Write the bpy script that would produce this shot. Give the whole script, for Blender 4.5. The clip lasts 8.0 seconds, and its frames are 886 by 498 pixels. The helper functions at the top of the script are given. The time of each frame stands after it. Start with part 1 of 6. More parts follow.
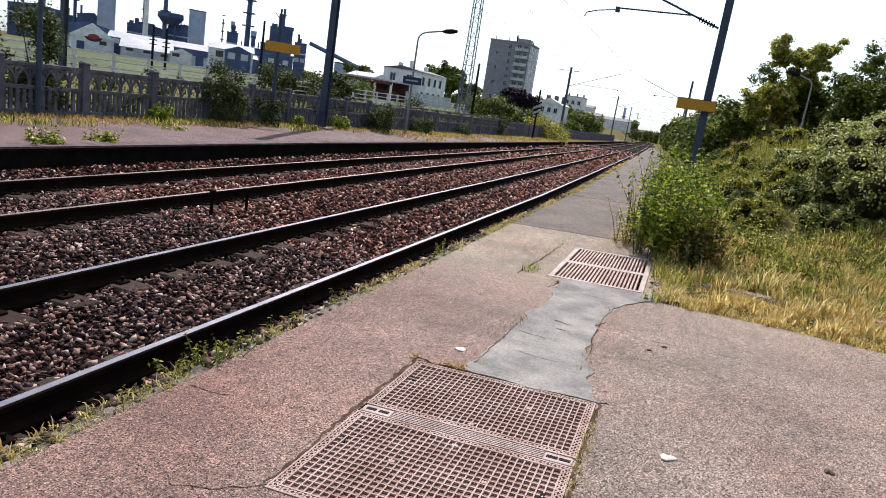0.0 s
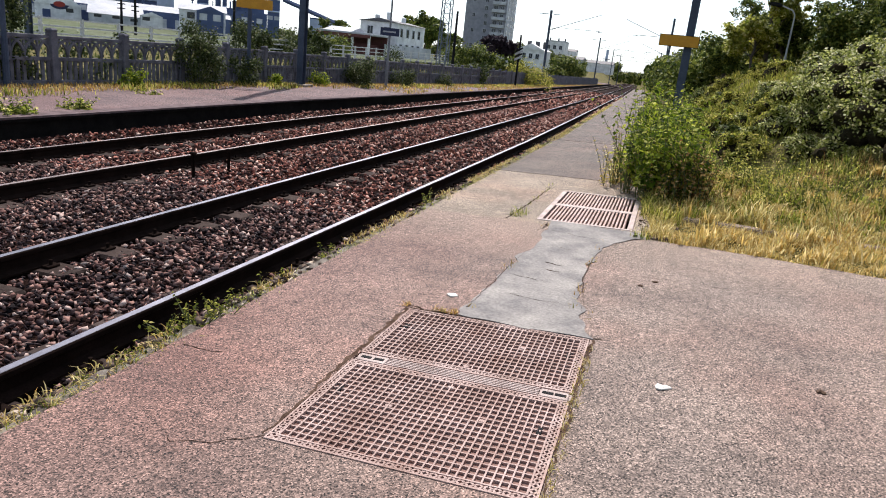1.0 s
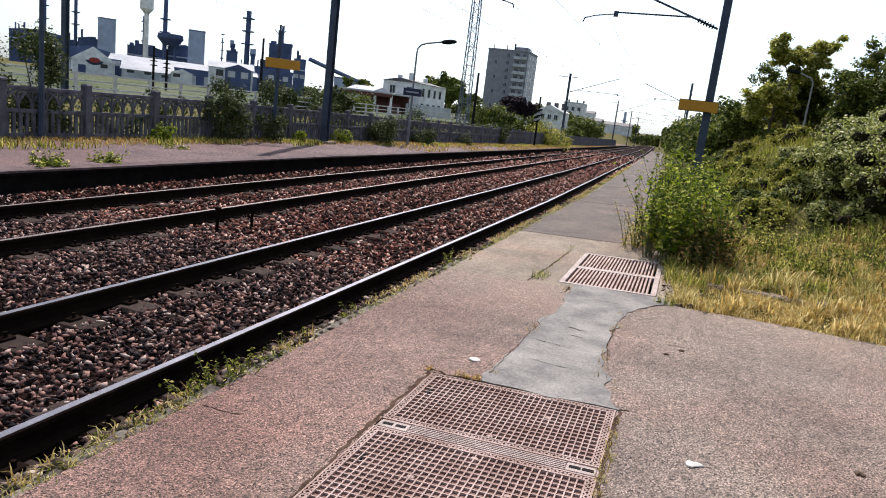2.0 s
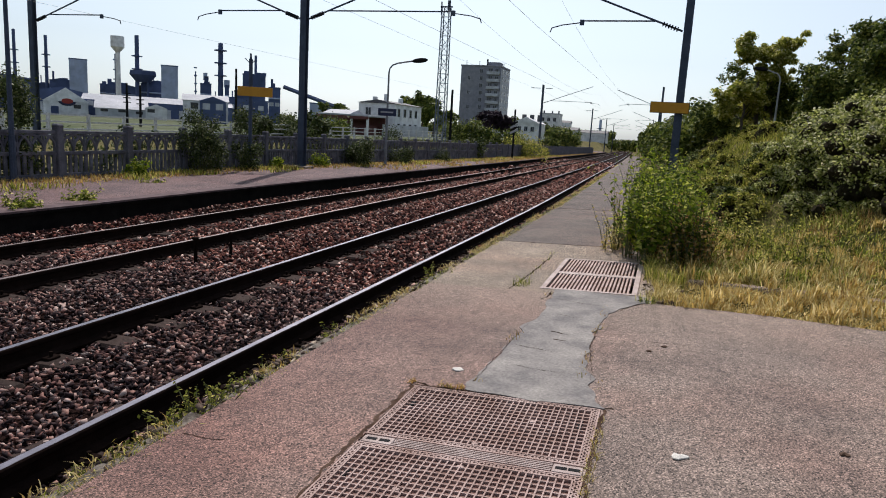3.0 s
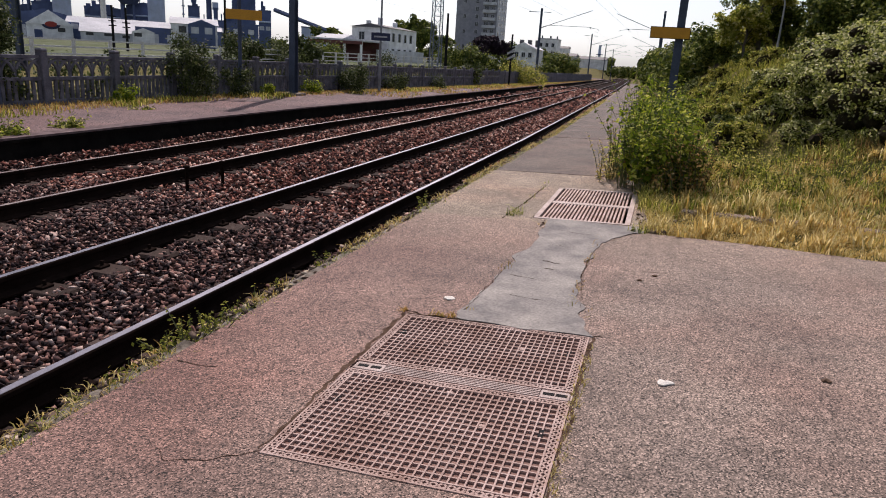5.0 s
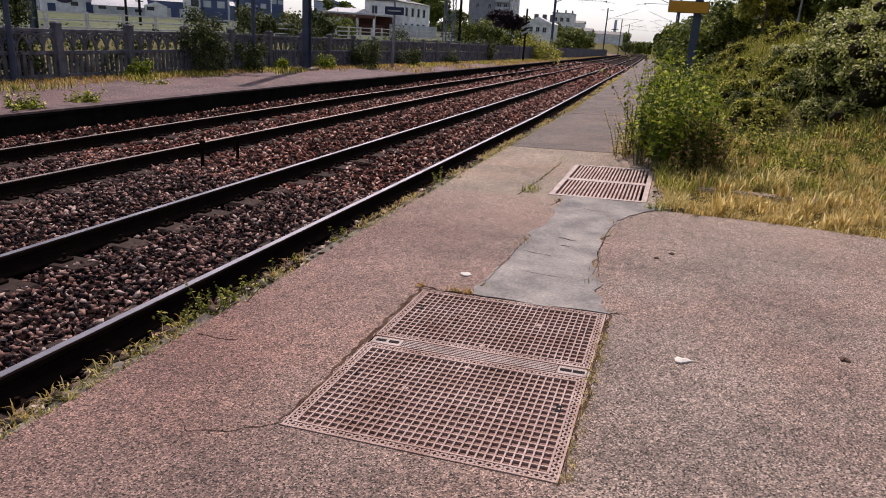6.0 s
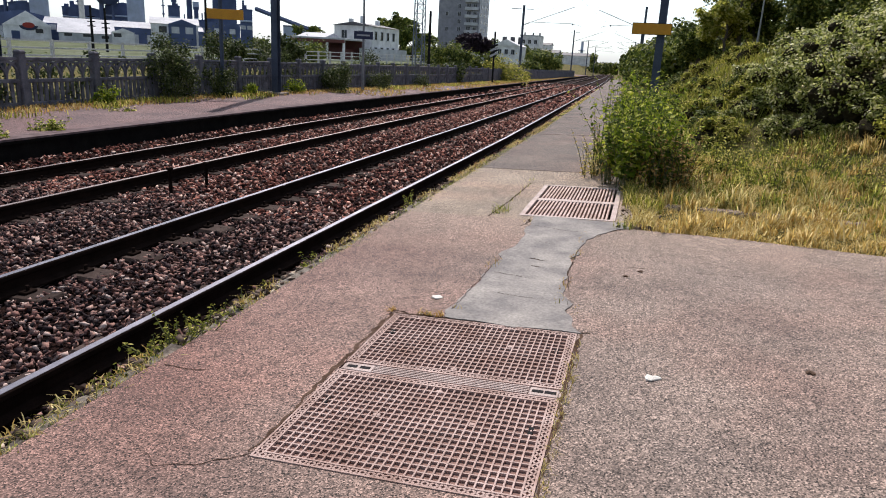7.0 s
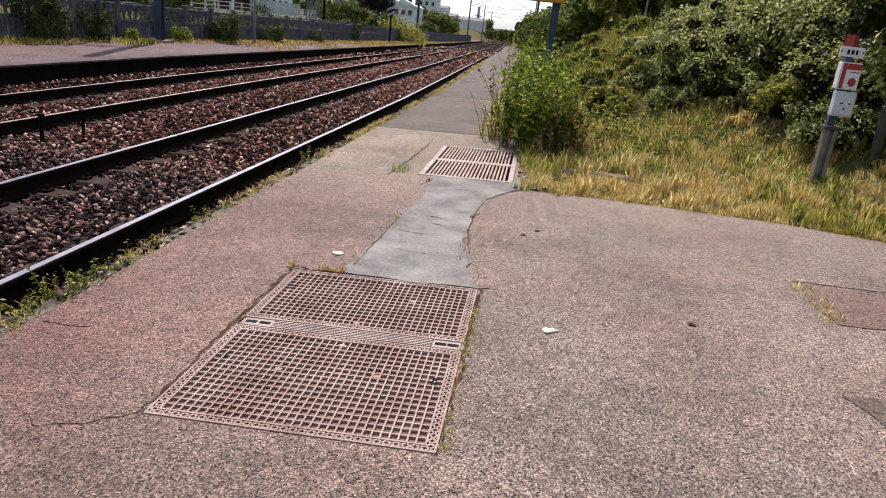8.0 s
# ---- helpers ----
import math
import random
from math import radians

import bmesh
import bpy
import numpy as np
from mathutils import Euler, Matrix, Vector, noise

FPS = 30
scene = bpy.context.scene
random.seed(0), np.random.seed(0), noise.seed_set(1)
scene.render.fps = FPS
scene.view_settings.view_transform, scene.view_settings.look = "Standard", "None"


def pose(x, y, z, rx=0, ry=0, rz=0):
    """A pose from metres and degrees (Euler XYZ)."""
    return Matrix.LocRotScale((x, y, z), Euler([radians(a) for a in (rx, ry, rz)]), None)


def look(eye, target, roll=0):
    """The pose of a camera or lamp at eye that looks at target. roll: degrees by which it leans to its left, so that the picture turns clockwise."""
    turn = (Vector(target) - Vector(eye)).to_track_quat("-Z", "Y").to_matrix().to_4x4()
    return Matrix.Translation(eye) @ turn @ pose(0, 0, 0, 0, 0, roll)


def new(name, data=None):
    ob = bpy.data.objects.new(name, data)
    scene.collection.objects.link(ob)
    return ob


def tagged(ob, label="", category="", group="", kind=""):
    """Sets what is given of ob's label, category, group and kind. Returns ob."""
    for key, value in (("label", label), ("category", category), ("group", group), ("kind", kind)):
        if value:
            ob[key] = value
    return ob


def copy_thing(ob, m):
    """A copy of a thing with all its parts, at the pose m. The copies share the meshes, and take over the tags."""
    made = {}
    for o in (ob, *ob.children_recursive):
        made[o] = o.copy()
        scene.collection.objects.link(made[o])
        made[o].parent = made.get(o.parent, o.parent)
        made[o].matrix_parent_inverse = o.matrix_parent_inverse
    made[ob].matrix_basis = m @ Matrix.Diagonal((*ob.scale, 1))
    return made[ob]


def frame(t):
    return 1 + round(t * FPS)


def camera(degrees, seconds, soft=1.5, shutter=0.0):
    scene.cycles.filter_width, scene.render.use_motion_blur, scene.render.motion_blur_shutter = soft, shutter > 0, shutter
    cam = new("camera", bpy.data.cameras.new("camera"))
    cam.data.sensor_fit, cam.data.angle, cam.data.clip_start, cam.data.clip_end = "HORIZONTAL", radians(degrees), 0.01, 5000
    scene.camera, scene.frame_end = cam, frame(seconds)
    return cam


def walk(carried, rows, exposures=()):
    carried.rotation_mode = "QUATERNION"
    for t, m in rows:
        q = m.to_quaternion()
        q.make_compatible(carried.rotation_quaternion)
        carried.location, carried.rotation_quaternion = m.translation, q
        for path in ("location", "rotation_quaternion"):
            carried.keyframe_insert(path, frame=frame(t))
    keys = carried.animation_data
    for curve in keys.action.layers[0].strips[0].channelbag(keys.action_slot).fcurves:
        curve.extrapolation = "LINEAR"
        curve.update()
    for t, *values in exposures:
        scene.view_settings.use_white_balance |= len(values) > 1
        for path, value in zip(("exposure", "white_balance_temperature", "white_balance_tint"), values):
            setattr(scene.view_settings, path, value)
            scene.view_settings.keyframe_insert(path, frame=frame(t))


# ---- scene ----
cam = camera(65.34, 8.0, soft=1.0)
H0 = 1.45
ROWS = [
    (0, 19.69, -12.27, -8.75, -0.030, -0.061, 0.075),
    (0.2, 19.76, -12.01, -7.41, -0.024, -0.057, 0.060),
    (0.5, 18.70, -13.36, -6.72, -0.016, -0.051, 0.037),
    (0.7, 18.12, -14.41, -6.36, -0.017, -0.043, 0.030),
    (1, 18.07, -15.87, -5.86, -0.019, -0.032, 0.019),
    (1.2, 19.56, -17.36, -6.49, -0.029, -0.033, 0.022),
    (1.5, 19.64, -16.70, -6.35, -0.043, -0.035, 0.027),
    (1.7, 20.03, -14.37, -6.94, -0.090, -0.024, 0.063),
    (2.8, 18.02, -8.99, -3.97, -0.020, -0.006, -0.002),
    (3, 17.84, -9.79, -3.25, -0.011, 0.001, 0.015),
    (3.2, 17.78, -11.23, -2.50, -0.007, 0.001, 0.009),
    (3.5, 16.92, -13.62, -1.71, 0.000, 0.000, -0.000),
    (3.7, 16.51, -14.35, -1.37, 0.009, 0.008, 0.010),
    (4, 16.42, -14.58, -1.77, 0.023, 0.021, 0.025),
    (4.2, 17.45, -13.74, -1.88, 0.016, 0.020, 0.023),
    (4.5, 15.25, -13.38, -4.23, 0.006, 0.018, 0.020),
    (4.7, 17.44, -15.12, -3.67, 0.010, 0.032, 0.017),
    (5.8, 17.30, -16.21, -3.02, -0.021, 0.014, 0.004),
    (6, 18.55, -17.62, -3.50, -0.023, 0.016, 0.007),
    (6.2, 19.54, -18.22, -3.18, -0.021, 0.016, 0.008),
    (6.5, 19.58, -18.13, -3.15, -0.019, 0.015, 0.010),
    (6.8, 18.42, -17.70, -2.94, -0.008, 0.020, 0.017),
    (7, 16.14, -15.73, -2.89, 0.000, 0.023, 0.021),
    (7.2, 13.08, -12.44, -4.30, -0.004, 0.016, 0.011),
    (7.5, 12.22, -14.01, -4.16, -0.009, 0.005, -0.003),
    (7.8, 9.11, -15.76, -4.88, -0.032, 0.013, -0.020),
    (8, 7.93, -18.11, -6.16, -0.048, 0.018, -0.032),
]
walk(cam, [(t, pose(x, y, H0 + z, 90 + pitch, roll, yaw)) for t, yaw, pitch, roll, x, y, z in ROWS],
     [(0.0, 0.15, 6390, 15), (0.5, 0.22, 6390, 15), (1.0, 0.25, 6440, 16), (1.7, 0.2, 6440, 16), (2.8, -0.43, 6390, 15), (3.0, -0.41, 6440, 16), (3.5, -0.29, 6640, 21), (4.5, -0.29, 6720, 23), (5.8, -0.35, 6840, 26), (6.0, -0.3, 6840, 26), (6.5, 0.0, 6590, 20), (7.5, -0.05, 6490, 17), (8.0, -0.02, 6540, 18)])

# ---- world, sun, exposure ----
SUN_EL, SUN_AZ = 49.0, -18.0     # degrees: height, and turn from +y towards -x
world = bpy.data.worlds.new("world")
scene.world = world
world.use_nodes = True
wn = world.node_tree.nodes
sky = wn.new("ShaderNodeTexSky")
sky.sky_type, sky.sun_disc = "NISHITA", False
sky.sun_elevation, sky.sun_rotation = radians(SUN_EL), radians(SUN_AZ)
sky.air_density, sky.dust_density = 1.0, 1.5
wn["Background"].inputs["Strength"].default_value = 0.15
haze = wn.new("ShaderNodeHueSaturation")      # thin summer haze pales the sky
haze.inputs["Saturation"].default_value = 0.36
tint = wn.new("ShaderNodeMix")
tint.data_type, tint.blend_type = "RGBA", "MULTIPLY"
tint.inputs[0].default_value = 1.0
tint.inputs[7].default_value = (0.89, 1.02, 1.08, 1)
world.node_tree.links.new(sky.outputs[0], haze.inputs["Color"])
world.node_tree.links.new(haze.outputs[0], tint.inputs[6])
world.node_tree.links.new(tint.outputs[2], wn["Background"].inputs["Color"])
sun_data = bpy.data.lights.new("sun", "SUN")
sun_data.energy, sun_data.angle, sun_data.color = 4.8, radians(0.5), (1.0, 0.94, 0.85)
sun = new("sun", sun_data)
a, e = radians(SUN_AZ), radians(SUN_EL)
sun_dir = Vector((math.sin(a) * math.cos(e), math.cos(a) * math.cos(e), math.sin(e)))
sun.matrix_world = look(sun_dir * 50, (0, 0, 0))

# ---- materials ----
def mat(name, rough=0.8, metal=0.0):
    m = bpy.data.materials.new(name)
    m.use_nodes = True
    b = m.node_tree.nodes["Principled BSDF"]
    b.inputs["Roughness"].default_value, b.inputs["Metallic"].default_value = rough, metal
    return m, m.node_tree.nodes, m.node_tree.links, b


def ramp(nodes, links, src, stops):
    r = nodes.new("ShaderNodeValToRGB")
    while len(r.color_ramp.elements) < len(stops):
        r.color_ramp.elements.new(0.5)
    for el, (p, c) in zip(r.color_ramp.elements, stops):
        el.position, el.color = p, (*c, 1)
    links.new(src, r.inputs[0])
    return r.outputs[0]


def tex_noise(nodes, links, co, scale, detail=6, rough=0.6):
    n = nodes.new("ShaderNodeTexNoise")
    n.inputs["Scale"].default_value, n.inputs["Detail"].default_value, n.inputs["Roughness"].default_value = scale, detail, rough
    links.new(co, n.inputs["Vector"])
    return n.outputs["Fac"]


def mixc(nodes, links, fac, a, b, blend="MIX"):
    m = nodes.new("ShaderNodeMix")
    m.data_type, m.blend_type = "RGBA", blend
    for sock, v in ((m.inputs[0], fac), (m.inputs[6], a), (m.inputs[7], b)):
        if isinstance(v, bpy.types.NodeSocket):
            links.new(v, sock)
        else:
            sock.default_value = v if isinstance(v, float) else (*v, 1)
    return m.outputs[2]


def bump(nodes, links, b, height, strength, dist):
    n = nodes.new("ShaderNodeBump")
    n.inputs["Strength"].default_value, n.inputs["Distance"].default_value = strength, dist
    links.new(height, n.inputs["Height"])
    links.new(n.outputs[0], b.inputs["Normal"])


def coords(nodes):
    return nodes.new("ShaderNodeTexCoord").outputs["Object"]


def weathered(name, dark, light, scale=3.0, fine=60.0, rough=0.85, metal=0.0, relief=0.3, dist=0.004, vary=0.0, spec=0.35):
    """A surface with broad stains and fine grain; vary: spread between pieces."""
    m, n, l, b = mat(name, rough, metal)
    b.inputs["Specular IOR Level"].default_value = spec
    co = coords(n)
    broad = ramp(n, l, tex_noise(n, l, co, scale), [(0.3, dark), (0.72, light)])
    grain = tex_noise(n, l, co, fine, 3)
    g = ramp(n, l, grain, [(0.3, (0.72, 0.72, 0.72)), (0.7, (1.15, 1.15, 1.15))])
    c = mixc(n, l, 1.0, broad, g, "MULTIPLY")
    if vary:
        o = n.new("ShaderNodeObjectInfo")
        v = ramp(n, l, o.outputs["Random"], [(0.0, (1 - vary,) * 3), (1.0, (1 + vary,) * 3)])
        c = mixc(n, l, 1.0, c, v, "MULTIPLY")
    l.new(c, b.inputs["Base Color"])
    bump(n, l, b, grain, relief, dist)
    return m


def island(name, stops, rough=0.8, trans=0.0, fine=40.0, spec=0.25):
    """Colour that differs from loose piece to loose piece of one mesh."""
    m, n, l, b = mat(name, rough)
    b.inputs["Specular IOR Level"].default_value = spec
    g = n.new("ShaderNodeNewGeometry")
    c = ramp(n, l, g.outputs["Random Per Island"], stops)
    nf = ramp(n, l, tex_noise(n, l, coords(n), fine, 3), [(0.3, (0.75,) * 3), (0.7, (1.15,) * 3)])
    c = mixc(n, l, 1.0, c, nf, "MULTIPLY")
    l.new(c, b.inputs["Base Color"])
    if trans:
        t = n.new("ShaderNodeBsdfTranslucent")
        l.new(c, t.inputs[0])
        mx = n.new("ShaderNodeMixShader")
        mx.inputs[0].default_value = trans
        l.new(b.outputs[0], mx.inputs[1]), l.new(t.outputs[0], mx.inputs[2])
        l.new(mx.outputs[0], n["Material Output"].inputs[0])
    return m


def asphalt(name, base, dark, patch, speck, graded=False):
    m, n, l, b = mat(name, 0.9)
    co = coords(n)
    broad = ramp(n, l, tex_noise(n, l, co, 0.9, 5), [(0.32, dark), (0.5, base), (0.72, patch)])
    hue = ramp(n, l, tex_noise(n, l, co, 0.55, 3), [(0.36, (1.10, 0.97, 0.91)), (0.5, (0.99, 0.965, 0.925)), (0.64, (0.95, 0.96, 0.935))])
    broad = mixc(n, l, 1.0, broad, hue, "MULTIPLY")
    if graded:    # darker and redder towards the track
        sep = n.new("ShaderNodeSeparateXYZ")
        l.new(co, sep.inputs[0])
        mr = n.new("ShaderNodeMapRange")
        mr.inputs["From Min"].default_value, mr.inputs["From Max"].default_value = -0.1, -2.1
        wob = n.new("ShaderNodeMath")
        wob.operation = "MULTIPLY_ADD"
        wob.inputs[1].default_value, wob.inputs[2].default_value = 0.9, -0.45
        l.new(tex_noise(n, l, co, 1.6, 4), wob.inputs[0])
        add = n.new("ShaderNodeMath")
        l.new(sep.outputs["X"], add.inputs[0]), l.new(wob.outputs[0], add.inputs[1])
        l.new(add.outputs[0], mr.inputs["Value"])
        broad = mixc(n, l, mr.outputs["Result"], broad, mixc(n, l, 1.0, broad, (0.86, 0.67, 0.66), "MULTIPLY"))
        pale = n.new("ShaderNodeMapRange")    # worn to a sandy tone where the slabs begin
        pale.inputs["From Min"].default_value, pale.inputs["From Max"].default_value = 4.9, 6.7
        along = n.new("ShaderNodeMath")
        l.new(sep.outputs["Y"], along.inputs[0]), l.new(wob.outputs[0], along.inputs[1])
        l.new(along.outputs[0], pale.inputs["Value"])
        broad = mixc(n, l, pale.outputs["Result"], broad, mixc(n, l, 0.75, broad, (0.285, 0.212, 0.166)))
    vor = n.new("ShaderNodeTexVoronoi")
    vor.inputs["Scale"].default_value = 165
    l.new(co, vor.inputs["Vector"])
    grit = ramp(n, l, vor.outputs["Color"], [(0.15, (0.06,) * 3), (0.37, (0.66,) * 3), (0.65, (1.13,) * 3), (0.92, (speck * 1.35,) * 3)])
    mid = ramp(n, l, tex_noise(n, l, co, 11, 10, 0.82), [(0.30, (0.62,) * 3), (0.70, (1.32,) * 3)])
    c = mixc(n, l, 1.0, broad, grit, "MULTIPLY")
    c = mixc(n, l, 1.0, c, mid, "MULTIPLY")
    l.new(c, b.inputs["Base Color"])
    bump(n, l, b, vor.outputs["Distance"], 0.5, 0.004)
    return m


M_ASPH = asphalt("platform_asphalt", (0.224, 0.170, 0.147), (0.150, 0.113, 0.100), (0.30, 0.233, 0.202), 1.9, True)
M_ASPH_FAR = asphalt("far_platform_asphalt", (0.145, 0.086, 0.09), (0.092, 0.055, 0.06), (0.20, 0.122, 0.12), 1.4)
M_SLAB = asphalt("beige_concrete_slab", (0.282, 0.222, 0.174), (0.195, 0.153, 0.122), (0.36, 0.288, 0.228), 1.6)
M_SLAB_GREY = asphalt("grey_old_slab", (0.135, 0.104, 0.092), (0.092, 0.071, 0.063), (0.18, 0.141, 0.125), 1.3)
M_PATCH = weathered("cement_patch", (0.155, 0.146, 0.148), (0.39, 0.36, 0.33), 2.6, 55, 0.9, relief=0.6, spec=0.15)
M_KERB = weathered("kerb_concrete", (0.085, 0.07, 0.057), (0.38, 0.33, 0.28), 9, 70, 0.95, relief=0.8, dist=0.01, vary=0.2, spec=0.1)
M_GRATE = weathered("rusty_cast_iron", (0.29, 0.175, 0.14), (0.53, 0.40, 0.365), 4.5, 120, 0.75, 0.1, relief=0.3, vary=0.08)
M_PIT = weathered("pit_mud", (0.18, 0.098, 0.08), (0.31, 0.19, 0.16), 5, 60, 0.95)
M_GALV = weathered("worn_bare_steel", (0.32, 0.24, 0.215), (0.52, 0.425, 0.395), 6, 100, 0.7, 0.1)
# Rust taken down to near black: shade of the backlit sides is in the colour.
M_RAIL = weathered("shaded_rusty_rail_steel", (0.008, 0.005, 0.004), (0.020, 0.012, 0.010), 6, 90, 0.95, 0.0, spec=0.03)
M_RAILTOP = weathered("polished_rail_head", (0.13, 0.125, 0.15), (0.26, 0.245, 0.28), 3, 150, 0.42, 1.0, relief=0.05)
M_SLEEPER = weathered("sleeper_concrete", (0.028, 0.019, 0.017), (0.085, 0.06, 0.052), 7, 80, 0.95, relief=0.8, vary=0.25, spec=0.1)
# Bed colour is near black to paint the shade between the stones.
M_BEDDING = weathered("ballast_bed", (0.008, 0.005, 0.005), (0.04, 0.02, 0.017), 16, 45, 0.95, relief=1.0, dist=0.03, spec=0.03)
M_STONE = island("ballast_stone", [(0.0, (0.010, 0.007, 0.009)), (0.33, (0.06, 0.026, 0.024)), (0.56, (0.24, 0.086, 0.066)), (0.80, (0.47, 0.21, 0.155)), (1.0, (0.76, 0.56, 0.48))], 0.9, spec=0.1)
# Darker copy for the near stones: their backlit shade is in the colour.
M_STONE_SHADED = island("shaded_ballast_stone", [(0.0, (0.008, 0.007, 0.009)), (0.40, (0.05, 0.032, 0.034)), (0.60, (0.20, 0.10, 0.086)), (0.86, (0.36, 0.215, 0.18)), (1.0, (0.52, 0.41, 0.37))], 0.9, spec=0.1)
M_FENCE = weathered("aged_fence_concrete", (0.055, 0.057, 0.075), (0.20, 0.197, 0.235), 4.0, 50, 0.92, relief=0.5, vary=0.12)
M_MAST = weathered("dark_mast_steel", (0.045, 0.06, 0.095), (0.085, 0.11, 0.165), 3, 60, 0.7, 0.2, spec=0.2)
M_YELLOW = weathered("yellow_enamel", (0.52, 0.24, 0.015), (0.62, 0.31, 0.02), 4, 80, 0.5, relief=0.05)
M_BLACK = weathered("black_paint", (0.010, 0.010, 0.011), (0.022, 0.022, 0.024), 5, 60, 0.85, spec=0.1)
M_RAILOLD = weathered("dull_rail_head", (0.16, 0.12, 0.115), (0.27, 0.22, 0.21), 3, 150, 0.5, 0.8, relief=0.05)
M_WIRE = weathered("copper_wire", (0.10, 0.10, 0.10), (0.18, 0.18, 0.18), 4, 60, 0.5, 0.6)
M_GROUND = weathered("earth_and_turf", (0.05, 0.055, 0.018), (0.22, 0.18, 0.07), 1.4, 22, 0.95, relief=1.0, dist=0.03, spec=0.05)
M_ROAD = weathered("grassy_yard_gravel", (0.055, 0.08, 0.03), (0.18, 0.19, 0.13), 0.12, 8, 0.95, spec=0.03)


# ---- building helpers ----
def mesh_ob(name, bm, material, parent=None, label="", smooth=False):
    me = bpy.data.meshes.new(name)
    bm.to_mesh(me)
    bm.free()
    for m in (material if isinstance(material, (list, tuple)) else [material]):
        me.materials.append(m)
    if smooth:
        me.polygons.foreach_set("use_smooth", [True] * len(me.polygons))
    ob = new(name, me)
    ob.parent = parent
    if label:
        tagged(ob, label)
    return ob


def part(name, bm, material, parent, label="", smooth=False):
    return mesh_ob(name, bm, material, parent, label, smooth)


def empty(name, loc, label, category, group="", kind="", rz=0):
    ob = new(name)
    ob.matrix_basis = pose(*loc, 0, 0, rz)
    return tagged(ob, label, category, group, kind)


def raw(name, verts, faces, material, parent=None, smooth=False):
    me = bpy.data.meshes.new(name)
    me.from_pydata(verts, [], faces)
    me.materials.append(material)
    if smooth:
        me.polygons.foreach_set("use_smooth", [True] * len(me.polygons))
    ob = new(name, me)
    ob.parent = parent
    return ob


def box(bm, x0, x1, y0, y1, z0, z1, bev=0.0, m=None, mi=0):
    r = bmesh.ops.create_cube(bm, size=1, matrix=Matrix.LocRotScale(((x0 + x1) / 2, (y0 + y1) / 2, (z0 + z1) / 2), None, (x1 - x0, y1 - y0, z1 - z0)))
    vs = r["verts"]
    if bev:
        es = list({ed for v in vs for ed in v.link_edges})
        g = bmesh.ops.bevel(bm, geom=es, offset=bev, segments=1, affect="EDGES", profile=0.5)
        vs = list({v for v in vs if v.is_valid} | set(g["verts"]))
    if m:
        bmesh.ops.transform(bm, matrix=m, verts=vs)
    if mi:
        for fc in {fc for v in vs for fc in v.link_faces}:
            fc.material_index = mi
    return vs


def tube(bm, p, q, r0, r1=None, n=8, caps=True):
    p, q = Vector(p), Vector(q)
    d = q - p
    m = Matrix.Translation((p + q) / 2) @ d.to_track_quat("Z", "Y").to_matrix().to_4x4()
    return bmesh.ops.create_cone(bm, cap_ends=caps, segments=n, radius1=r0, radius2=r0 if r1 is None else r1, depth=d.length, matrix=m)["verts"]


def boxes(*args, bev=0.0):
    bm = bmesh.new()
    for b in args:
        box(bm, *b, bev=bev)
    return bm


def shift(y):
    """The line bends away to the left in the distance."""
    d = max(0.0, y - 16)
    return -0.0315 * d - 3.6e-5 * d * d if d < 150 else -5.535 - 0.0423 * (d - 150)


def drop(y):
    """The line runs gently downhill."""
    return 0.0109 * min(max(0.0, y - 16), 384)


def lean(y):
    """How far the masts and the fence follow that bend."""
    d = max(0.0, y - 60)
    return -2.1e-4 * d * d if d < 90 else -1.7 - 0.0378 * (d - 90)


def sweep(name, profile, material, parent, ys, closed=True, smooth=False, z=None):
    """A cross-section in x and z drawn along the line."""
    n = len(profile)
    verts = [(x + shift(y), y, zz - drop(y)) for y in ys for x, zz in profile]
    faces = []
    for i in range(len(ys) - 1):
        for j in range(n if closed else n - 1):
            k = (j + 1) % n
            faces.append((i * n + j, i * n + k, (i + 1) * n + k, (i + 1) * n + j))
    if closed:
        faces += [tuple(range(n))[::-1], tuple(range((len(ys) - 1) * n, len(ys) * n))]
    return raw(name, verts, faces, material, parent, smooth)


ALONG = [-12, -4, 0, 5, 10, 16, 20, 25, 30, 35, 40, 50, 60, 70, 80, 90, 100, 115, 130, 150, 170, 195, 220, 250, 280, 320, 360, 400]
SLOPE = 0.0418
X1, X3 = -2.974, -6.369          # near rails of the two tracks
RAIL_Z = -0.298
EDGE = -2.2                      # near platform edge
FAR_EDGE = -8.73


def rise(u):
    u = max(0.0, min(1.0, u))
    return u * u * (3 - 2 * u)


def hill(x, y):
    """Height of the ground away from the platforms."""
    if x < -12.3:
        return -0.05
    xs = x - shift(y)
    toe = 2.7 + (9 - y) if y < 9 else max(0.7, 2.7 - 0.4 * (y - 9))
    d = xs - toe
    z = 2.0 * rise(d / 4.5) + 6.5 * rise((d - 5) / 22)
    if d > 0:
        z += 0.25 * noise.noise(Vector((x * 0.5, y * 0.5, 0))) * min(1, d)
    base = SLOPE * min(max(xs, 0), 3.5) if xs > -0.6 else -0.62
    return base + z - 0.02 - drop(y) * (1 - rise(d / 4))


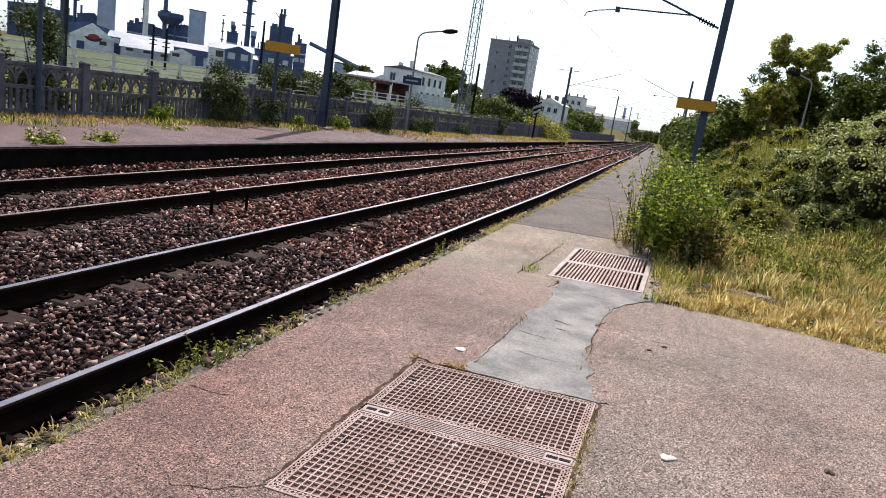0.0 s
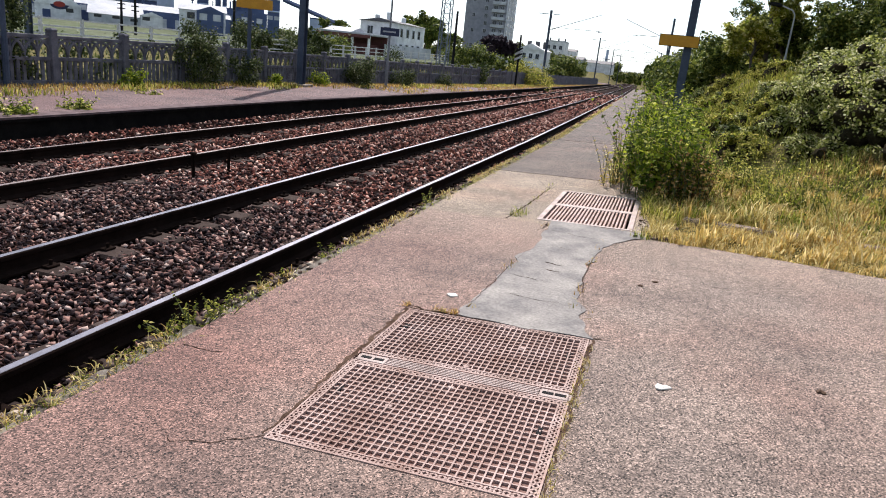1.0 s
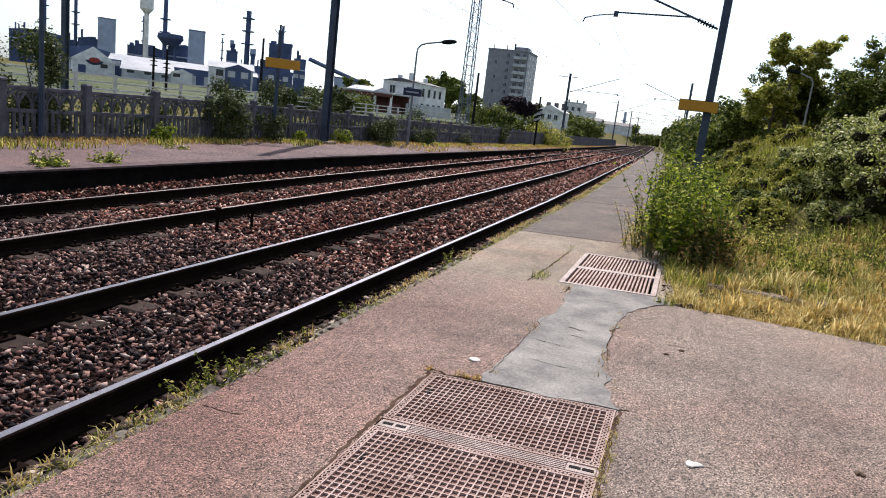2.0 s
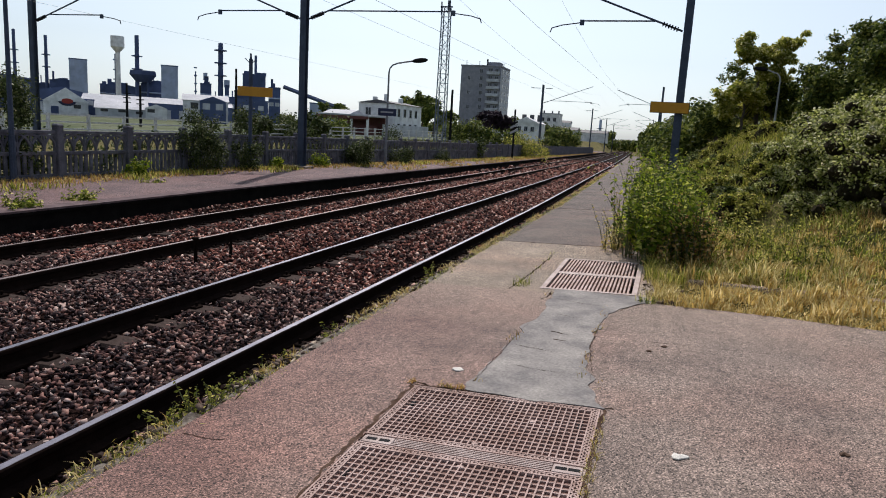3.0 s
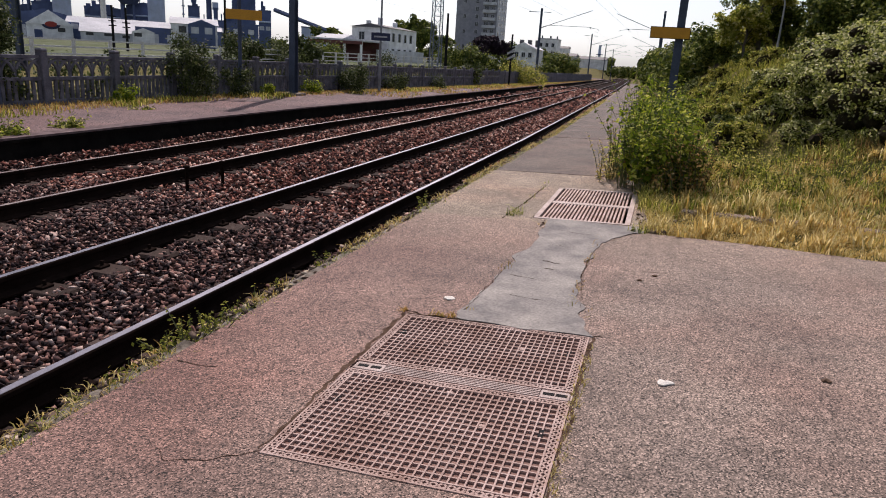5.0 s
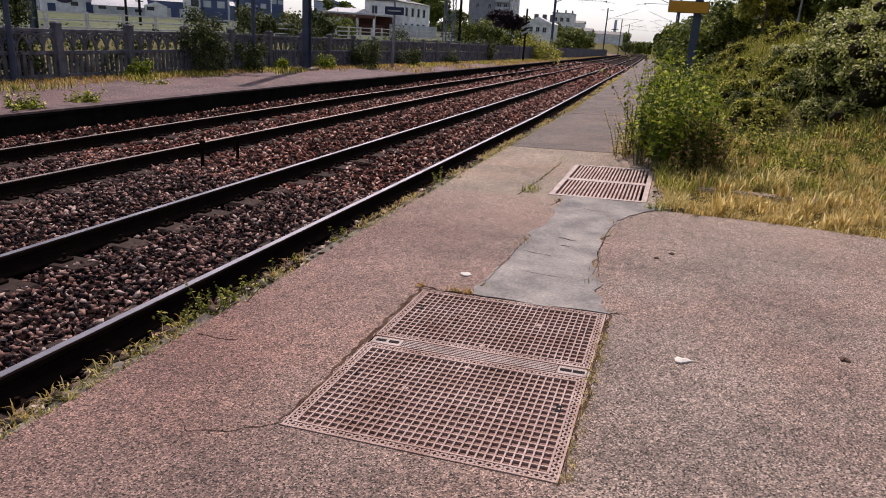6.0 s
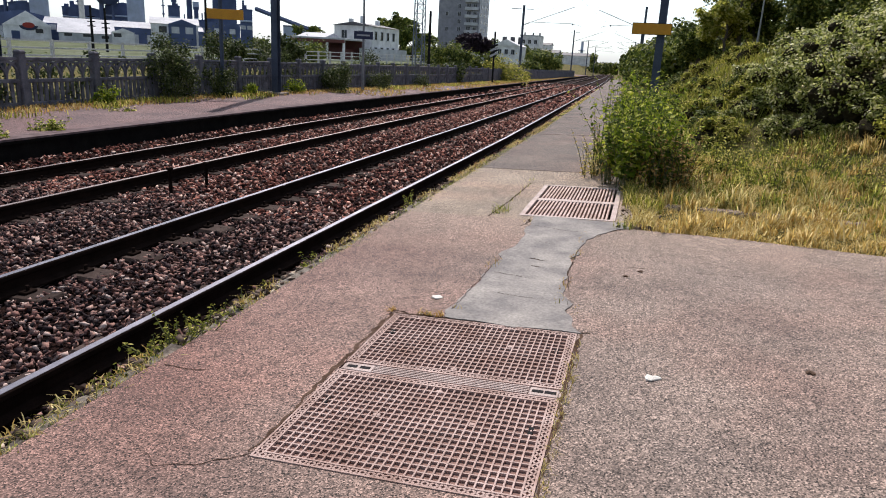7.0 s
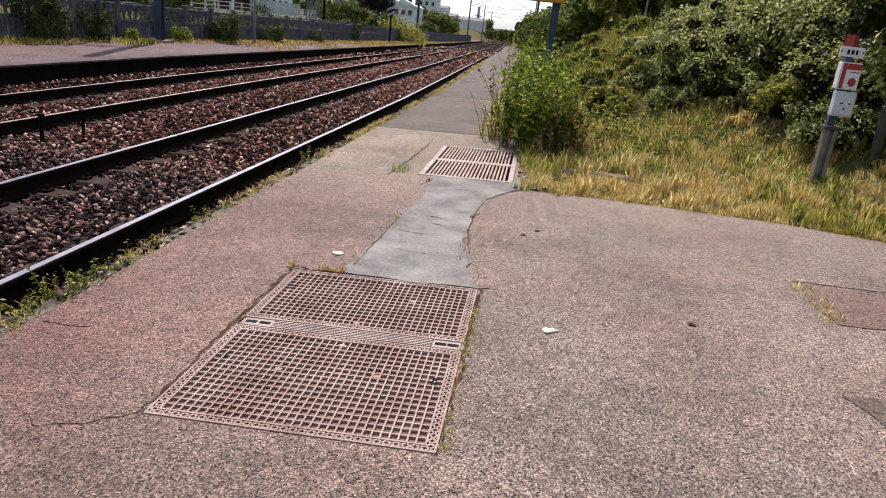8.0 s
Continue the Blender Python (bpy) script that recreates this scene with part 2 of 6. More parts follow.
# ---- ground ----
gx = [-900, -500, -250, -120, -60, -30, -18, -13, -12.4, -12.2, -9.1, -8.9, -8.6, -2.6, -2.4, -2.0, -0.9, -0.7, -0.5, 0, 0.1, 0.16, 0.5] + [1 + 0.5 * i for i in range(28)] + [16, 18, 20, 24, 28, 35, 50, 100, 300, 900]
gy = [-200, -60, -20, -8, -2, 0, 2, 4, 5, 6, 6.5] + [7 + 0.7 * i for i in range(40)] + [36, 38, 40, 43, 46, 50, 55, 60, 70, 80, 95, 110, 130, 150, 175, 200, 240, 280, 330, 400, 600, 1200, 2500]
gverts, gfaces = [], []
for y in gy:
    for x in gx:
        xx = x + shift(min(y, 400))
        if x < -12.3 or y > 400:
            zz = -0.05 if x < -12.3 or x > 14 else -0.62
            if -13.5 < x < 14:
                zz -= drop(y)
            if y > 400 and x > 0:
                zz = hill(xx, 400)
        elif x < -0.6:
            zz = -0.62 - drop(y)
        else:
            zz = hill(xx, y)
            if (x < 3.5 and y < 6.6) or (x < 0.12 and y < 9.9):
                zz = -0.6 if y > 6.6 else -0.3
        gverts.append((xx, y, zz))
W = len(gx)
for j in range(len(gy) - 1):
    for i in range(W - 1):
        gfaces.append((j * W + i, j * W + i + 1, (j + 1) * W + i + 1, (j + 1) * W + i))
ground = tagged(raw("ground", gverts, gfaces, M_GROUND, smooth=True), "earth and turf ground rising to a grassy bank", "ground", kind="structure")


# ---- near platform ----
def plat_z(x):
    return SLOPE * x


def outline_slab(name, pts, top, thick, material, parent=None, step=0.12, rough=0.012):
    """A flat piece with an uneven outline that follows the platform's fall."""
    ring = []
    for (x0, y0), (x1, y1) in zip(pts, pts[1:] + pts[:1]):
        n = max(1, int(math.hypot(x1 - x0, y1 - y0) / step))
        for i in range(n):
            x, y = x0 + (x1 - x0) * i / n, y0 + (y1 - y0) * i / n
            ring.append((x + rough * noise.noise((x * 6, y * 6, 1)) * 2, y + rough * noise.noise((x * 6, y * 6, 5)) * 2))
    bm = bmesh.new()
    tv = [bm.verts.new((x, y, plat_z(x) + top)) for x, y in ring]
    f0 = bm.faces.new(tv)
    if f0.normal.z < 0:
        f0.normal_flip()
    r = bmesh.ops.extrude_face_region(bm, geom=[f0])
    low = [v for v in r["geom"] if isinstance(v, bmesh.types.BMVert)]
    bmesh.ops.translate(bm, verts=low, vec=(0, 0, -thick))
    bmesh.ops.triangulate(bm, faces=[f for f in bm.faces if len(f.verts) > 4])
    bmesh.ops.recalc_face_normals(bm, faces=bm.faces)
    return mesh_ob(name, bm, material, parent)


G1 = (-1.300, -0.203, 2.085, 3.735)
G2 = (-1.085, -0.130, 6.765, 8.665)
platform = empty("platform_near", (0, 0, 0), "low asphalt railway platform with patched concrete slabs", "platform", kind="structure")


def slab_grid(xs, ys, holes, depth=0.5):
    """A slab cut into cells, with some cells left out as pits."""
    bm = bmesh.new()
    V = [[bm.verts.new((x, y, plat_z(x))) for x in xs] for y in ys]
    cells = [bm.faces.new((V[j][i], V[j][i + 1], V[j + 1][i + 1], V[j + 1][i])) for j in range(len(ys) - 1) for i in range(len(xs) - 1) if (i, j) not in holes]
    r = bmesh.ops.extrude_face_region(bm, geom=cells)
    bmesh.ops.translate(bm, verts=[v for v in r["geom"] if isinstance(v, bmesh.types.BMVert)], vec=(0, 0, -depth))
    bmesh.ops.recalc_face_normals(bm, faces=bm.faces)
    return bm


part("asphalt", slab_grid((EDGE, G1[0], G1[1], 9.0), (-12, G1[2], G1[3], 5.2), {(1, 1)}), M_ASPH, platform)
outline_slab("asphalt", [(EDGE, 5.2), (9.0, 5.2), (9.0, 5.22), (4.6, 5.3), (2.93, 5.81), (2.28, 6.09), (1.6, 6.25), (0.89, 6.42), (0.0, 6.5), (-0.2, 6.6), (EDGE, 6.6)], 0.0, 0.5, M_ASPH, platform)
part("beige_slab", slab_grid((EDGE, G2[0], G2[1], 0.12), (6.6, G2[2], G2[3], 9.84), {(1, 1), (2, 2)}), M_SLAB, platform)
for ys in ((9.87, 12.5, 15.18), (15.23, 17, 19, 21.0), (21.04, 23, 25, 27.0)):
    sweep("grey_slab", [(EDGE, plat_z(EDGE)), (-0.55, plat_z(-0.55)), (-0.55, -0.6), (EDGE, -0.6)][::-1], M_SLAB_GREY, platform, ys)
sweep("far_stretch", [(EDGE, plat_z(EDGE)), (-0.5, plat_z(-0.5)), (-0.5, -0.6), (EDGE, -0.6)][::-1], M_SLAB_GREY, platform, [27.04, 33, 40, 50, 60, 70, 80, 90, 100, 115, 130])
tagged(outline_slab("cement_patch", [(-1.02, 3.75), (-0.99, 4.0), (-0.97, 4.33), (-0.93, 5.25), (-0.90, 6.2), (-0.93, 6.74), (0.0, 6.72), (0.02, 6.53), (-0.16, 6.3), (-0.33, 5.95), (-0.37, 5.57), (-0.39, 4.85), (-0.38, 4.5), (-0.27, 4.06), (-0.215, 3.745)], 0.006, 0.03, M_PATCH, platform, 0.05, 0.028))
# kerb stones along the edge
def kerb_mesh(seed):
    bm = bmesh.new()
    box(bm, -0.10, 0.0, 0.0, 0.97, -0.42, 0.0, bev=0.02)
    bmesh.ops.subdivide_edges(bm, edges=[ed for ed in bm.edges if ed.calc_length() > 0.5], cuts=9)
    for v in bm.verts:
        v.co += 0.022 * Vector((noise.noise(v.co * 9 + Vector((seed, 0, 0))), 0, noise.noise(v.co * 9 + Vector((0, seed, 0)))))
    me = bpy.data.meshes.new("kerb_stone")
    bm.to_mesh(me)
    bm.free()
    me.materials.append(M_KERB)
    return me
kerbs = [kerb_mesh(s * 7.3) for s in range(4)]
for i in range(40):
    k = new("kerb_stone", kerbs[i % 4])
    k.parent = platform
    k.location = (EDGE + shift(-3.5 + i) - 0.003 + 0.012 * random.uniform(-1, 1), -4 + i, plat_z(EDGE) - 0.022 - drop(i - 3.5) + 0.012 * random.uniform(-1, 1))
sweep("kerb_run", [(EDGE - 0.13, plat_z(EDGE) - 0.5), (EDGE - 0.003, plat_z(EDGE) - 0.5), (EDGE - 0.003, plat_z(EDGE) - 0.01), (EDGE - 0.13, plat_z(EDGE) - 0.015)], M_KERB, platform, [36, 42, 50, 60, 70, 80, 90, 100, 115, 130])

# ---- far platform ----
# Near-black wall colour: shade under the overhanging edge is painted in.
M_WALL_SHADE = weathered("edge_wall_in_shade", (0.006, 0.0055, 0.006), (0.018, 0.016, 0.015), 4, 50, 0.95, relief=0.4, spec=0.03)
far_plat = empty("platform_far", (0, 0, 0), "low dark asphalt platform with a shaded edge wall", "platform", kind="structure")
sweep("paving", [(-12.25, 0.02), (FAR_EDGE - 0.3, -0.02), (FAR_EDGE - 0.3, -0.9), (-12.25, -0.9)], M_ASPH_FAR, far_plat, ALONG[:22])
M_COPING = weathered("dusty_coping_concrete", (0.085, 0.058, 0.062), (0.21, 0.155, 0.155), 5, 60, 0.92, relief=0.6, dist=0.008, spec=0.1)
sweep("coping", [(FAR_EDGE - 0.297, -0.018), (FAR_EDGE, -0.024), (FAR_EDGE, -0.055), (FAR_EDGE - 0.297, -0.055)][::-1], M_COPING, far_plat, ALONG[:22])
sweep("edge_wall", [(FAR_EDGE - 0.297, -0.058), (FAR_EDGE - 0.01, -0.058), (FAR_EDGE - 0.01, -0.10), (FAR_EDGE - 0.06, -0.11), (FAR_EDGE - 0.06, -0.9), (FAR_EDGE - 0.297, -0.9)], M_WALL_SHADE, far_plat, ALONG[:22])

# ---- tracks ----
BED = RAIL_Z - 0.178
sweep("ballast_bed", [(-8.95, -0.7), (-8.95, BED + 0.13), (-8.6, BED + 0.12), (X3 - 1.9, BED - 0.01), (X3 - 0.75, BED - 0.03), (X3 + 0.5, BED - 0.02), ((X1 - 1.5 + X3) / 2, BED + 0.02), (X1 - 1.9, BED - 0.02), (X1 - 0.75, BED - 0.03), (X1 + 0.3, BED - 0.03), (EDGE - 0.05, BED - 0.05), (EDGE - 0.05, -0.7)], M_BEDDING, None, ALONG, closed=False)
tagged(bpy.data.objects["ballast_bed"], "bed of crushed stone, darkened for the shade between stones", "ballast", kind="structure")
RAILP = [(-0.07, 0), (0.07, 0), (0.07, 0.012), (0.014, 0.035), (0.009, 0.10), (0.035, 0.118), (0.035, 0.145), (0.029, 0.152), (-0.029, 0.152), (-0.035, 0.145), (-0.035, 0.118), (-0.009, 0.10), (-0.014, 0.035), (-0.07, 0.012)]
for x in (X1, X1 - 1.505, X3, X3 - 1.505):
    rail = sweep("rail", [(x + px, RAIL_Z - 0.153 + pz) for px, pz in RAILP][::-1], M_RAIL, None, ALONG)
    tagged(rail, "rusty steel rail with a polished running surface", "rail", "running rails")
    sweep("running_surface", [(x + 0.024, RAIL_Z - 0.002), (x + 0.024, RAIL_Z + 0.001), (x - 0.024, RAIL_Z + 0.001), (x - 0.024, RAIL_Z - 0.002)], M_RAILTOP if x > -5 else M_RAILOLD, rail, ALONG)
# sleepers: two concrete blocks each with clips
def sleeper_thing():
    e = empty("sleeper", (0, 0, 0), "worn concrete twin-block sleeper bedded in ballast", "sleeper", "track sleepers")
    for s in (0.7525, -0.7525):
        bm = bmesh.new()
        box(bm, s - 0.36, s + 0.36, -0.145, 0.145, -0.2, 0.0, bev=0.025)
        blk = part("block", bm, M_SLEEPER, e)
        for d in (-0.105, 0.105):
            bm = bmesh.new()
            box(bm, s + d - 0.035, s + d + 0.035, -0.06, 0.06, 0.0, 0.022, bev=0.006)
            tube(bm, (s + d, 0, 0.02), (s + d, 0, 0.06), 0.014, n=6)
            part("rail_clip", bm, M_RAIL, blk, "rusty rail clip with a bolt")
    return e
sl = sleeper_thing()
SL_Z = RAIL_Z - 0.156
SLY = [2.24 + 0.585 * i for i in range(-7, 48)]
for xc in (X1 - 0.7525, X3 - 0.7525):
    for y in SLY:
        if xc < -5 and y < 1:
            continue
        copy_thing(sl, pose(xc + shift(y), y, SL_Z - drop(y), 0, 0, random.uniform(-0.6, 0.6)))
for o in [sl, *sl.children_recursive][::-1]:
    bpy.data.objects.remove(o)
bm = bmesh.new()
for xc in (X1 - 0.7525, X3 - 0.7525):
    for i in range(48, 200):
        y = 2.24 + 0.585 * i
        for s in (0.7525, -0.7525):
            box(bm, xc + s - 0.36 + shift(y), xc + s + 0.36 + shift(y), y - 0.14, y + 0.14, SL_Z - 0.2 - drop(y), SL_Z - drop(y))
tagged(mesh_ob("sleepers_beyond", bm, M_SLEEPER), "concrete sleepers running into the distance", "sleepers", kind="stuff")


def stones(name, n, region, zf, smin, smax, material, label):
    """Loose angular stones as one mesh."""
    base = []
    for _ in range(24):
        pts = np.random.normal(size=(8, 3))
        pts /= np.linalg.norm(pts, axis=1)[:, None]
        pts *= np.random.uniform(0.7, 1.2, (8, 1)) * np.array([1.12, 0.72, 0.44])
        b = bmesh.new()
        for q in pts:
            b.verts.new(q)
        bmesh.ops.convex_hull(b, input=b.verts)
        bmesh.ops.delete(b, geom=[v for v in b.verts if not v.link_faces], context="VERTS")
        bmesh.ops.triangulate(b, faces=b.faces)
        b.verts.index_update()
        base.append((np.array([v.co for v in b.verts]), np.array([[v.index for v in f.verts] for f in b.faces])))
        b.free()
    V, F, off = [], [], 0
    x0, x1, y0, y1, p = region
    for _ in range(n):
        bv, bf = random.choice(base)
        y = y0 + (y1 - y0) * random.random() ** p
        x = random.uniform(x0, x1)
        s = random.uniform(smin, smax) * (1 + max(0, y - 8) * 0.02)
        r = Euler((random.uniform(-0.9, 0.9), random.uniform(-0.9, 0.9), random.uniform(0, 6.3))).to_matrix()
        z = zf(x, y)
        if z is None:
            continue
        V.append((bv * s) @ np.array(r).T + (x + shift(y), y, z - drop(y) + s * random.uniform(-0.35, 0.6)))
        F.append(bf + off)
        off += len(bv)
    V, F = np.concatenate(V), np.concatenate(F)
    me = bpy.data.meshes.new(name)
    me.vertices.add(len(V)), me.loops.add(F.size), me.polygons.add(len(F))
    me.vertices.foreach_set("co", V.ravel())
    me.loops.foreach_set("vertex_index", F.ravel())
    me.polygons.foreach_set("loop_start", np.arange(0, F.size, 3))
    me.update(calc_edges=True)
    me.materials.append(material)
    return tagged(new(name, me), label, "ballast", kind="stuff")


def bed_z(x, y):
    """Height of the stones; they leave the sleepers' blocks bare."""
    ph = ((y - 2.24) / 0.585 + 0.5) % 1 - 0.5
    if y < 30 and abs(ph) * 0.585 < 0.15:
        for xr in (X1, X1 - 1.505, X3, X3 - 1.505):
            if -0.20 < x - xr < (0.34 if xr == X1 else 0.22):
                return None
    for xr in (X1, X1 - 1.505, X3, X3 - 1.505):
        if abs(x - xr) < 0.085:
            return None
    return BED + 0.13 * rise((-8.18 - x) / 0.45) + 0.045 * math.exp(-((x + 5.42) / 0.5) ** 2) + 0.012 * noise.noise((x * 2, y * 2, 0))
stones("ballast_stones", 33000, (-8.68, EDGE - 0.12, 0.6, 7.6, 1.15), bed_z, 0.021, 0.043, M_STONE_SHADED, "loose grey and brown ballast stones, darkened for their shaded sides")
stones("ballast_stones", 6500, (-8.68, EDGE - 0.12, -5.0, 0.7, 1.0), bed_z, 0.036, 0.058, M_STONE_SHADED, "loose grey and brown ballast stones, darkened for their shaded sides")
stones("ballast_stones", 40000, (-8.68, EDGE - 0.12, 7.0, 34.0, 1.3), bed_z, 0.026, 0.048, M_STONE, "loose reddish brown and grey ballast stones")
stones("ballast_stones_beyond", 7000, (-8.68, EDGE - 0.16, 32.0, 80.0, 1.4), bed_z, 0.055, 0.075, M_STONE, "distant reddish brown ballast stones")


# ---- masts ----
def i_mast(name, x, y, z0, z1, lean, label):
    e = empty(name, (x, y, z0), label, "catenary mast", "catenary masts")
    bm = bmesh.new()
    w = 0.105
    box(bm, -w, w, -w, -w + 0.016, 0, z1 - z0)
    box(bm, -w, w, w - 0.016, w, 0, z1 - z0)
    box(bm, -0.008, 0.008, -w + 0.016, w - 0.016, 0, z1 - z0)
    part("column", bm, M_MAST, e)
    bm = bmesh.new()
    box(bm, -0.3, 0.3, -0.3, 0.3, -0.4, 0.035, bev=0.02)
    part("foundation", bm, M_KERB, e, "weathered concrete footing")
    return e


def cantilever(mast, s, zi, reach, end, zw):
    """Strut, registration tube, insulators and steady arm; s: side to which it reaches."""
    bm = bmesh.new()
    tube(bm, (s * 0.13, 0, zi), (s * reach, 0, zi + reach * 0.36), 0.028)
    a = part("strut", bm, M_MAST, mast)
    bm = bmesh.new()
    for k in range(6):
        f = 0.25 + k * 0.075
        tube(bm, (s * f, 0, zi + (f - .13) * 0.36), (s * (f + 0.03), 0, zi + (f - .1) * 0.36), 0.065, n=10)
    part("insulator", bm, M_BLACK, a, "dark ribbed insulator")
    bm = bmesh.new()
    tube(bm, (s * 0.85, 0, zi + 0.26), (s * end, 0, zi + 0.25), 0.022)
    box(bm, s * (end - 0.06) - 0.06, s * (end - 0.06) + 0.06, -0.03, 0.03, zi + 0.13, zi + 0.28)
    part("registration_tube", bm, M_MAST, mast)
    bm = bmesh.new()
    tube(bm, (s * (end - 0.02), 0, zi + 0.20), (s * (end + 0.5), 0, zi + 0.13), 0.016)
    tube(bm, (s * (end + 0.5), 0, zi + 0.13), (s * (end + 0.78), 0, zi + 0.05), 0.016)
    tube(bm, (s * (end + 0.78), 0, zi + 0.05), (s * (end + 0.82), 0, zi - 0.07), 0.016)
    part("steady_arm", bm, M_MAST, mast)


def yellow_sign(x, y, z0, z1, x0, x1, label, rz=0):
    e = empty("platform_sign", ((x0 + x1) / 2, y - 0.16, z0), label, "sign", "yellow platform signs", rz=rz)
    w = (x1 - x0) / 2
    part("panel", boxes((-w, w, -0.02, 0.02, 0, z1 - z0), bev=0.006), M_YELLOW, e)
    part("edge_frame", boxes((-w - 0.012, -w, -0.025, 0.025, -0.01, z1 - z0 + 0.01), (w, w + 0.012, -0.025, 0.025, -0.01, z1 - z0 + 0.01), (-w, w, -0.025, 0.025, z1 - z0, z1 - z0 + 0.01), (-w, w, -0.025, 0.025, -0.01, 0.0)), M_BLACK, e, "dark metal rim")
    return e


MY = 20.4
mast_r = i_mast("catenary_mast", 0.19, MY, 0.0, 8.2, 0, "dark steel H-section catenary mast behind a nettle clump")
cantilever(mast_r, -1, 4.45, 4.6, 2.9, 0)
mast_l = i_mast("catenary_mast", -11.4, MY, 0.0, 8.2, 0, "dark steel H-section catenary mast beside the concrete fence")
cantilever(mast_l, 1, 4.68, 4.6, 5.0, 0)
cantilever(mast_l, -1, 4.68, 4.6, 3.2, 0)
yellow_sign(0.06, MY, 2.27, 2.55, -0.56, 0.44, "yellow platform sign with a dark rim on the mast")

M_RUBBLE = island("kerb_rubble_stone", [(0.0, (0.03, 0.022, 0.018)), (0.5, (0.12, 0.085, 0.066)), (0.85, (0.27, 0.20, 0.155)), (1.0, (0.48, 0.40, 0.32))], 0.95, spec=0.1)
stones("kerb_rubble", 6000, (EDGE - 0.5, EDGE - 0.02, 0.8, 26.0, 1.35), lambda x, y: plat_z(EDGE) - 0.035 - 0.7 * max(0.0, EDGE - 0.09 - x) - 0.03 * noise.noise((x * 5, y * 5, 0)), 0.012, 0.042, M_RUBBLE, "crumbled concrete and gravel along the kerb")


# ---- fence ----
FX = -12.0
def arc_bar(bm, c, r, zr, z0, L, w=0.022):
    """A connected bent bar that follows half an ellipse, cut to the panel's length."""
    pts = []
    for j in range(15):
        a = math.pi * j / 14
        y = c + r * math.cos(a)
        if -0.001 <= y <= L + 0.001:
            pts.append((y, z0 + zr * math.sin(a), math.cos(a), math.sin(a)))
    rings = []
    for y, z, ca, sa in pts:
        rings.append([bm.verts.new((dx, y + dr * ca, z + dr * sa)) for dx, dr in ((-w, -0.02), (w, -0.02), (w, 0.02), (-w, 0.02))])
    for p, q in zip(rings, rings[1:]):
        for k in range(4):
            bm.faces.new((p[k], p[(k + 1) % 4], q[(k + 1) % 4], q[k]))


def fence_panel(parent):
    e = new("fence_panel")
    e.parent = parent
    L = 1.83
    part("top_rail", boxes((-0.035, 0.035, 0, L, 0.93, 1.0), bev=0.008), M_FENCE, e)
    part("mid_rail", boxes((-0.035, 0.035, 0, L, 0.50, 0.575), bev=0.008), M_FENCE, e)
    part("plinth", boxes((-0.03, 0.03, 0, L, 0.0, 0.12), bev=0.008), M_FENCE, e)
    n = 13
    for i in range(n):
        y = (i + 0.5) * L / n
        part("picket", boxes((-0.02, 0.02, y - 0.036, y + 0.036, 0.11, 0.51)), M_FENCE, e)
    r = L / 6
    for i in range(1, 6):
        part("baluster", boxes((-0.018, 0.018, i * r - 0.018, i * r + 0.018, 0.57, 0.935)), M_FENCE, e)
    for i in range(7):
        bm = bmesh.new()
        arc_bar(bm, i * r, r, 0.34, 0.575, L)
        part("arch", bm, M_FENCE, e)
    return e


fence = empty("concrete_fence", (0, 0, 0), "aged grey concrete fence with pickets and interlaced arches", "fence")
pn = fence_panel(fence)
bm = bmesh.new()
box(bm, -0.08, 0.08, -0.08, 0.08, -0.1, 1.07, bev=0.012)
box(bm, -0.09, 0.09, -0.09, 0.09, 1.05, 1.14, bev=0.03)
fp = part("fence_post", bm, M_FENCE, fence)
Y0 = 13.31 - 1.95 * 6
for i in range(26):
    y = Y0 + 1.95 * i
    copy_thing(fp, pose(FX, y, -drop(y), random.uniform(-1, 1), random.uniform(-1, 1), 0))
    copy_thing(pn, pose(FX, y + 0.06, -drop(y), 0, random.uniform(-0.8, 0.8), 0))
for o in [fp, pn, *pn.children_recursive][::-1]:
    bpy.data.objects.remove(o)
YW = Y0 + 1.95 * 26
wallf = empty("panel_fence", (0, 0, 0), "plain grey concrete panel fence along the line", "fence")
for i in range(40):
    y = YW + 2.0 * i
    x = FX + lean(y)
    part("panel", boxes((x - 0.03, x + 0.03, y + 0.06, y + 1.94, -0.05 - drop(y), 1.0 - drop(y))), M_FENCE, wallf)
    part("fence_post", boxes((x - 0.07, x + 0.07, y - 0.06, y + 0.06, -0.1 - drop(y), 1.1 - drop(y))), M_FENCE, wallf)


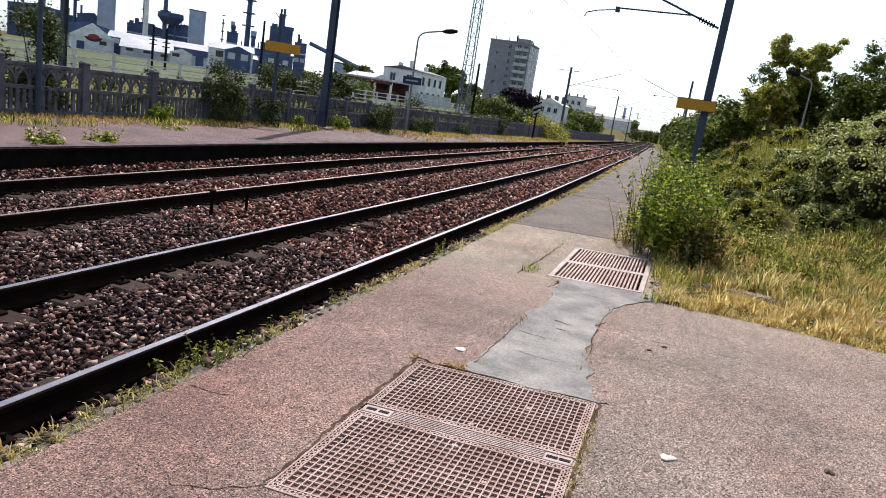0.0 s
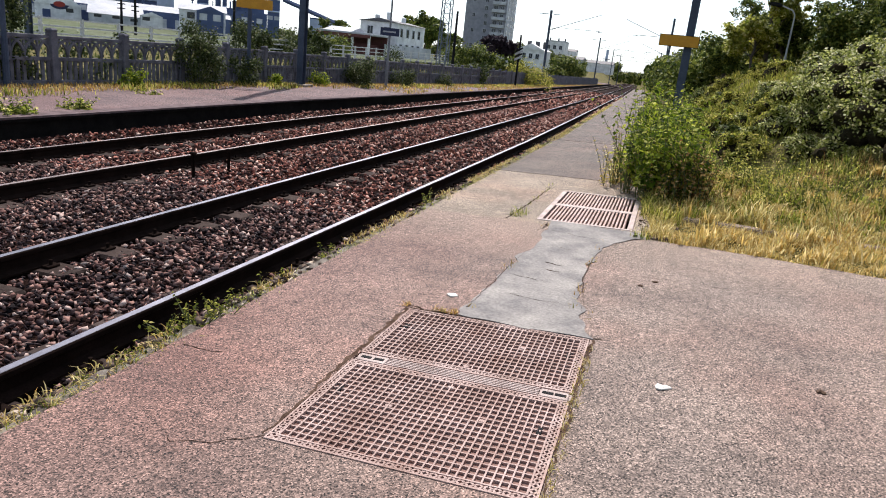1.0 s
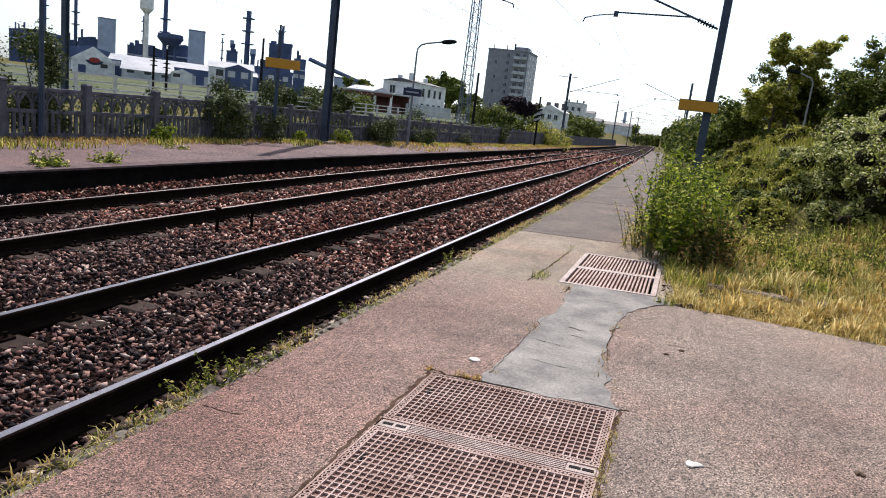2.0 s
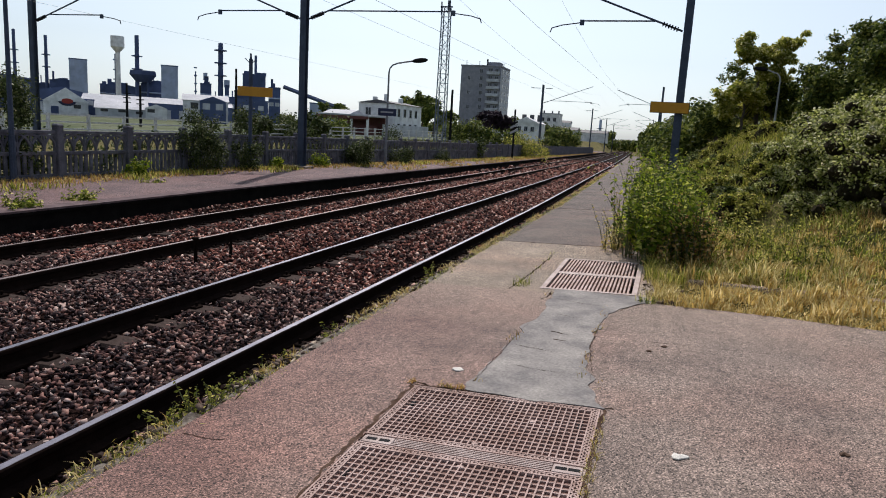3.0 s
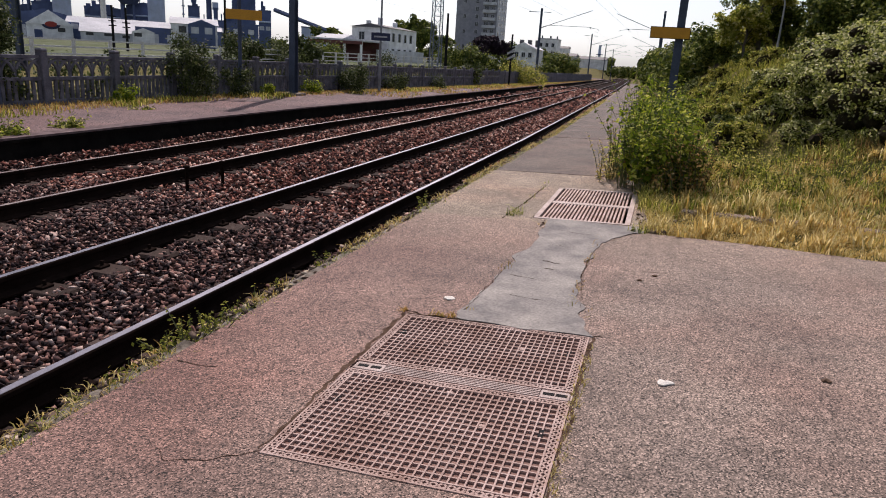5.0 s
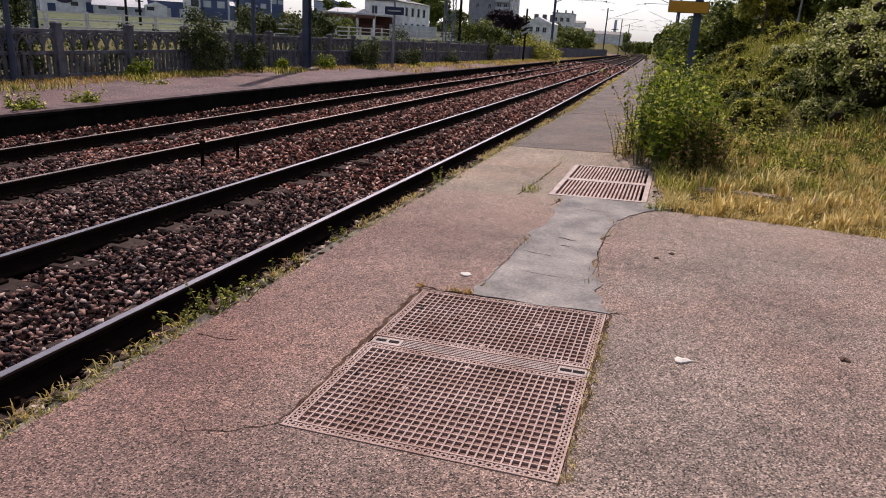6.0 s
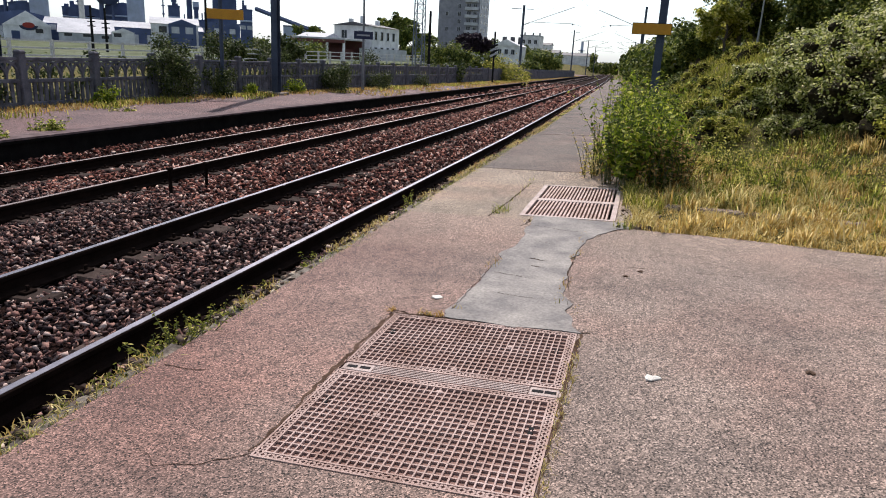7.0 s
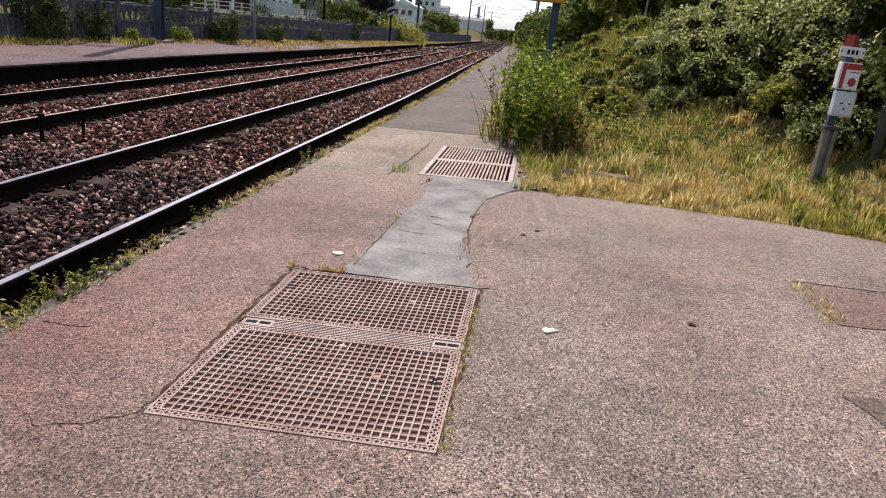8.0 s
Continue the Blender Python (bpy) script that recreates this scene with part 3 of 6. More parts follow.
# ---- iron covers in the platform ----
def iron_cover():
    """Two cast covers with raised ribs, pierced rims and a slotted bar between them."""
    x0, x1, y0, y1 = G1[0] + 0.004, G1[1] - 0.004, G1[2] + 0.004, G1[3] - 0.004
    e = empty("pit_cover", (0, 0, 0), "rusty cast iron pit cover with square pockets set in asphalt", "pit cover")
    e.matrix_basis = pose(0, 0, 0, 0, -math.degrees(math.atan(SLOPE)), 0)
    W, D = x1 - x0, y1 - y0
    my = y0 + D * 0.53
    part("pit_bed", boxes((G1[0] + 0.001, G1[1] - 0.001, G1[2] + 0.001, G1[3] - 0.001, -0.2, -0.0095)), M_PIT, e, "muddy iron bed under the ribs")
    # middle bar
    bm = boxes((x0, x1, my - 0.048, my + 0.048, -0.03, -0.006))
    bar = part("middle_bar", bm, M_GALV, e, "pale worn steel bar with long slots")
    for k in range(5):
        yy = my - 0.034 + k * 0.017
        part("ridge", boxes((x0 + 0.17, x1 - 0.15, yy - 0.0035, yy + 0.0035, -0.007, 0.004)), M_GALV, bar)
    for s0, s1 in ((x0 + 0.01, x0 + 0.165), (x1 - 0.145, x1 - 0.01)):
        part("end_plate", boxes((s0, s1, my - 0.04, my + 0.04, -0.007, 0.003), bev=0.003), M_GALV, bar)
        for k in (0.28, 0.72):
            xc = s0 + (s1 - s0) * k
            part("slot", boxes((xc - 0.027, xc + 0.027, my - 0.014, my + 0.014, 0.002, 0.0045), bev=0.001), M_BLACK, bar)
    for ya, yb in ((y0, my - 0.05), (my + 0.05, y1)):
        cov = new("cover")
        cov.parent = e
        rim = 0.047
        for nm, b in (("rim", (x0, x1, ya, ya + 0.009)), ("rim", (x0, x1, yb - 0.009, yb)), ("rim", (x0, x0 + 0.009, ya + 0.009, yb - 0.009)), ("rim", (x1 - 0.009, x1, ya + 0.009, yb - 0.009)),
                      ("rim", (x0 + rim, x1 - rim, ya + rim - 0.008, ya + rim)), ("rim", (x0 + rim, x1 - rim, yb - rim, yb - rim + 0.008)), ("rim", (x0 + rim - 0.008, x0 + rim, ya + rim - 0.008, yb - rim + 0.008)), ("rim", (x1 - rim, x1 - rim + 0.008, ya + rim - 0.008, yb - rim + 0.008))):
            part(nm, boxes((*b, -0.03, 0.004)), M_GRATE, cov)
        # pierced border: little crossing bars
        bm = bmesh.new()
        def crosses(xa, ya_, xb, yb_, along_x):
            ln = (xb - xa) if along_x else (yb_ - ya_)
            n = max(1, int(ln / 0.034))
            for i in range(n):
                for sgn in (-1, 1):
                    if along_x:
                        cx, cy, hl, wd = xa + (i + 0.5) * ln / n, (ya_ + yb_) / 2, ln / n / 2, (yb_ - ya_) / 2
                        p, q = Vector((cx - hl, cy - sgn * wd, 0)), Vector((cx + hl, cy + sgn * wd, 0))
                    else:
                        cx, cy, hl, wd = (xa + xb) / 2, ya_ + (i + 0.5) * ln / n, ln / n / 2, (xb - xa) / 2
                        p, q = Vector((cx - sgn * wd, cy - hl, 0)), Vector((cx + sgn * wd, cy + hl, 0))
                    d = (q - p).normalized()
                    s = Vector((-d.y, d.x, 0)) * 0.0045
                    v = [bm.verts.new(c + Vector((0, 0, z))) for z in (0.002, -0.02) for c in (p + s, p - s, q - s, q + s)]
                    for f in ((0, 1, 2, 3), (0, 4, 5, 1), (2, 6, 7, 3), (1, 5, 6, 2), (3, 7, 4, 0)):
                        bm.faces.new([v[k] for k in f])
        a = rim - 0.008
        crosses(x0 + 0.009, ya + 0.009, x1 - 0.009, ya + a, True)
        crosses(x0 + 0.009, yb - a, x1 - 0.009, yb - 0.009, True)
        crosses(x0 + 0.009, ya + a, x0 + a, yb - a, False)
        crosses(x1 - a, ya + a, x1 - 0.009, yb - a, False)
        tagged(part("pierced_border", bm, M_GRATE, cov), kind="stuff")
        gx0, gx1, gy0, gy1 = x0 + rim, x1 - rim, ya + rim, yb - rim
        nx, ny = 30, max(10, round((gy1 - gy0) / 0.044))
        for i in range(1, nx):
            xx = gx0 + (gx1 - gx0) * i / nx
            part("rib", boxes((xx - 0.0034, xx + 0.0034, gy0, gy1, -0.03, 0.002 + 0.0012 * random.uniform(-1, 1))), M_GRATE, cov)
        for j in range(1, ny):
            yy = gy0 + (gy1 - gy0) * j / ny
            part("cross_rib", boxes((gx0, gx1, yy - 0.0035, yy + 0.0035, -0.03, 0.0003)), M_GRATE, cov)
        for (fx, fy) in ((0.965, 0.62), (0.035, 0.62)):
            cx, cy = gx0 + (gx1 - gx0) * fx, ya + (yb - ya) * fy
            bm = bmesh.new()
            box(bm, cx - 0.010, cx + 0.010, cy - 0.03, cy - 0.006, -0.02, 0.002)
            box(bm, cx - 0.010, cx + 0.010, cy + 0.006, cy + 0.03, -0.02, 0.002)
            part("lifting_hole", bm, M_BLACK, cov, "dark lifting hole")
        for (fx, fy) in ((0.3, 0.55), (0.72, 0.6), (0.5, 0.9 if ya == y0 else 0.1)):
            cx, cy = gx0 + (gx1 - gx0) * fx, ya + (yb - ya) * fy
            part("cast_mark", boxes((cx - 0.017, cx + 0.017, cy - 0.014, cy + 0.014, -0.02, 0.0012), bev=0.004), M_GRATE, cov)
    return e


def slotted_cover():
    x0, x1, y0, y1 = G2[0] + 0.004, G2[1] - 0.004, G2[2] + 0.004, G2[3] - 0.004
    e = empty("pit_cover", (0, 0, 0), "pale iron grating with two rows of long slots in concrete", "pit cover")
    e.matrix_basis = pose(0, 0, 0, 0, -math.degrees(math.atan(SLOPE)), 0)
    # Near-black bed: its colour carries the shade below the slots.
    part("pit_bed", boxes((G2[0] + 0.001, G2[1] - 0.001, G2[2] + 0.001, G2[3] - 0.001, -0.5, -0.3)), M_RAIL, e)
    my = (y0 + y1) / 2 - 0.03
    b = 0.055
    for s in ((x0, x1, y0, y0 + b), (x0, x1, y1 - b, y1), (x0, x0 + b, y0 + b, y1 - b), (x1 - b, x1, y0 + b, y1 - b), (x0 + b, x1 - b, my - 0.06, my + 0.06)):
        part("frame", boxes((*s, -0.05, 0.006), bev=0.003), M_GALV, e, "pale worn iron frame")
    n = 22
    for ya, yb in ((y0 + b, my - 0.06), (my + 0.06, y1 - b)):
        for i in range(1, n):
            xx = x0 + b + (x1 - x0 - 2 * b) * i / n
            part("bar", boxes((xx - 0.010, xx + 0.010, ya, yb, -0.05, 0.003)), M_GRATE, e)
    return e


iron_cover()
slotted_cover()

# ---- small things on the platform ----
M_LITTER = weathered("crumpled_paper", (0.62, 0.58, 0.52), (0.82, 0.79, 0.74), 30, 200, 0.9)
M_TWIG = weathered("dry_leaf_brown", (0.07, 0.04, 0.025), (0.14, 0.08, 0.05), 30, 200, 0.9)
M_CRACK = weathered("crack_dirt", (0.018, 0.012, 0.009), (0.075, 0.05, 0.036), 20, 120, 1.0, spec=0.0)
M_REDASPH = asphalt("reddish_old_asphalt", (0.20, 0.125, 0.105), (0.14, 0.09, 0.08), (0.26, 0.17, 0.145), 1.5)
def scrap(name, x, y, r, material, label, category, group=""):
    bm = bmesh.new()
    n = 11
    ring = [bm.verts.new((r * (1 + 0.8 * noise.noise((i * 1.7, x * 9, y))) * math.cos(6.283 * i / n), 0.8 * r * (1 + 0.8 * noise.noise((i * 2.1, y * 5, 3))) * math.sin(6.283 * i / n), 0.006 + 0.01 * abs(noise.noise((i, x, 8))))) for i in range(n)]
    c = bm.verts.new((0, 0, 0.014))
    for i in range(n):
        bm.faces.new((c, ring[i], ring[(i + 1) % n]))
    r2 = bmesh.ops.extrude_face_region(bm, geom=list(bm.faces))
    bmesh.ops.translate(bm, verts=[v for v in r2["geom"] if isinstance(v, bmesh.types.BMVert)], vec=(0, 0, -0.006))
    o = mesh_ob(name, bm, material)
    o.matrix_basis = pose(x, y, plat_z(x) + 0.001, 0, 0, 25 + 40 * x)
    return tagged(o, label, category, group)
scrap("paper_scrap", -1.141, 4.09, 0.04, M_LITTER, "crumpled white paper scrap lying on asphalt", "litter", "paper scraps")
scrap("paper_scrap", 0.198, 3.26, 0.036, M_LITTER, "crumpled white paper scrap lying on asphalt", "litter", "paper scraps")
scrap("dry_leaf", 0.95, 3.56, 0.028, M_TWIG, "curled brown dry leaf on asphalt", "leaf", "dry leaves")
scrap("dry_leaf", 0.02, 4.95, 0.018, M_TWIG, "curled brown dry leaf on asphalt", "leaf", "dry leaves")
scrap("dry_leaf", 0.12, 5.1, 0.02, M_TWIG, "curled brown dry leaf on asphalt", "leaf", "dry leaves")


M_SEAM = weathered("brown_seam_soil", (0.055, 0.034, 0.025), (0.15, 0.10, 0.075), 14, 90, 1.0, relief=0.8, dist=0.006, spec=0.0)


def crack(pts, width, parent, top=0.0022, wobble=0.018, fill=M_CRACK):
    bm = bmesh.new()
    prev = None
    path = []
    for (xa, ya), (xb, yb) in zip(pts, pts[1:]):
        n = max(2, int(math.hypot(xb - xa, yb - ya) / 0.02))
        path += [(xa + (xb - xa) * i / n, ya + (yb - ya) * i / n) for i in range(n)]
    dx, dy = pts[-1][0] - pts[0][0], pts[-1][1] - pts[0][1]
    sx, sy = -dy / math.hypot(dx, dy), dx / math.hypot(dx, dy)
    for i, (x, y) in enumerate(path):
        x += wobble * noise.noise((x * 14, y * 14, 2))
        y += wobble * noise.noise((x * 14, y * 14, 7))
        w = width * (0.35 + abs(noise.noise((i * 0.4, x, y))) * 1.3) * min(1.0, 0.25 + (len(path) - i) / len(path) * 1.6)
        a, b = bm.verts.new((x - w * sx, y - w * sy, plat_z(x) + top)), bm.verts.new((x + w * sx, y + w * sy, plat_z(x) + top))
        if prev:
            bm.faces.new((prev[0], a, b, prev[1]))
        prev = (a, b)
    return part("crack", bm, fill, parent, "dirt filled crack")
crack([(-1.30, 2.09), (-1.40, 2.02), (-1.5, 1.95), (-1.60, 1.95), (-1.72, 1.97)], 0.0045, platform, wobble=0.035)
crack([(-0.97, 3.76), (-1.21, 3.755), (-1.33, 3.80), (-1.41, 3.85)], 0.011, platform)
crack([(G1[0] - 0.012, G1[3]), (G1[0] - 0.015, G1[2] + 0.9), (G1[0] - 0.01, G1[2])], 0.017, platform, wobble=0.02, fill=M_SEAM)
crack([(G1[1] + 0.012, G1[3]), (G1[1] + 0.012, G1[2] + 0.8), (G1[1] + 0.014, G1[2])], 0.014, platform, wobble=0.02, fill=M_SEAM)
crack([(G1[0], G1[3] + 0.012), (-0.7, G1[3] + 0.014), (G1[1], G1[3] + 0.010)], 0.007, platform, wobble=0.006)
crack([(-0.985, 3.9), (-0.96, 4.6), (-0.925, 5.4)], 0.0035, platform, 0.0085)
crack([(-0.375, 5.6), (-0.385, 4.9), (-0.30, 4.15)], 0.004, platform, 0.0085)
crack([(-2.15, 2.70), (-2.0, 2.68), (-1.88, 2.72)], 0.005, platform)
crack([(-0.20, 3.75), (-0.15, 3.77), (-0.11, 3.74)], 0.010, platform)
crack([(1.78, 4.52), (2.0, 4.50), (2.33, 4.48), (3.2, 4.4)], 0.008, platform)
crack([(-0.72, 5.2), (-0.62, 5.17), (-0.55, 5.16)], 0.011, platform, 0.0075)
crack([(-0.68, 5.0), (-0.6, 4.98), (-0.55, 4.99)], 0.008, platform, 0.0075)
crack([(-0.9, 4.75), (-0.7, 4.70), (-0.6, 4.69)], 0.004, platform, 0.0075)
crack([(-0.8, 4.3), (-0.62, 4.26), (-0.45, 4.27)], 0.003, platform, 0.0075)
crack([(-0.75, 5.75), (-0.6, 5.7), (-0.5, 5.71)], 0.004, platform, 0.0075)
crack([(-0.85, 6.35), (-0.5, 6.2), (-0.3, 6.25)], 0.003, platform, 0.0075)
crack([(-0.98, 6.3), (-0.93, 6.5), (-0.96, 6.72)], 0.012, platform)
crack([(-1.36, 6.62), (-1.3, 7.6), (-1.27, 8.7), (-1.3, 8.95)], 0.012, platform)
crack([(-2.19, 9.855), (-1.3, 9.86), (-0.6, 9.86)], 0.008, platform)
crack([(-2.19, 15.205), (-1.3, 15.2), (-0.6, 15.2)], 0.02, platform)
crack([(0.03, 6.56), (-0.14, 6.34), (-0.3, 6.02)], 0.009, platform, wobble=0.04)
tagged(outline_slab("reddish_patch", [(1.80, 4.47), (3.4, 4.36), (3.4, 3.75), (2.04, 3.80), (1.80, 3.80), (1.74, 4.1)], 0.005, 0.03, M_REDASPH, platform, 0.1, 0.02))
tagged(outline_slab("dark_patch", [(1.48, 2.9), (1.75, 2.95), (2.6, 2.7), (2.6, 2.2), (1.6, 2.4)], 0.0045, 0.03, M_SLAB_GREY, platform, 0.1, 0.03))
# buried kerb in the grass
bk = empty("buried_kerb", (0, 0, 0), "sunken pale concrete kerb half hidden in dry grass", "kerb")
for i in range(4):
    o = part("kerb_stone", boxes((0, 0.93, -0.08, 0.08, -0.2, 0.0), bev=0.015), M_SLAB, bk)
    o.matrix_basis = pose(0.35 + 0.96 * i, 7.68 - 0.13 * i, 0.045 + 0.03 * i, 0, -1.5, -7)

# stakes between the tracks
for x, y in ((-5.72, 7.5), (-5.60, 8.1)):
    e = empty("track_stake", (x, y, BED + 0.02), "short dark rusty steel stake between the tracks", "stake", "track stakes")
    bm = bmesh.new()
    box(bm, -0.022, 0.022, -0.006, 0.006, -0.1, 0.34)
    box(bm, -0.006, 0.006, -0.03, 0.03, -0.1, 0.335)
    part("shaft", bm, M_RAIL, e)
    bm = bmesh.new()
    box(bm, -0.034, 0.034, -0.034, 0.034, 0.33, 0.365, bev=0.008)
    part("cap", bm, M_RAIL, e)
# thin cable along the sleeper ends
cu = bpy.data.curves.new("trackside_cable", "CURVE")
cu.dimensions, cu.bevel_depth, cu.bevel_resolution = "3D", 0.009, 1
sp = cu.splines.new("POLY")
sp.points.add(59)
for i, p in enumerate(sp.points):
    y = -2 + i * 0.5
    p.co = (X1 + 0.27 + 0.02 * noise.noise((0, y * 0.7, 0)), y, SL_Z + 0.012 + 0.012 * abs(noise.noise((5, y * 2, 0))), 1)
cu.materials.append(M_WIRE)
tagged(new("trackside_cable", cu), "thin grey cable lying along the sleeper ends", "cable")

# ---- marker post with boxes ----
M_BARK = weathered("bark", (0.05, 0.042, 0.035), (0.13, 0.11, 0.09), 6, 40, 0.95, relief=0.8, dist=0.02)
M_POSTG = weathered("grey_weathered_wood", (0.11, 0.095, 0.08), (0.26, 0.235, 0.205), 8, 90, 0.9)
M_BOXG = weathered("pale_grey_enamel", (0.50, 0.52, 0.56), (0.62, 0.64, 0.68), 5, 60, 0.5)
M_WHITEP = weathered("white_enamel", (0.68, 0.68, 0.68), (0.8, 0.8, 0.8), 5, 60, 0.5)
M_RED = weathered("faded_red_paint", (0.26, 0.025, 0.02), (0.40, 0.05, 0.035), 5, 60, 0.6)
e = empty("marker_post", (3.165, 8.06, 0.10), "grey wooden post carrying white and red utility boxes", "post")
part("post", boxes((-0.065, -0.02, -0.05, 0.05, -0.2, 0.68), (0.02, 0.065, -0.05, 0.05, -0.2, 0.68), (-0.02, 0.02, -0.02, 0.02, -0.2, 0.66), bev=0.006), M_POSTG, e)
part("cap_board", boxes((-0.10, 0.10, -0.09, 0.07, 0.68, 0.72), bev=0.008), M_BARK, e, "dark stained board")

part("stem", boxes((-0.055, 0.02, -0.03, 0.05, 0.70, 1.62), bev=0.006), M_MAST, e)
gb = part("meter_box", boxes((-0.10, 0.14, -0.13, -0.02, 0.83, 1.09), bev=0.012), M_BOXG, e, "pale grey steel meter box")
part("box_lid", boxes((-0.07, 0.125, -0.138, -0.128, 0.845, 1.075), bev=0.003), M_BOXG, gb)
for dx in (-0.02, 0.075):
    part("lock", boxes((dx - 0.018, dx + 0.018, -0.143, -0.136, 0.965, 0.978)), M_BLACK, gb)
part("lock", boxes((0.015, 0.03, -0.143, -0.136, 0.90, 0.925)), M_BLACK, gb)
rb = part("alarm_box", boxes((-0.13, 0.11, -0.13, -0.02, 1.11, 1.385), bev=0.01), M_WHITEP, e, "white box with red markings")
part("red_band", boxes((-0.06, 0.105, -0.134, -0.126, 1.315, 1.375)), M_RED, rb)
part("red_band", boxes((-0.11, -0.065, -0.134, -0.126, 1.12, 1.375)), M_RED, rb)
bm = bmesh.new()
tube(bm, (0.03, -0.137, 1.19), (0.03, -0.126, 1.19), 0.045, n=20)
part("red_disc", bm, M_RED, rb)
part("text_bar", boxes((-0.02, 0.08, -0.136, -0.128, 1.285, 1.296)), M_POSTG, rb)
sb = part("number_plate", boxes((-0.17, 0.11, -0.08, -0.06, 1.44, 1.54), bev=0.004), M_WHITEP, e, "small white plate with dark bars")
part("text_bar", boxes((-0.09, -0.06, -0.084, -0.078, 1.465, 1.51), (-0.04, -0.01, -0.084, -0.078, 1.465, 1.51), (0.01, 0.035, -0.084, -0.078, 1.465, 1.51)), M_BLACK, sb)
for dx in (-0.155, 0.095):
    part("screw", boxes((dx - 0.008, dx + 0.008, -0.084, -0.078, 1.48, 1.5)), M_BLACK, sb)
for o in (gb, rb, sb):
    o.scale.x = 0.86
bm = bmesh.new()
tube(bm, (-0.03, 0, 1.54), (-0.03, 0, 1.66), 0.075, 0.06, n=4)
part("red_cap", bm, M_RED, e, "faded red cap")


# ---- plants ----
def leafmat(name, stops, trans=0.35, rough=0.55):
    return island(name, stops, rough, trans, 25.0, 0.12)


M_NETTLE = leafmat("nettle_leaf", [(0.0, (0.03, 0.055, 0.006)), (0.5, (0.15, 0.225, 0.016)), (0.85, (0.40, 0.45, 0.04)), (1.0, (0.62, 0.60, 0.18))], 0.45, 0.7)
M_BRAMBLE = leafmat("bramble_leaf", [(0.0, (0.03, 0.045, 0.010)), (0.43, (0.215, 0.255, 0.055)), (0.73, (0.50, 0.52, 0.15)), (1.0, (0.82, 0.77, 0.49))], 0.48, 0.45)
M_TREE = leafmat("tree_leaf", [(0.0, (0.022, 0.040, 0.009)), (0.6, (0.10, 0.138, 0.026)), (1.0, (0.34, 0.36, 0.08))], 0.27, 0.6)
M_YTREE = leafmat("yellow_green_leaf", [(0.0, (0.10, 0.135, 0.018)), (0.5, (0.36, 0.37, 0.055)), (0.8, (0.62, 0.58, 0.17)), (1.0, (0.85, 0.8, 0.46))], 0.62, 0.75)
# Dark, hardly translucent leaf copy: the corner's deep shade is painted into it.
M_SHADE = leafmat("shaded_shrub_leaf", [(0.0, (0.016, 0.028, 0.008)), (0.7, (0.05, 0.075, 0.018)), (1.0, (0.16, 0.19, 0.05))], 0.1, 0.55)
# Near-black colour stands in for the deep shade inside a thicket.
M_CORE = weathered("thicket_shade_core", (0.010, 0.009, 0.005), (0.045, 0.036, 0.018), 9, 40, 0.95, relief=1.0, dist=0.03, spec=0.05)
M_PURPLE = leafmat("copper_leaf", [(0.0, (0.02, 0.014, 0.022)), (1.0, (0.055, 0.035, 0.05))], 0.2)
M_STEM = weathered("green_stem", (0.05, 0.065, 0.02), (0.12, 0.13, 0.05), 8, 60, 0.8)
M_DRY = leafmat("dry_grass_blade", [(0.0, (0.33, 0.24, 0.06)), (0.45, (0.62, 0.50, 0.17)), (0.8, (0.84, 0.73, 0.40)), (1.0, (0.30, 0.30, 0.06))], 0.6, 0.8)
M_GRASS = leafmat("grass_blade", [(0.0, (0.035, 0.06, 0.008)), (0.38, (0.15, 0.205, 0.026)), (0.72, (0.40, 0.42, 0.07)), (1.0, (0.78, 0.68, 0.30))], 0.6, 0.7)
M_TURFY = leafmat("bank_grass_blade", [(0.0, (0.10, 0.12, 0.016)), (0.6, (0.24, 0.255, 0.04)), (1.0, (0.48, 0.41, 0.10))], 0.45, 0.7)
M_SCRUB = leafmat("scrub_leaf", [(0.0, (0.018, 0.028, 0.010)), (0.6, (0.06, 0.085, 0.025)), (0.9, (0.15, 0.18, 0.06)), (1.0, (0.36, 0.36, 0.26))], 0.3, 0.65)
M_HERB = leafmat("bank_herb_leaf", [(0.0, (0.05, 0.06, 0.012)), (0.42, (0.23, 0.255, 0.04)), (0.78, (0.50, 0.48, 0.09)), (1.0, (0.74, 0.62, 0.23))], 0.55, 0.7)
M_VERGE = leafmat("withered_grass_blade", [(0.0, (0.20, 0.10, 0.03)), (0.5, (0.42, 0.25, 0.08)), (0.85, (0.60, 0.42, 0.18)), (1.0, (0.12, 0.12, 0.035))], 0.3, 0.8)
M_STRAW = leafmat("sunburnt_grass_blade", [(0.0, (0.30, 0.17, 0.045)), (0.5, (0.56, 0.36, 0.11)), (0.8, (0.66, 0.50, 0.20)), (1.0, (0.20, 0.22, 0.05))], 0.4, 0.8)
M_GOLD = leafmat("golden_grass_blade", [(0.0, (0.40, 0.26, 0.07)), (0.45, (0.68, 0.50, 0.17)), (0.8, (0.88, 0.74, 0.40)), (1.0, (0.34, 0.31, 0.06))], 0.55, 0.8)


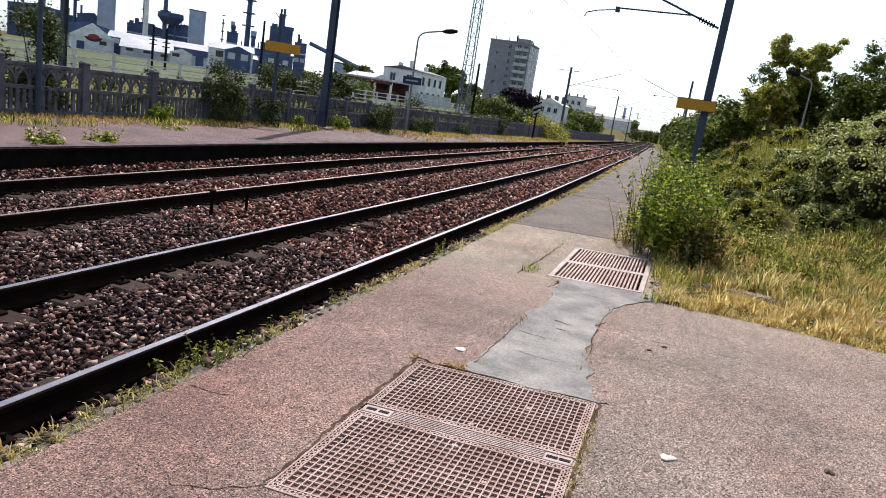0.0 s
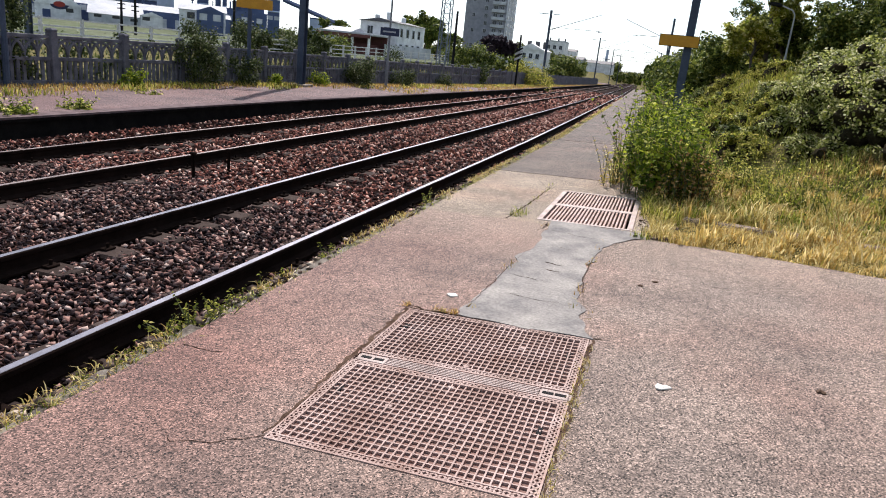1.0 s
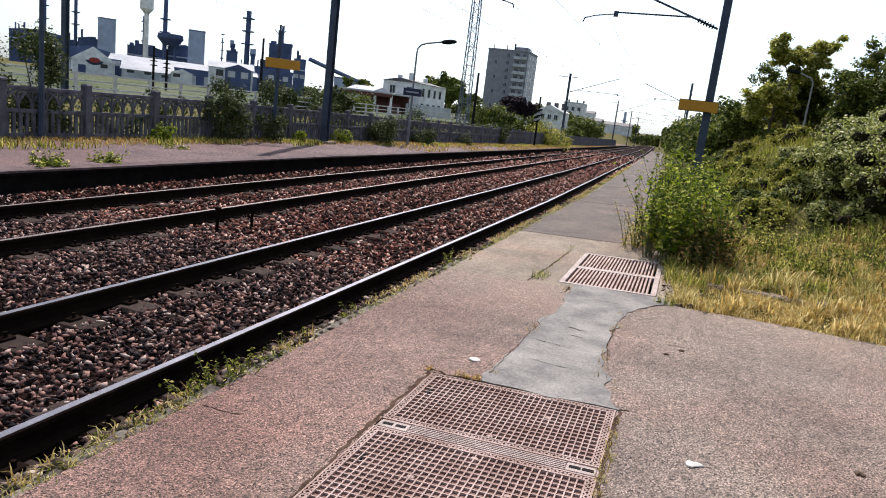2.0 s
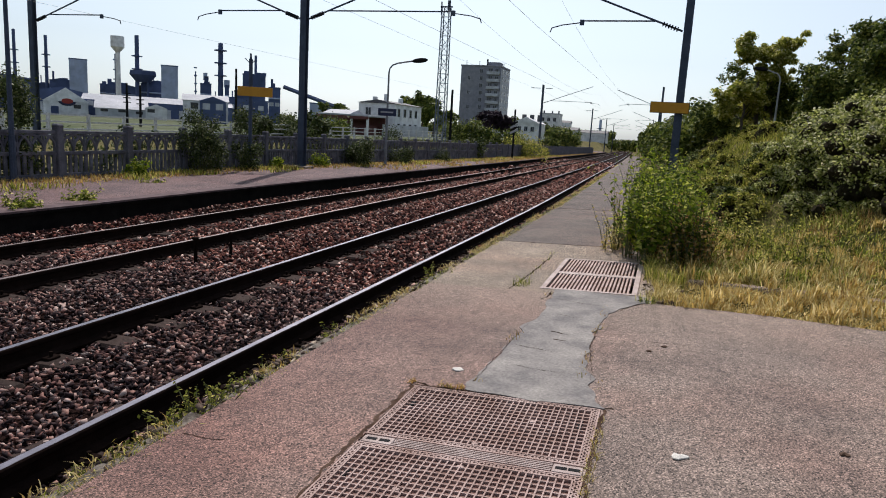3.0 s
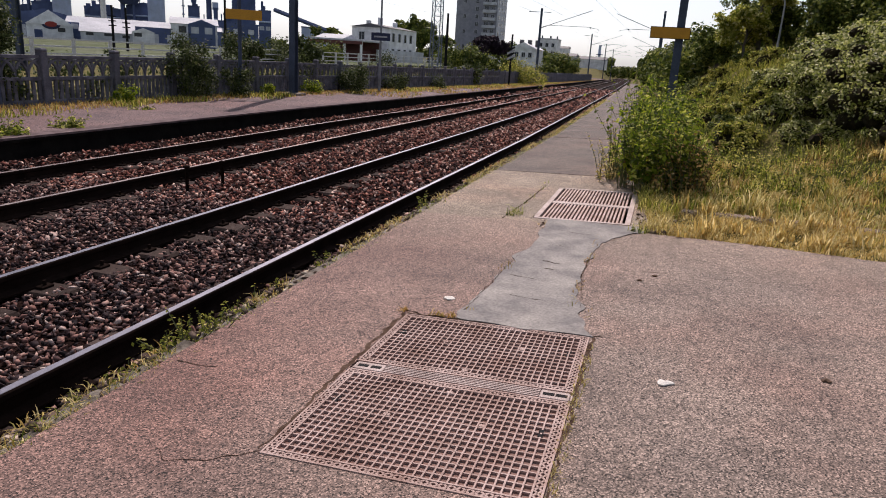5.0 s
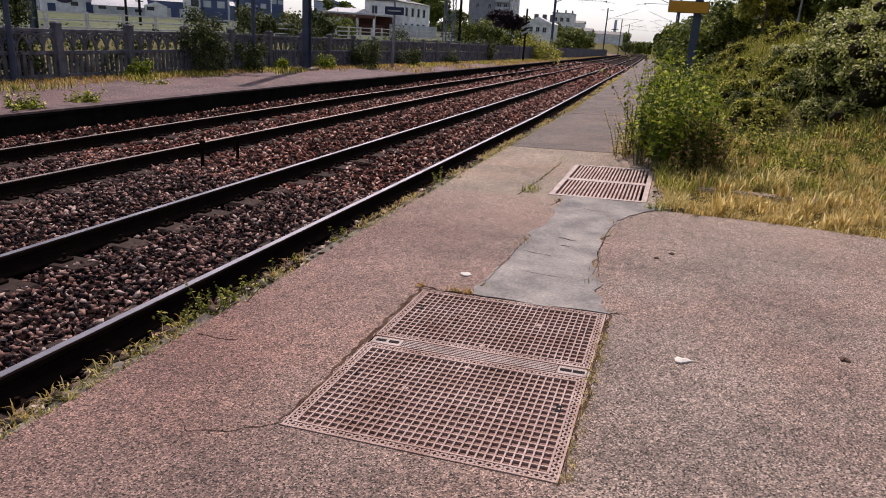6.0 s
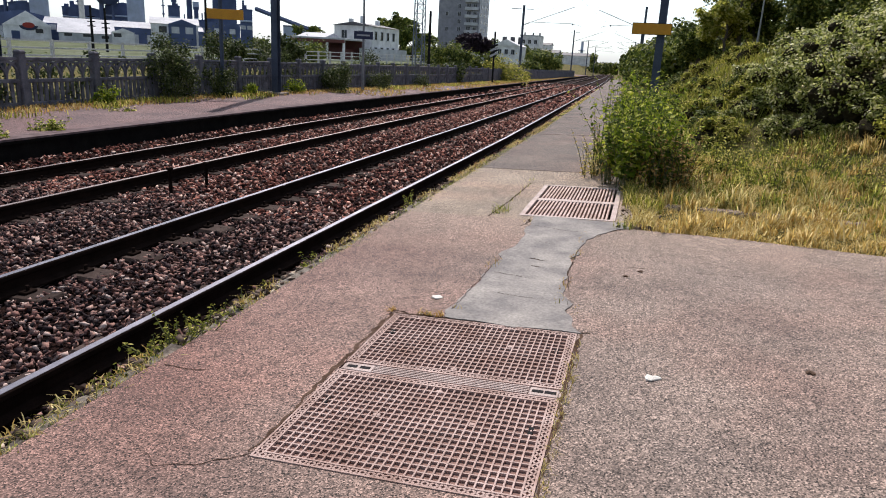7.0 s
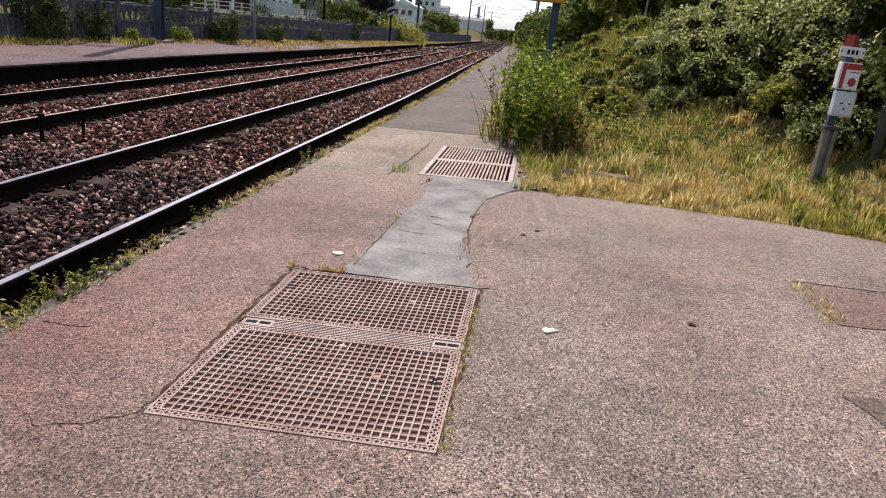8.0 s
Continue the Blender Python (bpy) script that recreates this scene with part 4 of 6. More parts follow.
def quads(name, P, N, S, material, parent=None, long=1.5):
    """Leaves: one folded diamond at each point, facing along its normal, in one mesh."""
    n = len(P)
    N = N / np.linalg.norm(N, axis=1)[:, None]
    T = np.cross(N, np.random.normal(size=(n, 3)))
    T /= np.linalg.norm(T, axis=1)[:, None] + 1e-9
    B = np.cross(N, T)
    S = np.asarray(S)[:, None]
    V = np.stack([P - T * S * long / 2, P + B * S / 2 + N * S * 0.12, P + T * S * long / 2, P - B * S / 2 + N * S * 0.12], 1).reshape(-1, 3)
    i = np.arange(n)[:, None] * 4
    F = np.concatenate([i + [0, 1, 2], i + [0, 2, 3]], 1).reshape(-1, 3)
    me = bpy.data.meshes.new(name)
    me.vertices.add(len(V)), me.loops.add(F.size), me.polygons.add(len(F))
    me.vertices.foreach_set("co", V.ravel())
    me.loops.foreach_set("vertex_index", F.ravel())
    me.polygons.foreach_set("loop_start", np.arange(0, F.size, 3))
    me.update(calc_edges=True)
    me.materials.append(material)
    ob = new(name, me)
    ob.parent = parent
    return ob


def blades(name, P, H, lean, width, material, parent=None):
    """Grass: a bent, tapering blade at each root."""
    n = len(P)
    a = np.random.uniform(0, 6.283, n)
    D = np.stack([np.cos(a), np.sin(a), np.zeros(n)], 1)
    A = np.stack([-np.sin(a), np.cos(a), np.zeros(n)], 1) * (width * np.random.uniform(0.6, 1.3, n))[:, None]
    H = np.asarray(H)[:, None]
    k = lean * np.random.uniform(0.2, 1.5, (n, 1))
    Z = np.array([[0, 0, 1.0]])
    mid, tip = P + Z * H * 0.6 + D * H * k * 0.35, P + Z * H * (1 - 0.25 * np.minimum(k, 1.5)) + D * H * k
    V = np.stack([P - A, P + A, mid + A * 0.7, mid - A * 0.7, tip], 1).reshape(-1, 3)
    i = np.arange(n)[:, None] * 5
    F = np.concatenate([i + [0, 1, 2], i + [0, 2, 3], i + [3, 2, 4]], 1).reshape(-1, 3)
    me = bpy.data.meshes.new(name)
    me.vertices.add(len(V)), me.loops.add(F.size), me.polygons.add(len(F))
    me.vertices.foreach_set("co", V.ravel())
    me.loops.foreach_set("vertex_index", F.ravel())
    me.polygons.foreach_set("loop_start", np.arange(0, F.size, 3))
    me.update(calc_edges=True)
    me.materials.append(material)
    ob = new(name, me)
    ob.parent = parent
    return ob


def cloud(lumps, n, inner=0.35, stray=0.0):
    """Points and normals in the outer part of a heap of ellipsoids (x, y, z, rx, ry, rz)."""
    L = np.array(lumps)
    w = (L[:, 3] * L[:, 4] * L[:, 5]) ** (2 / 3)
    k = np.random.choice(len(L), n, p=w / w.sum())
    d = np.random.normal(size=(n, 3))
    d /= np.linalg.norm(d, axis=1)[:, None]
    r = np.random.uniform(inner, 1.0, (n, 1)) ** 0.5 * np.random.uniform(0.85, 1.12, (n, 1))
    r = r * (1 + stray * np.abs(np.random.normal(size=(n, 1))))
    P = L[k, :3] + d * r * L[k, 3:6]
    N = d * 0.7 + np.random.normal(size=(n, 3)) * 0.55 + [0, 0, 0.45]
    return P, N


def limb_tree(name, loc, height, spread, leaf, n, material, label, trunk_r, crown_from=0.35, seed=0, group="", squash=0.8):
    rnd = random.Random(seed)
    e = empty(name, loc, label, "tree", group)
    bm = bmesh.new()
    tips = []
    p = Vector((0, 0, -0.3))
    r = trunk_r
    for i in range(4):
        q = p + Vector((rnd.uniform(-0.08, 0.08) * spread, rnd.uniform(-0.08, 0.08) * spread, height * 0.18 + (0.3 if i == 0 else 0)))
        tube(bm, p, q, r, r * 0.8, 7)
        p, r = q, r * 0.8
        if i >= 1:
            for k in range(3):
                a = rnd.uniform(0, 6.28)
                l = spread * rnd.uniform(0.35, 0.75)
                t = p + Vector((math.cos(a) * l, math.sin(a) * l, height * rnd.uniform(0.08, 0.25)))
                m = p.lerp(t, 0.5) + Vector((0, 0, height * 0.04))
                tube(bm, p, m, r * 0.5, r * 0.35, 5)
                tube(bm, m, t, r * 0.35, r * 0.12, 5)
                tips.append(t)
    tips.append(p + Vector((0, 0, height * 0.1)))
    part("trunk", bm, M_BARK, e)
    lumps = []
    for t in tips:
        for k in range(15):
            s = spread * rnd.uniform(0.06, 0.19)
            c = t + Vector((rnd.gauss(0, 0.5), rnd.gauss(0, 0.5), rnd.gauss(0.0, 0.38))) * spread * 0.3
            if c.z > height * crown_from:
                lumps.append((*c, s, s, s * squash))
    P, N = cloud(lumps, n, 0.05, 0.22)
    quads("crown", P, N, np.random.uniform(0.6, 1.3, n) * leaf, material, e)
    return e


def thicket(name, n, seed, material, leaf=0.075, lum=9):
    """A mounded shrub of about one metre's reach: stems, an added dark core for inner shade and sprays of leaves on
    arching canes.
    """
    rnd = random.Random(seed)
    e = empty(name, (0, 0, 0), "dense green bramble thicket on the grassy bank", "bush", "bank thickets")
    lumps, cores = [], [(0, 0, 0.2, 0.62, 0.62, 0.42)]
    bm = bmesh.new()
    for i in range(lum):
        a, d = rnd.uniform(0, 6.28), rnd.uniform(0.1, 0.9)
        s = rnd.uniform(0.16, 0.36)
        c = Vector((d * math.cos(a), d * math.sin(a), rnd.uniform(0.15, 0.8) * (1.15 - d * 0.6)))
        cores.append((*c, s * 0.55, s * 0.55, s * 0.4))
        tube(bm, (c.x * 0.3, c.y * 0.3, -0.15), c + Vector((0, 0, s * 0.9)), 0.012, 0.004, 4)
        for k in range(5):
            b = rnd.uniform(0, 6.28)
            q = c + Vector((math.cos(b) * s * 0.8, math.sin(b) * s * 0.8, s * rnd.uniform(-0.1, 0.6)))
            w = s * rnd.uniform(0.25, 0.6)
            lumps.append((*q, w, w, w * rnd.uniform(0.5, 1.0)))
        lumps.append((*c, s, s, s * 0.8))
    tagged(part("stem_tangle", bm, M_STEM, e), kind="stuff")
    # Added opaque lumps keep the inside of the thicket dark.
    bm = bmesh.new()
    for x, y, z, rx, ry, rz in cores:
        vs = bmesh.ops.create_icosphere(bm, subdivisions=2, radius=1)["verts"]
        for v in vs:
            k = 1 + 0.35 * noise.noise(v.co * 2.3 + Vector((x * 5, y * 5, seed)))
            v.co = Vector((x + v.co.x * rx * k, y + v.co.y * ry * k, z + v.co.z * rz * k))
    tagged(part("undergrowth", bm, M_CORE, e, "added near-black core for the shade inside the thicket"), kind="stuff")
    P, N = cloud(lumps, n, 0.1, 0.3)
    N = N * 0.8 + np.array([0.0, -0.05, 0.25])
    keep = P[:, 2] > -0.1
    quads("foliage", P[keep], N[keep], np.random.uniform(0.5, 1.4, keep.sum()) * leaf, material, e)
    return e


# nettle clump beside the platform
def stalk_clump(name, count, place, hmin, hmax, leaf, label, material, loc=(0, 0, 0), pairs=11, lean=0.16, fall=0.0, bare=0.12):
    e = empty(name, loc, label, "weeds")
    bm = bmesh.new()
    P, N, S = [], [], []
    for i in range(count):
        x, y, z = place()
        h = random.uniform(hmin, hmax) * (1 - fall * max(0.0, x - 0.05))
        dx, dy = random.gauss(0, lean) * h, random.gauss(0, lean) * h
        base, top = Vector((x, y, z - 0.05)), Vector((x + dx, y + dy, z + h))
        mid = base.lerp(top, 0.5) - Vector((dx, dy, 0)) * 0.12
        for p, q, r0, r1 in ((base, mid, 0.007, 0.005), (mid, top, 0.005, 0.002)):
            d = (q - p).normalized()
            s, t = d.orthogonal().normalized(), None
            t = d.cross(s)
            a = [bm.verts.new(p + (s * math.cos(k * 2.09) + t * math.sin(k * 2.09)) * r0) for k in range(3)]
            b = [bm.verts.new(q + (s * math.cos(k * 2.09) + t * math.sin(k * 2.09)) * r1) for k in range(3)]
            for k in range(3):
                bm.faces.new((a[k], a[(k + 1) % 3], b[(k + 1) % 3], b[k]))
        for k in range(pairs):
            f = bare + (1 - bare) * k / (pairs - 1)
            c = base.lerp(mid, f * 2) if f < 0.5 else mid.lerp(top, f * 2 - 1)
            a = k * 1.57 + random.uniform(-0.4, 0.4)
            sz = leaf * random.uniform(0.6, 1.3) * (1.15 - 0.6 * f)
            for sg in (1, -1):
                o = Vector((math.cos(a) * sg, math.sin(a) * sg, 0))
                P.append(c + o * sz * 0.8 + Vector((0, 0, random.uniform(-0.02, 0.02))))
                N.append(Vector((0, 0, 0.8)) + o * 0.5 + Vector((random.gauss(0, 0.35), random.gauss(0, 0.35), 0)))
                S.append(sz)
    tagged(part("stalk_stand", bm, M_STEM, e), kind="stuff")
    tagged(quads("leafage", np.array(P), np.array(N), S, material, e, 1.7), kind="stuff")
    return e


def nettle_place():
    while True:
        y = 8.5 + 5.5 * random.random() ** 1.5
        lo, hi = -0.44 + 0.34 * noise.noise((y * 1.9, 0, 0)), 0.48 - 0.03 * (y - 8.5)
        x = random.uniform(lo, hi)
        if y < 8.9 and x < -0.2:
            continue
        return x, y, max(plat_z(x), hill(x, y) if x > -0.5 else -0.05)
stalk_clump("nettle_clump", 260, nettle_place, 0.6, 1.42, 0.064, "tall green nettle clump crowding the platform edge", M_NETTLE, pairs=13, fall=0.9, bare=0.3, lean=0.2)
stalk_clump("withered_stalks", 90, nettle_place, 0.3, 0.9, 0.035, "brown withered stalks at the foot of the nettles", M_VERGE, pairs=7, fall=0.6)
stalk_clump("withered_stalks", 70, lambda: (random.uniform(0.0, 0.6), random.uniform(8.35, 8.8), 0.03), 0.25, 0.75, 0.04, "brown withered stalks leaning out of the nettles", M_VERGE, pairs=8, lean=0.22)
stalk_clump("nettle_clump", 170, lambda: (random.uniform(-0.5, 0.7), random.uniform(13, 24), 0.0), 0.4, 0.85, 0.08, "tall green weeds beside the steel mast", M_NETTLE)
stalk_clump("pale_weeds", 46, lambda: (random.uniform(-0.72, -0.42), random.uniform(9.3, 12.0), -0.03), 0.2, 0.6, 0.032, "pale seeding weeds beside the platform", M_DRY, lean=0.25)
stalk_clump("low_weeds", 65, lambda: (random.uniform(0.4, 1.3), random.uniform(8.5, 12), 0.05), 0.12, 0.36, 0.045, "low green weeds among dry grass", M_HERB)

stalk_clump("meadow_weeds", 260, lambda: (random.uniform(1.0, 4.2), random.uniform(9.0, 12.5), 0.08), 0.15, 0.55, 0.04, "leafy weeds standing in the meadow grass", M_HERB, pairs=8, lean=0.25)
stalk_clump("meadow_weeds", 90, lambda: (random.uniform(0.9, 4.6), random.uniform(7.7, 11.5), 0.08), 0.06, 0.28, 0.035, "scattered leafy weeds in the meadow grass", M_NETTLE, pairs=6, lean=0.4)

# grasses
def rand_roots(n, x0, x1, y0, y1, zf, ok=lambda x, y: True):
    out = []
    while len(out) < n:
        x, y = random.uniform(x0, x1), random.uniform(y0, y1)
        if ok(x, y):
            out.append((x, y, zf(x, y)))
    return np.array(out)


def front_edge(x):
    """Where the asphalt stops and the grass begins."""
    pts = ((-0.1, 6.62), (0.0, 6.52), (0.89, 6.44), (1.6, 6.27), (2.28, 6.11), (2.93, 5.83), (4.6, 5.3), (9.5, 5.2))
    for (xa, ya), (xb, yb) in zip(pts, pts[1:]):
        if xa <= x <= xb:
            return ya + (yb - ya) * (x - xa) / (xb - xa)
    return 6.6
def turf_z(x, y):
    return max(hill(x, y), -0.02)
def tufts(R, s):
    """Grass stands in tufts of unequal height."""
    return np.array([0.25 + 1.7 * max(0.0, 0.45 + noise.noise((p[0] * s, p[1] * s, 9.1)) * 1.3 + 0.35 * noise.noise((p[0] * s * 4, p[1] * s * 4, 2.7))) ** 1.6 for p in R])
def clumpy(x, y, s, t):
    return noise.noise((x * s, y * s, 3.3)) > t
R = rand_roots(20000, 0.12, 4.6, 5.6, 7.7, turf_z, lambda x, y: y > front_edge(x) - 0.03 + 0.05 * noise.noise((x * 5, 0, 0)) and (y < 7.55 or random.random() < 0.5) and (x > 0.2 or y < 7.4))
tagged(blades("dry_grass", R, np.random.uniform(0.02, 0.085, len(R)) * tufts(R, 3.0), 1.2, 0.0045, M_GOLD), "dry straw-yellow grass fringe along the asphalt", "grass", kind="stuff")
R = rand_roots(2600, 2.0, 5.0, 5.6, 7.6, turf_z, lambda x, y: y > front_edge(x) and random.random() < (x - 1.6) / 2)
tagged(blades("fringe_grass", R, np.random.uniform(0.04, 0.13, len(R)), 0.9, 0.004, M_GRASS), "green grass tufts mixed into the fringe", "grass", kind="stuff")
R = rand_roots(30000, 0.3, 6.0, 7.6, 16.0, turf_z, lambda x, y: random.random() < 1.25 - (y - 7) / 12 and (y > 8.8 or random.random() < 0.5 + 0.9 * noise.noise((x * 0.8, y * 0.8, 5.0))))
tagged(blades("meadow_grass", R, np.random.uniform(0.025, 0.105, len(R)) * tufts(R, 1.7) * (1 + 0.5 * np.maximum(0, R[:, 1] - 9.5) / 4), 1.5, 0.0065, M_GRASS), "uneven green and straw-coloured meadow grass", "grass", kind="stuff")
R = rand_roots(2600, 0.6, 5.0, 7.4, 12.0, turf_z, lambda x, y: noise.noise((x * 0.9, y * 0.9, 7.7)) > 0.16)
tagged(blades("withered_grass", R, np.random.uniform(0.05, 0.22, len(R)) * tufts(R, 2.6), 0.9, 0.004, M_VERGE), "brown withered grass patches in the meadow", "grass", kind="stuff")
R = rand_roots(19000, 0.5, 5.0, 7.4, 11.6, turf_z, lambda x, y: clumpy(x, y, 1.3, 0.18) or (y < 9.0 and random.random() < 0.3))
tagged(blades("straw_grass", R, np.random.uniform(0.03, 0.13, len(R)) * tufts(R, 2.2), 1.3, 0.0055, M_DRY), "patches of dry seeding grass", "grass", kind="stuff")
def tussocks(name, count, x0, x1, y0, y1, per, hmin, hmax, spread, material, label, keep=lambda x, y: True):
    """Separate clumps of blades that fan out from their crowns."""
    roots, tall = [], []
    while count:
        x, y = random.uniform(x0, x1), random.uniform(y0, y1)
        if y < front_edge(x) + 0.05 or not keep(x, y):
            continue
        count -= 1
        h, r = random.uniform(hmin, hmax), spread * random.uniform(0.5, 1.4)
        for _ in range(per):
            px, py = x + random.gauss(0, r), y + random.gauss(0, r)
            roots.append((px, py, turf_z(px, py)))
            tall.append(h * random.uniform(0.5, 1.15))
    tagged(blades(name, np.array(roots), np.array(tall), 0.75, 0.0075, material), label, "grass", kind="stuff")
tussocks("straw_tussocks", 210, 0.3, 4.6, 6.4, 11.5, 46, 0.08, 0.26, 0.05, M_GOLD, "separate tussocks of bleached straw grass")
tussocks("green_tussocks", 190, 0.4, 5.0, 7.6, 13.0, 46, 0.08, 0.28, 0.05, M_GRASS, "separate tussocks of green grass", lambda x, y: noise.noise((x * 0.9, y * 0.9, 2.0)) > -0.15)
tussocks("corner_tussocks", 100, 2.4, 5.4, 5.5, 8.4, 50, 0.08, 0.22, 0.06, M_HERB, "lush green grass tussocks round the marker post")
R = rand_roots(24000, 1.0, 12.0, 14.0, 42.0, turf_z)
tagged(blades("bank_grass", R, np.random.uniform(0.15, 0.45, len(R)), 0.9, 0.016, M_TURFY), "olive green grass covering the bank", "grass", kind="stuff")
R = rand_roots(1500, -0.12, 0.22, 6.55, 9.2, lambda x, y: max(plat_z(x), turf_z(x, y)), lambda x, y: x > 0.05 - 0.16 * max(0.0, 0.3 + noise.noise((1, y * 2.2, 4))))
tagged(blades("overhang_grass", R, np.random.uniform(0.04, 0.16, len(R)), 1.3, 0.0035, M_DRY), "dry grass spilling over the slab edge", "grass", kind="stuff")
R = rand_roots(500, -0.1, 0.3, 7.2, 9.4, lambda x, y: max(plat_z(x), turf_z(x, y)), lambda x, y: noise.noise((x, y * 1.5, 8)) > 0)
tagged(blades("overhang_weeds", R, np.random.uniform(0.08, 0.26, len(R)), 0.8, 0.005, M_HERB), "green weeds spilling over the slab edge", "grass", kind="stuff")
stones("edge_rubble", 260, (-0.1, 0.28, 6.5, 9.0, 1.0), lambda x, y: max(plat_z(x), turf_z(x, y)), 0.012, 0.04, M_RUBBLE, "crumbled concrete at the edge of the grass")
# kerb weeds
R = rand_roots(7500, EDGE - 0.14, EDGE + 0.05, 1.0, 40.0, lambda x, y: plat_z(EDGE) - (0.02 if x > EDGE - 0.09 else 0.08), lambda x, y: noise.noise((0, y * 1.1, 0)) > -0.12 and random.random() < 1.2 - abs(x - EDGE + 0.05) * 4)
R[:, 0] += [shift(v) for v in R[:, 1]]
R[:, 2] -= [drop(v) for v in R[:, 1]]
tagged(blades("kerb_grass", R, np.random.uniform(0.012, 0.045, len(R)) * (1 + 0.03 * R[:, 1]), 1.3, 0.0025, M_GRASS), "short grass growing out of the kerb joints", "grass", kind="stuff")
R = rand_roots(8500, EDGE - 0.16, EDGE + 0.04, 1.0, 40.0, lambda x, y: plat_z(EDGE) - 0.03, lambda x, y: noise.noise((4, y * 0.8, 0)) > -0.05)
R[:, 0] += [shift(v) for v in R[:, 1]]
R[:, 2] -= [drop(v) for v in R[:, 1]]
tagged(blades("kerb_straw", R, np.random.uniform(0.012, 0.05, len(R)) * (1 + 0.03 * R[:, 1]), 1.4, 0.0035, M_GOLD), "dry grass along the kerb", "grass", kind="stuff")
for y, c, h in ((2.2, 6, 0.09), (2.55, 9, 0.08), (2.95, 16, 0.13), (3.15, 10, 0.11), (3.42, 12, 0.10), (3.95, 8, 0.08), (4.7, 8, 0.10), (7.2, 8, 0.12)):
    stalk_clump("kerb_weed", c, lambda: (EDGE - 0.15 + random.gauss(0, 0.05), y + random.gauss(0, 0.10), plat_z(EDGE) - 0.11), h * 0.7, h * 1.5, 0.024, "small leafy weed rooted in the kerb joint", M_HERB, pairs=10, lean=0.5)
R = rand_roots(260, -0.215, -0.165, 2.05, 3.6, lambda x, y: plat_z(x), lambda x, y: noise.noise((9, y * 3, 0)) > -0.1)
tagged(blades("joint_straw", R, np.random.uniform(0.01, 0.035, len(R)), 1.3, 0.002, M_DRY), "dry grass in the joint beside the iron cover", "grass", kind="stuff")
R = np.concatenate([rand_roots(70, -1.36, -1.2, 6.75, 7.0, lambda x, y: plat_z(x)), rand_roots(45, -1.33, -1.25, 7.1, 9.0, lambda x, y: plat_z(x), lambda x, y: noise.noise((y * 3, 0, 1)) > 0), rand_roots(60, -0.15, 0.05, 6.45, 6.65, lambda x, y: plat_z(x))])
tagged(blades("slab_joint_grass", R, np.random.uniform(0.02, 0.12, len(R)) * np.where(R[:, 1] < 7.05, 1.0, 0.45), 1.1, 0.003, M_GRASS), "grass growing in slab joints", "grass", kind="stuff")
R = np.concatenate([rand_roots(26, -1.0, -0.9, 3.9, 6.6, lambda x, y: plat_z(x), lambda x, y: noise.noise((y * 2.5, 0, 3)) > 0.1), rand_roots(60, -0.42, -0.22, 4.0, 6.2, lambda x, y: plat_z(x), lambda x, y: noise.noise((y * 2.5, 0, 6)) > 0.05 and abs(x + 0.38 - (0.14 if y < 4.2 else 0.0)) < 0.04), rand_roots(90, -1.36, -1.0, 3.755, 3.80, lambda x, y: plat_z(x), lambda x, y: noise.noise((x * 6, 0, 1)) > -0.1)])
tagged(blades("seam_grass", R, np.random.uniform(0.01, 0.045, len(R)), 1.2, 0.003, M_STRAW), "small tufts of withered grass in the cement seams", "grass", kind="stuff")
R = rand_roots(130, 1.72, 1.86, 3.8, 4.46, lambda x, y: plat_z(x))
tagged(blades("patch_edge_grass", R, np.random.uniform(0.02, 0.07, len(R)), 1.0, 0.003, M_DRY), "dry grass along the edge of the reddish patch", "grass", kind="stuff")
# far platform verge
R = rand_roots(15000, FX + 0.05, FX + 1.15, 6.0, 75.0, lambda x, y: 0.01, lambda x, y: random.random() < 1.1 - (x - FX) / 1.2 + 0.4 * noise.noise((x * 2, y * 0.7, 0)))
R[:, 2] -= [drop(v) for v in R[:, 1]]
tagged(blades("verge_straw", R, np.random.uniform(0.04, 0.13, len(R)), 1.1, 0.010, M_STRAW), "short withered brown grass at the foot of the concrete fence", "grass", kind="stuff")
R = rand_roots(5200, FX + 0.05, FX + 1.5, 6.0, 75.0, lambda x, y: 0.01, lambda x, y: noise.noise((x, y * 0.5, 7)) > 0.1)
R[:, 2] -= [drop(v) for v in R[:, 1]]
tagged(blades("verge_grass", R, np.random.uniform(0.05, 0.2, len(R)), 0.7, 0.011, M_HERB), "green weeds at the foot of the concrete fence", "grass", kind="stuff")
R = rand_roots(12000, FAR_EDGE - 2.6, FAR_EDGE - 0.05, 24.0, 150.0, lambda x, y: -0.02, lambda x, y: noise.noise((x, y * 0.3, 2)) > -0.12 - 0.006 * (y - 24))
R[:, 0] += [shift(v) for v in R[:, 1]]
R[:, 2] -= [drop(v) for v in R[:, 1]]
tagged(blades("edge_straw", R, np.random.uniform(0.05, 0.16, len(R)), 0.8, 0.02, M_STRAW), "dry grass on the far platform edge", "grass", kind="stuff")
R = rand_roots(10000, -32, FX - 0.3, 5, 95, lambda x, y: -0.05)
tagged(blades("yard_grass", R, np.random.uniform(0.06, 0.22, len(R)), 0.8, 0.035, M_SCRUB), "rough grass in the yard behind the fence", "grass", kind="stuff")
for x, y, c, h in ((-9.14, 9.12, 26, 0.16), (-9.1, 7.87, 30, 0.2), (-9.05, 5.5, 20, 0.2), (-10.5, 12.3, 12, 0.12)):
    stalk_clump("platform_weed", c, lambda: (x + random.gauss(0, 0.12), y + random.gauss(0, 0.16), 0.0), h * 0.3, h * 1.0, 0.05, "small weed tuft on the far platform", M_GRASS, pairs=6, lean=0.35)

